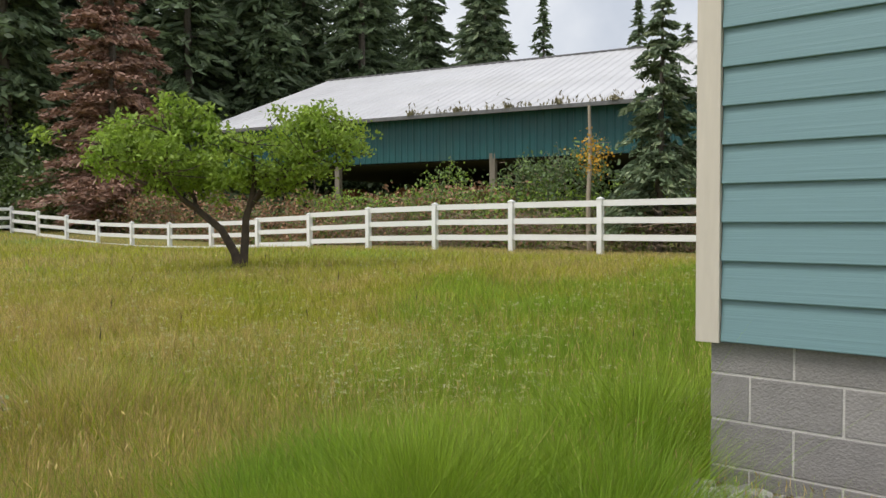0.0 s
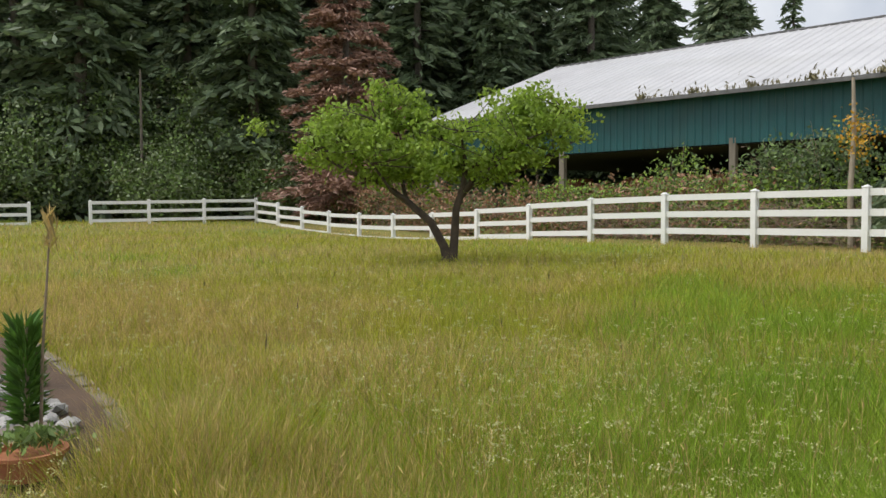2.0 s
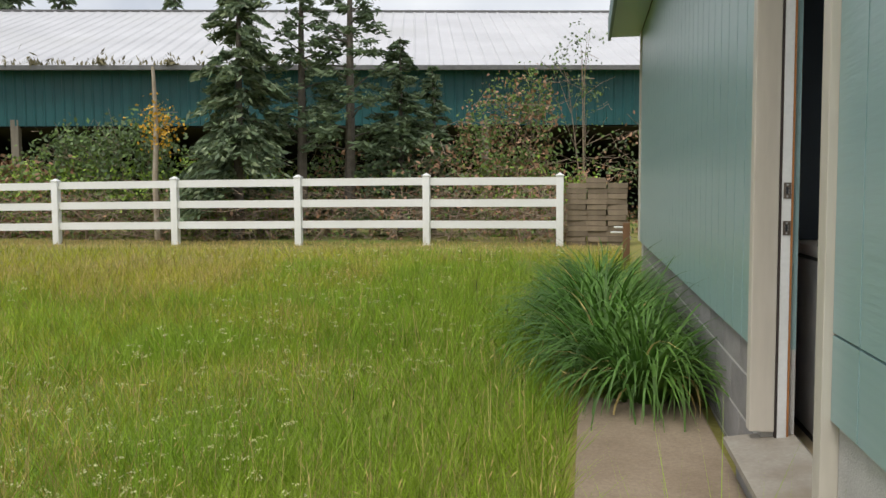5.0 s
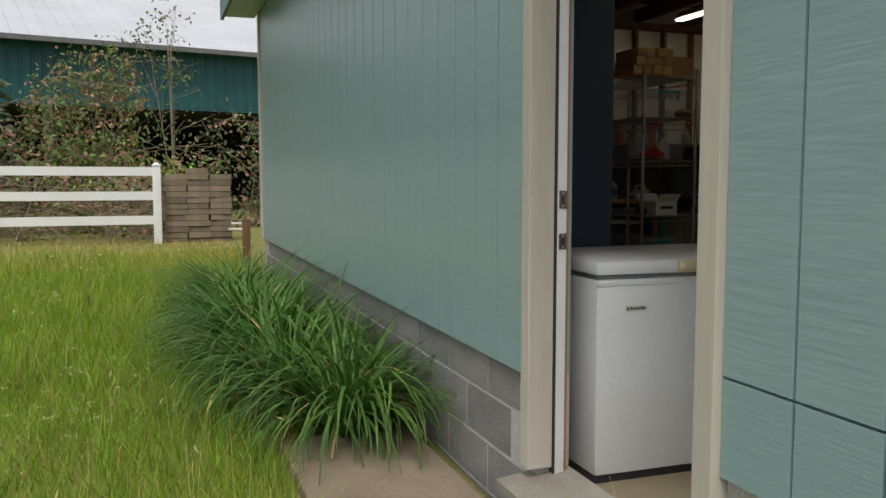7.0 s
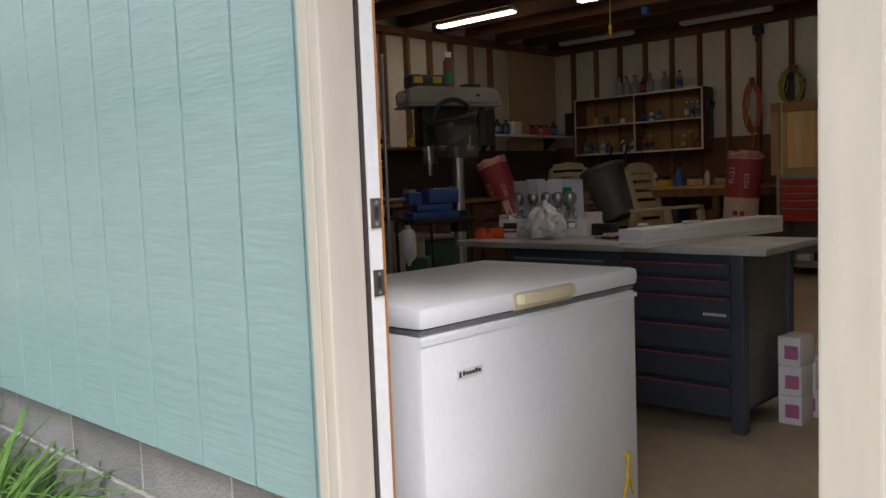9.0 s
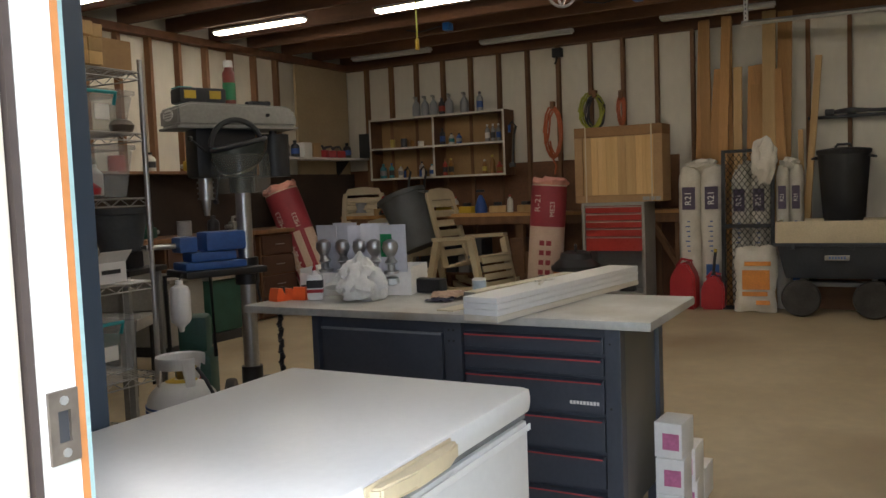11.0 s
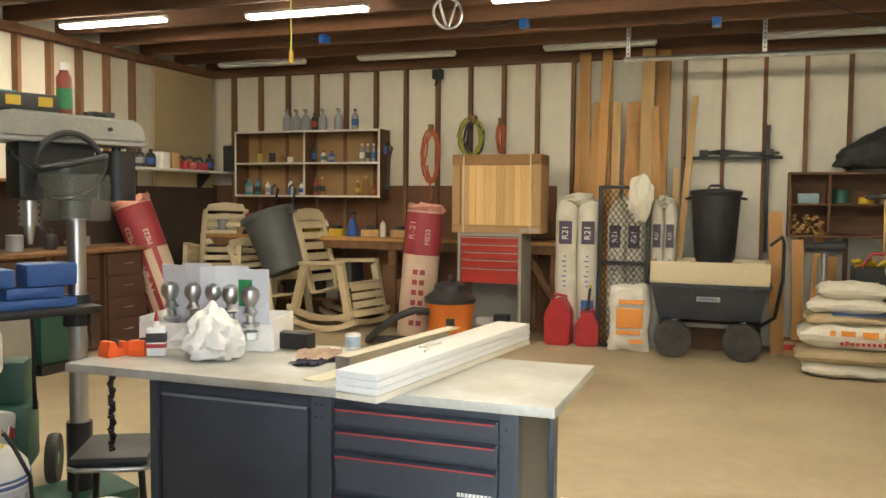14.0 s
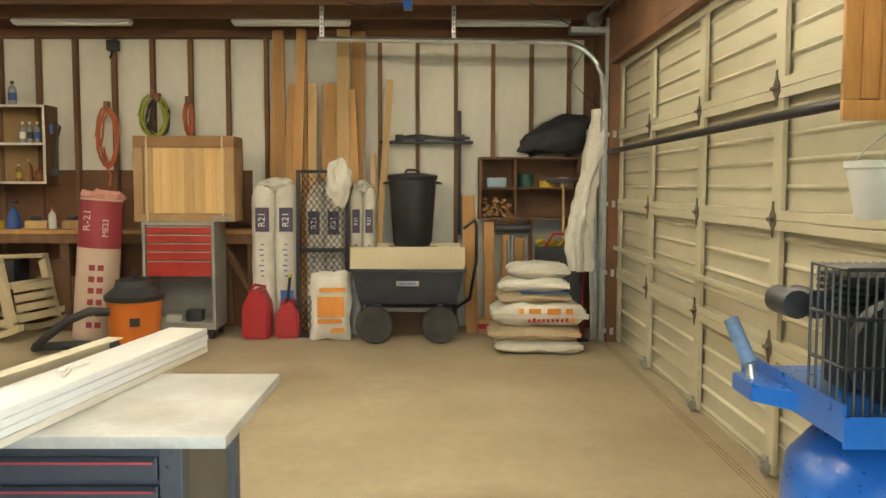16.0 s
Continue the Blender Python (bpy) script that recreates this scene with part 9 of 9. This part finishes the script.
lathe(bm, [(.085, 0), (.09, .01), (.115, .14), (.122, .145), (.122, .165), (.11, .165), (.085, .02), (0, .02)], 28)
part("bucket", bm, WHITEPL, wb_)
bm = bmesh.new()
tube(bm, [(0, -.115, .15), (0, -.1, .21), (0, -.06, .283), (0, -.04, .283), (0, .06, .21), (0, .115, .15)], .003, 6)
part("wire_bail", bm, GALV, wb_)

# ---- hanging from the joists ----
em = thing("ring_emblem", "chrome ring emblem hung under the joists", "emblem", m=pose(4.48, 3.82, 2.80, 0, 0, 40))
bm = bmesh.new()
pts = [(0, .115 * math.cos(a * .2618), .115 * math.sin(a * .2618)) for a in range(25)]
tube(bm, pts, .012, 8, caps=False)
part("ring", bm, CHROME, em)
bm = bmesh.new()
for a, b in (((-.07, .08), (-.01, -.1)), ((.07, .08), (.01, -.1))):
    tube(bm, [(0, *a), (0, *b)], .011, 6)
part("bars", bm, CHROME, em)
yc = thing("drop_cord", "yellow-green drop cord with a plug hanging from the joists", "drop cord", (3.2, 4.436, 0))
bm = bmesh.new()
tube(bm, [(0, 0, 2.88), (.003, .002, 2.6), (0, 0, 2.33)], .006, 6)
part("cord", bm, HOSEGREEN, yc)
bm = bmesh.new()
box(bm, -.012, .012, -.012, .012, 2.25, 2.33, .004)
part("plug", bm, surface("yellow_plug", (.6, .4, .04), rough=.4), yc)
for k, (x, y) in enumerate(((3.3, 5.6), (5.2, 3.4), (5.6, 1.9), (5.3, 5.3), (3.5, 3.2))):
    b = thing("junction_box", "blue junction box fixed under a joist", "junction box", (x, y, 2.80), 0, group="junction boxes")
    bm = bmesh.new()
    box(bm, -.05, .05, -.035, .035, 0, .072, .006)
    part("box", bm, BLUE, b)
    bm = bmesh.new()
    tube(bm, [(.0, .03, .05), (.05, .15, .06), (-.02, .3, .02), (.05, .5, .07)], .006, 6)
    part("cable", bm, BLACKPL, b)
bm = bmesh.new()
tube(bm, [(6.2, .5, 2.80), (5.0, 1.2, 2.84), (4.2, 2.2, 2.86)], .006, 6)
solid("ceiling_cable", bm, BLACKPL, "black cable slung under the joists", "cable")

# ---- pieces of the walls: siding boards and concrete blocks ----
def boards_side():
    w = .2345
    bm = bmesh.new()
    box(bm, -.018, 0, .005, w - .005, 0, 1)
    me = mesh_of(bm, "siding_board", PAINT_AQUA)
    b = new("siding_board", me)
    b.parent = wall_side
    b.matrix_basis = Matrix.Translation((-1.632, 2.1235, .435)) @ Matrix.Diagonal((1, .038 / w, 2.63, 1))
    y = 2.163
    while y < 9.45:
        b = new("siding_board", me)
        b.parent = wall_side
        b.matrix_basis = Matrix.Translation((-1.632, y, .435)) @ Matrix.Diagonal((1, min(1, (9.47 - y) / w), 2.63, 1))
        y += w
    y = 1.045 - w
    while y > -.11:
        f = 1.0
        yy = y
        if y < .087:
            f = (y + w - .087) / w
            yy = .087
        if f > .1:
            for z0, z1 in ((.435, .672), (.68, 3.065)):
                b = new("siding_board", me)
                b.parent = wall_side
                b.matrix_basis = Matrix.Translation((-1.632, yy, z0)) @ Matrix.Diagonal((1, f, z1 - z0, 1))
        y -= w


boards_side()
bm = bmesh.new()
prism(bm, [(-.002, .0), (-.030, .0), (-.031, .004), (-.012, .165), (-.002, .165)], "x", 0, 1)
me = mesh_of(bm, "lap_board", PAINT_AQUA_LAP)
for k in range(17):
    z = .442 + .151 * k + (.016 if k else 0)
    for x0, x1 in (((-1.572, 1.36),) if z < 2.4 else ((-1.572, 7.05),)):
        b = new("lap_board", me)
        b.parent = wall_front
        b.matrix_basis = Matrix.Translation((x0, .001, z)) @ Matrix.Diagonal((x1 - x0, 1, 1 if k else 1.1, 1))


def block_mesh(name, L):
    b = bmesh.new()
    box(b, -L / 2, L / 2, -.02, .02, 0, .192, .004)
    return mesh_of(b, name, BLOCK)


FULL, LONG = block_mesh("block", .337), block_mesh("block", .464)
for c in range(4):
    z = .274 - .2045 * c
    for k in range(-6, 17):
        y = 2.543 + .4735 * k + (.2368 if c % 2 else 0)
        if y < .05 or y + .47 > 9.6 or (y < 2.02 and y + .47 > 1.09 and z > -.3):
            continue
        b = new("block", LONG)
        b.parent = foundation_side
        b.matrix_basis = Matrix.Translation((-1.608, y + .2368, z)) @ Matrix.Rotation(math.pi / 2, 4, 'Z')
for c in range(4):
    z, x0 = .313 - .185 * c, (-1.304 if c % 2 == 0 else -1.4715)
    b = new("block", FULL)
    b.parent = foundation_front
    b.matrix_basis = Matrix.Translation(((x0 - 1.632) / 2, .033, z)) @ Matrix.Diagonal(((x0 + 1.624) / .337, 1, .92, 1))
    for k in range(7):
        b = new("block", FULL)
        b.parent = foundation_front
        b.matrix_basis = Matrix.Translation((x0 + .345 * k + .1725, .033, z)) @ Matrix.Diagonal((1, 1, .92, 1))
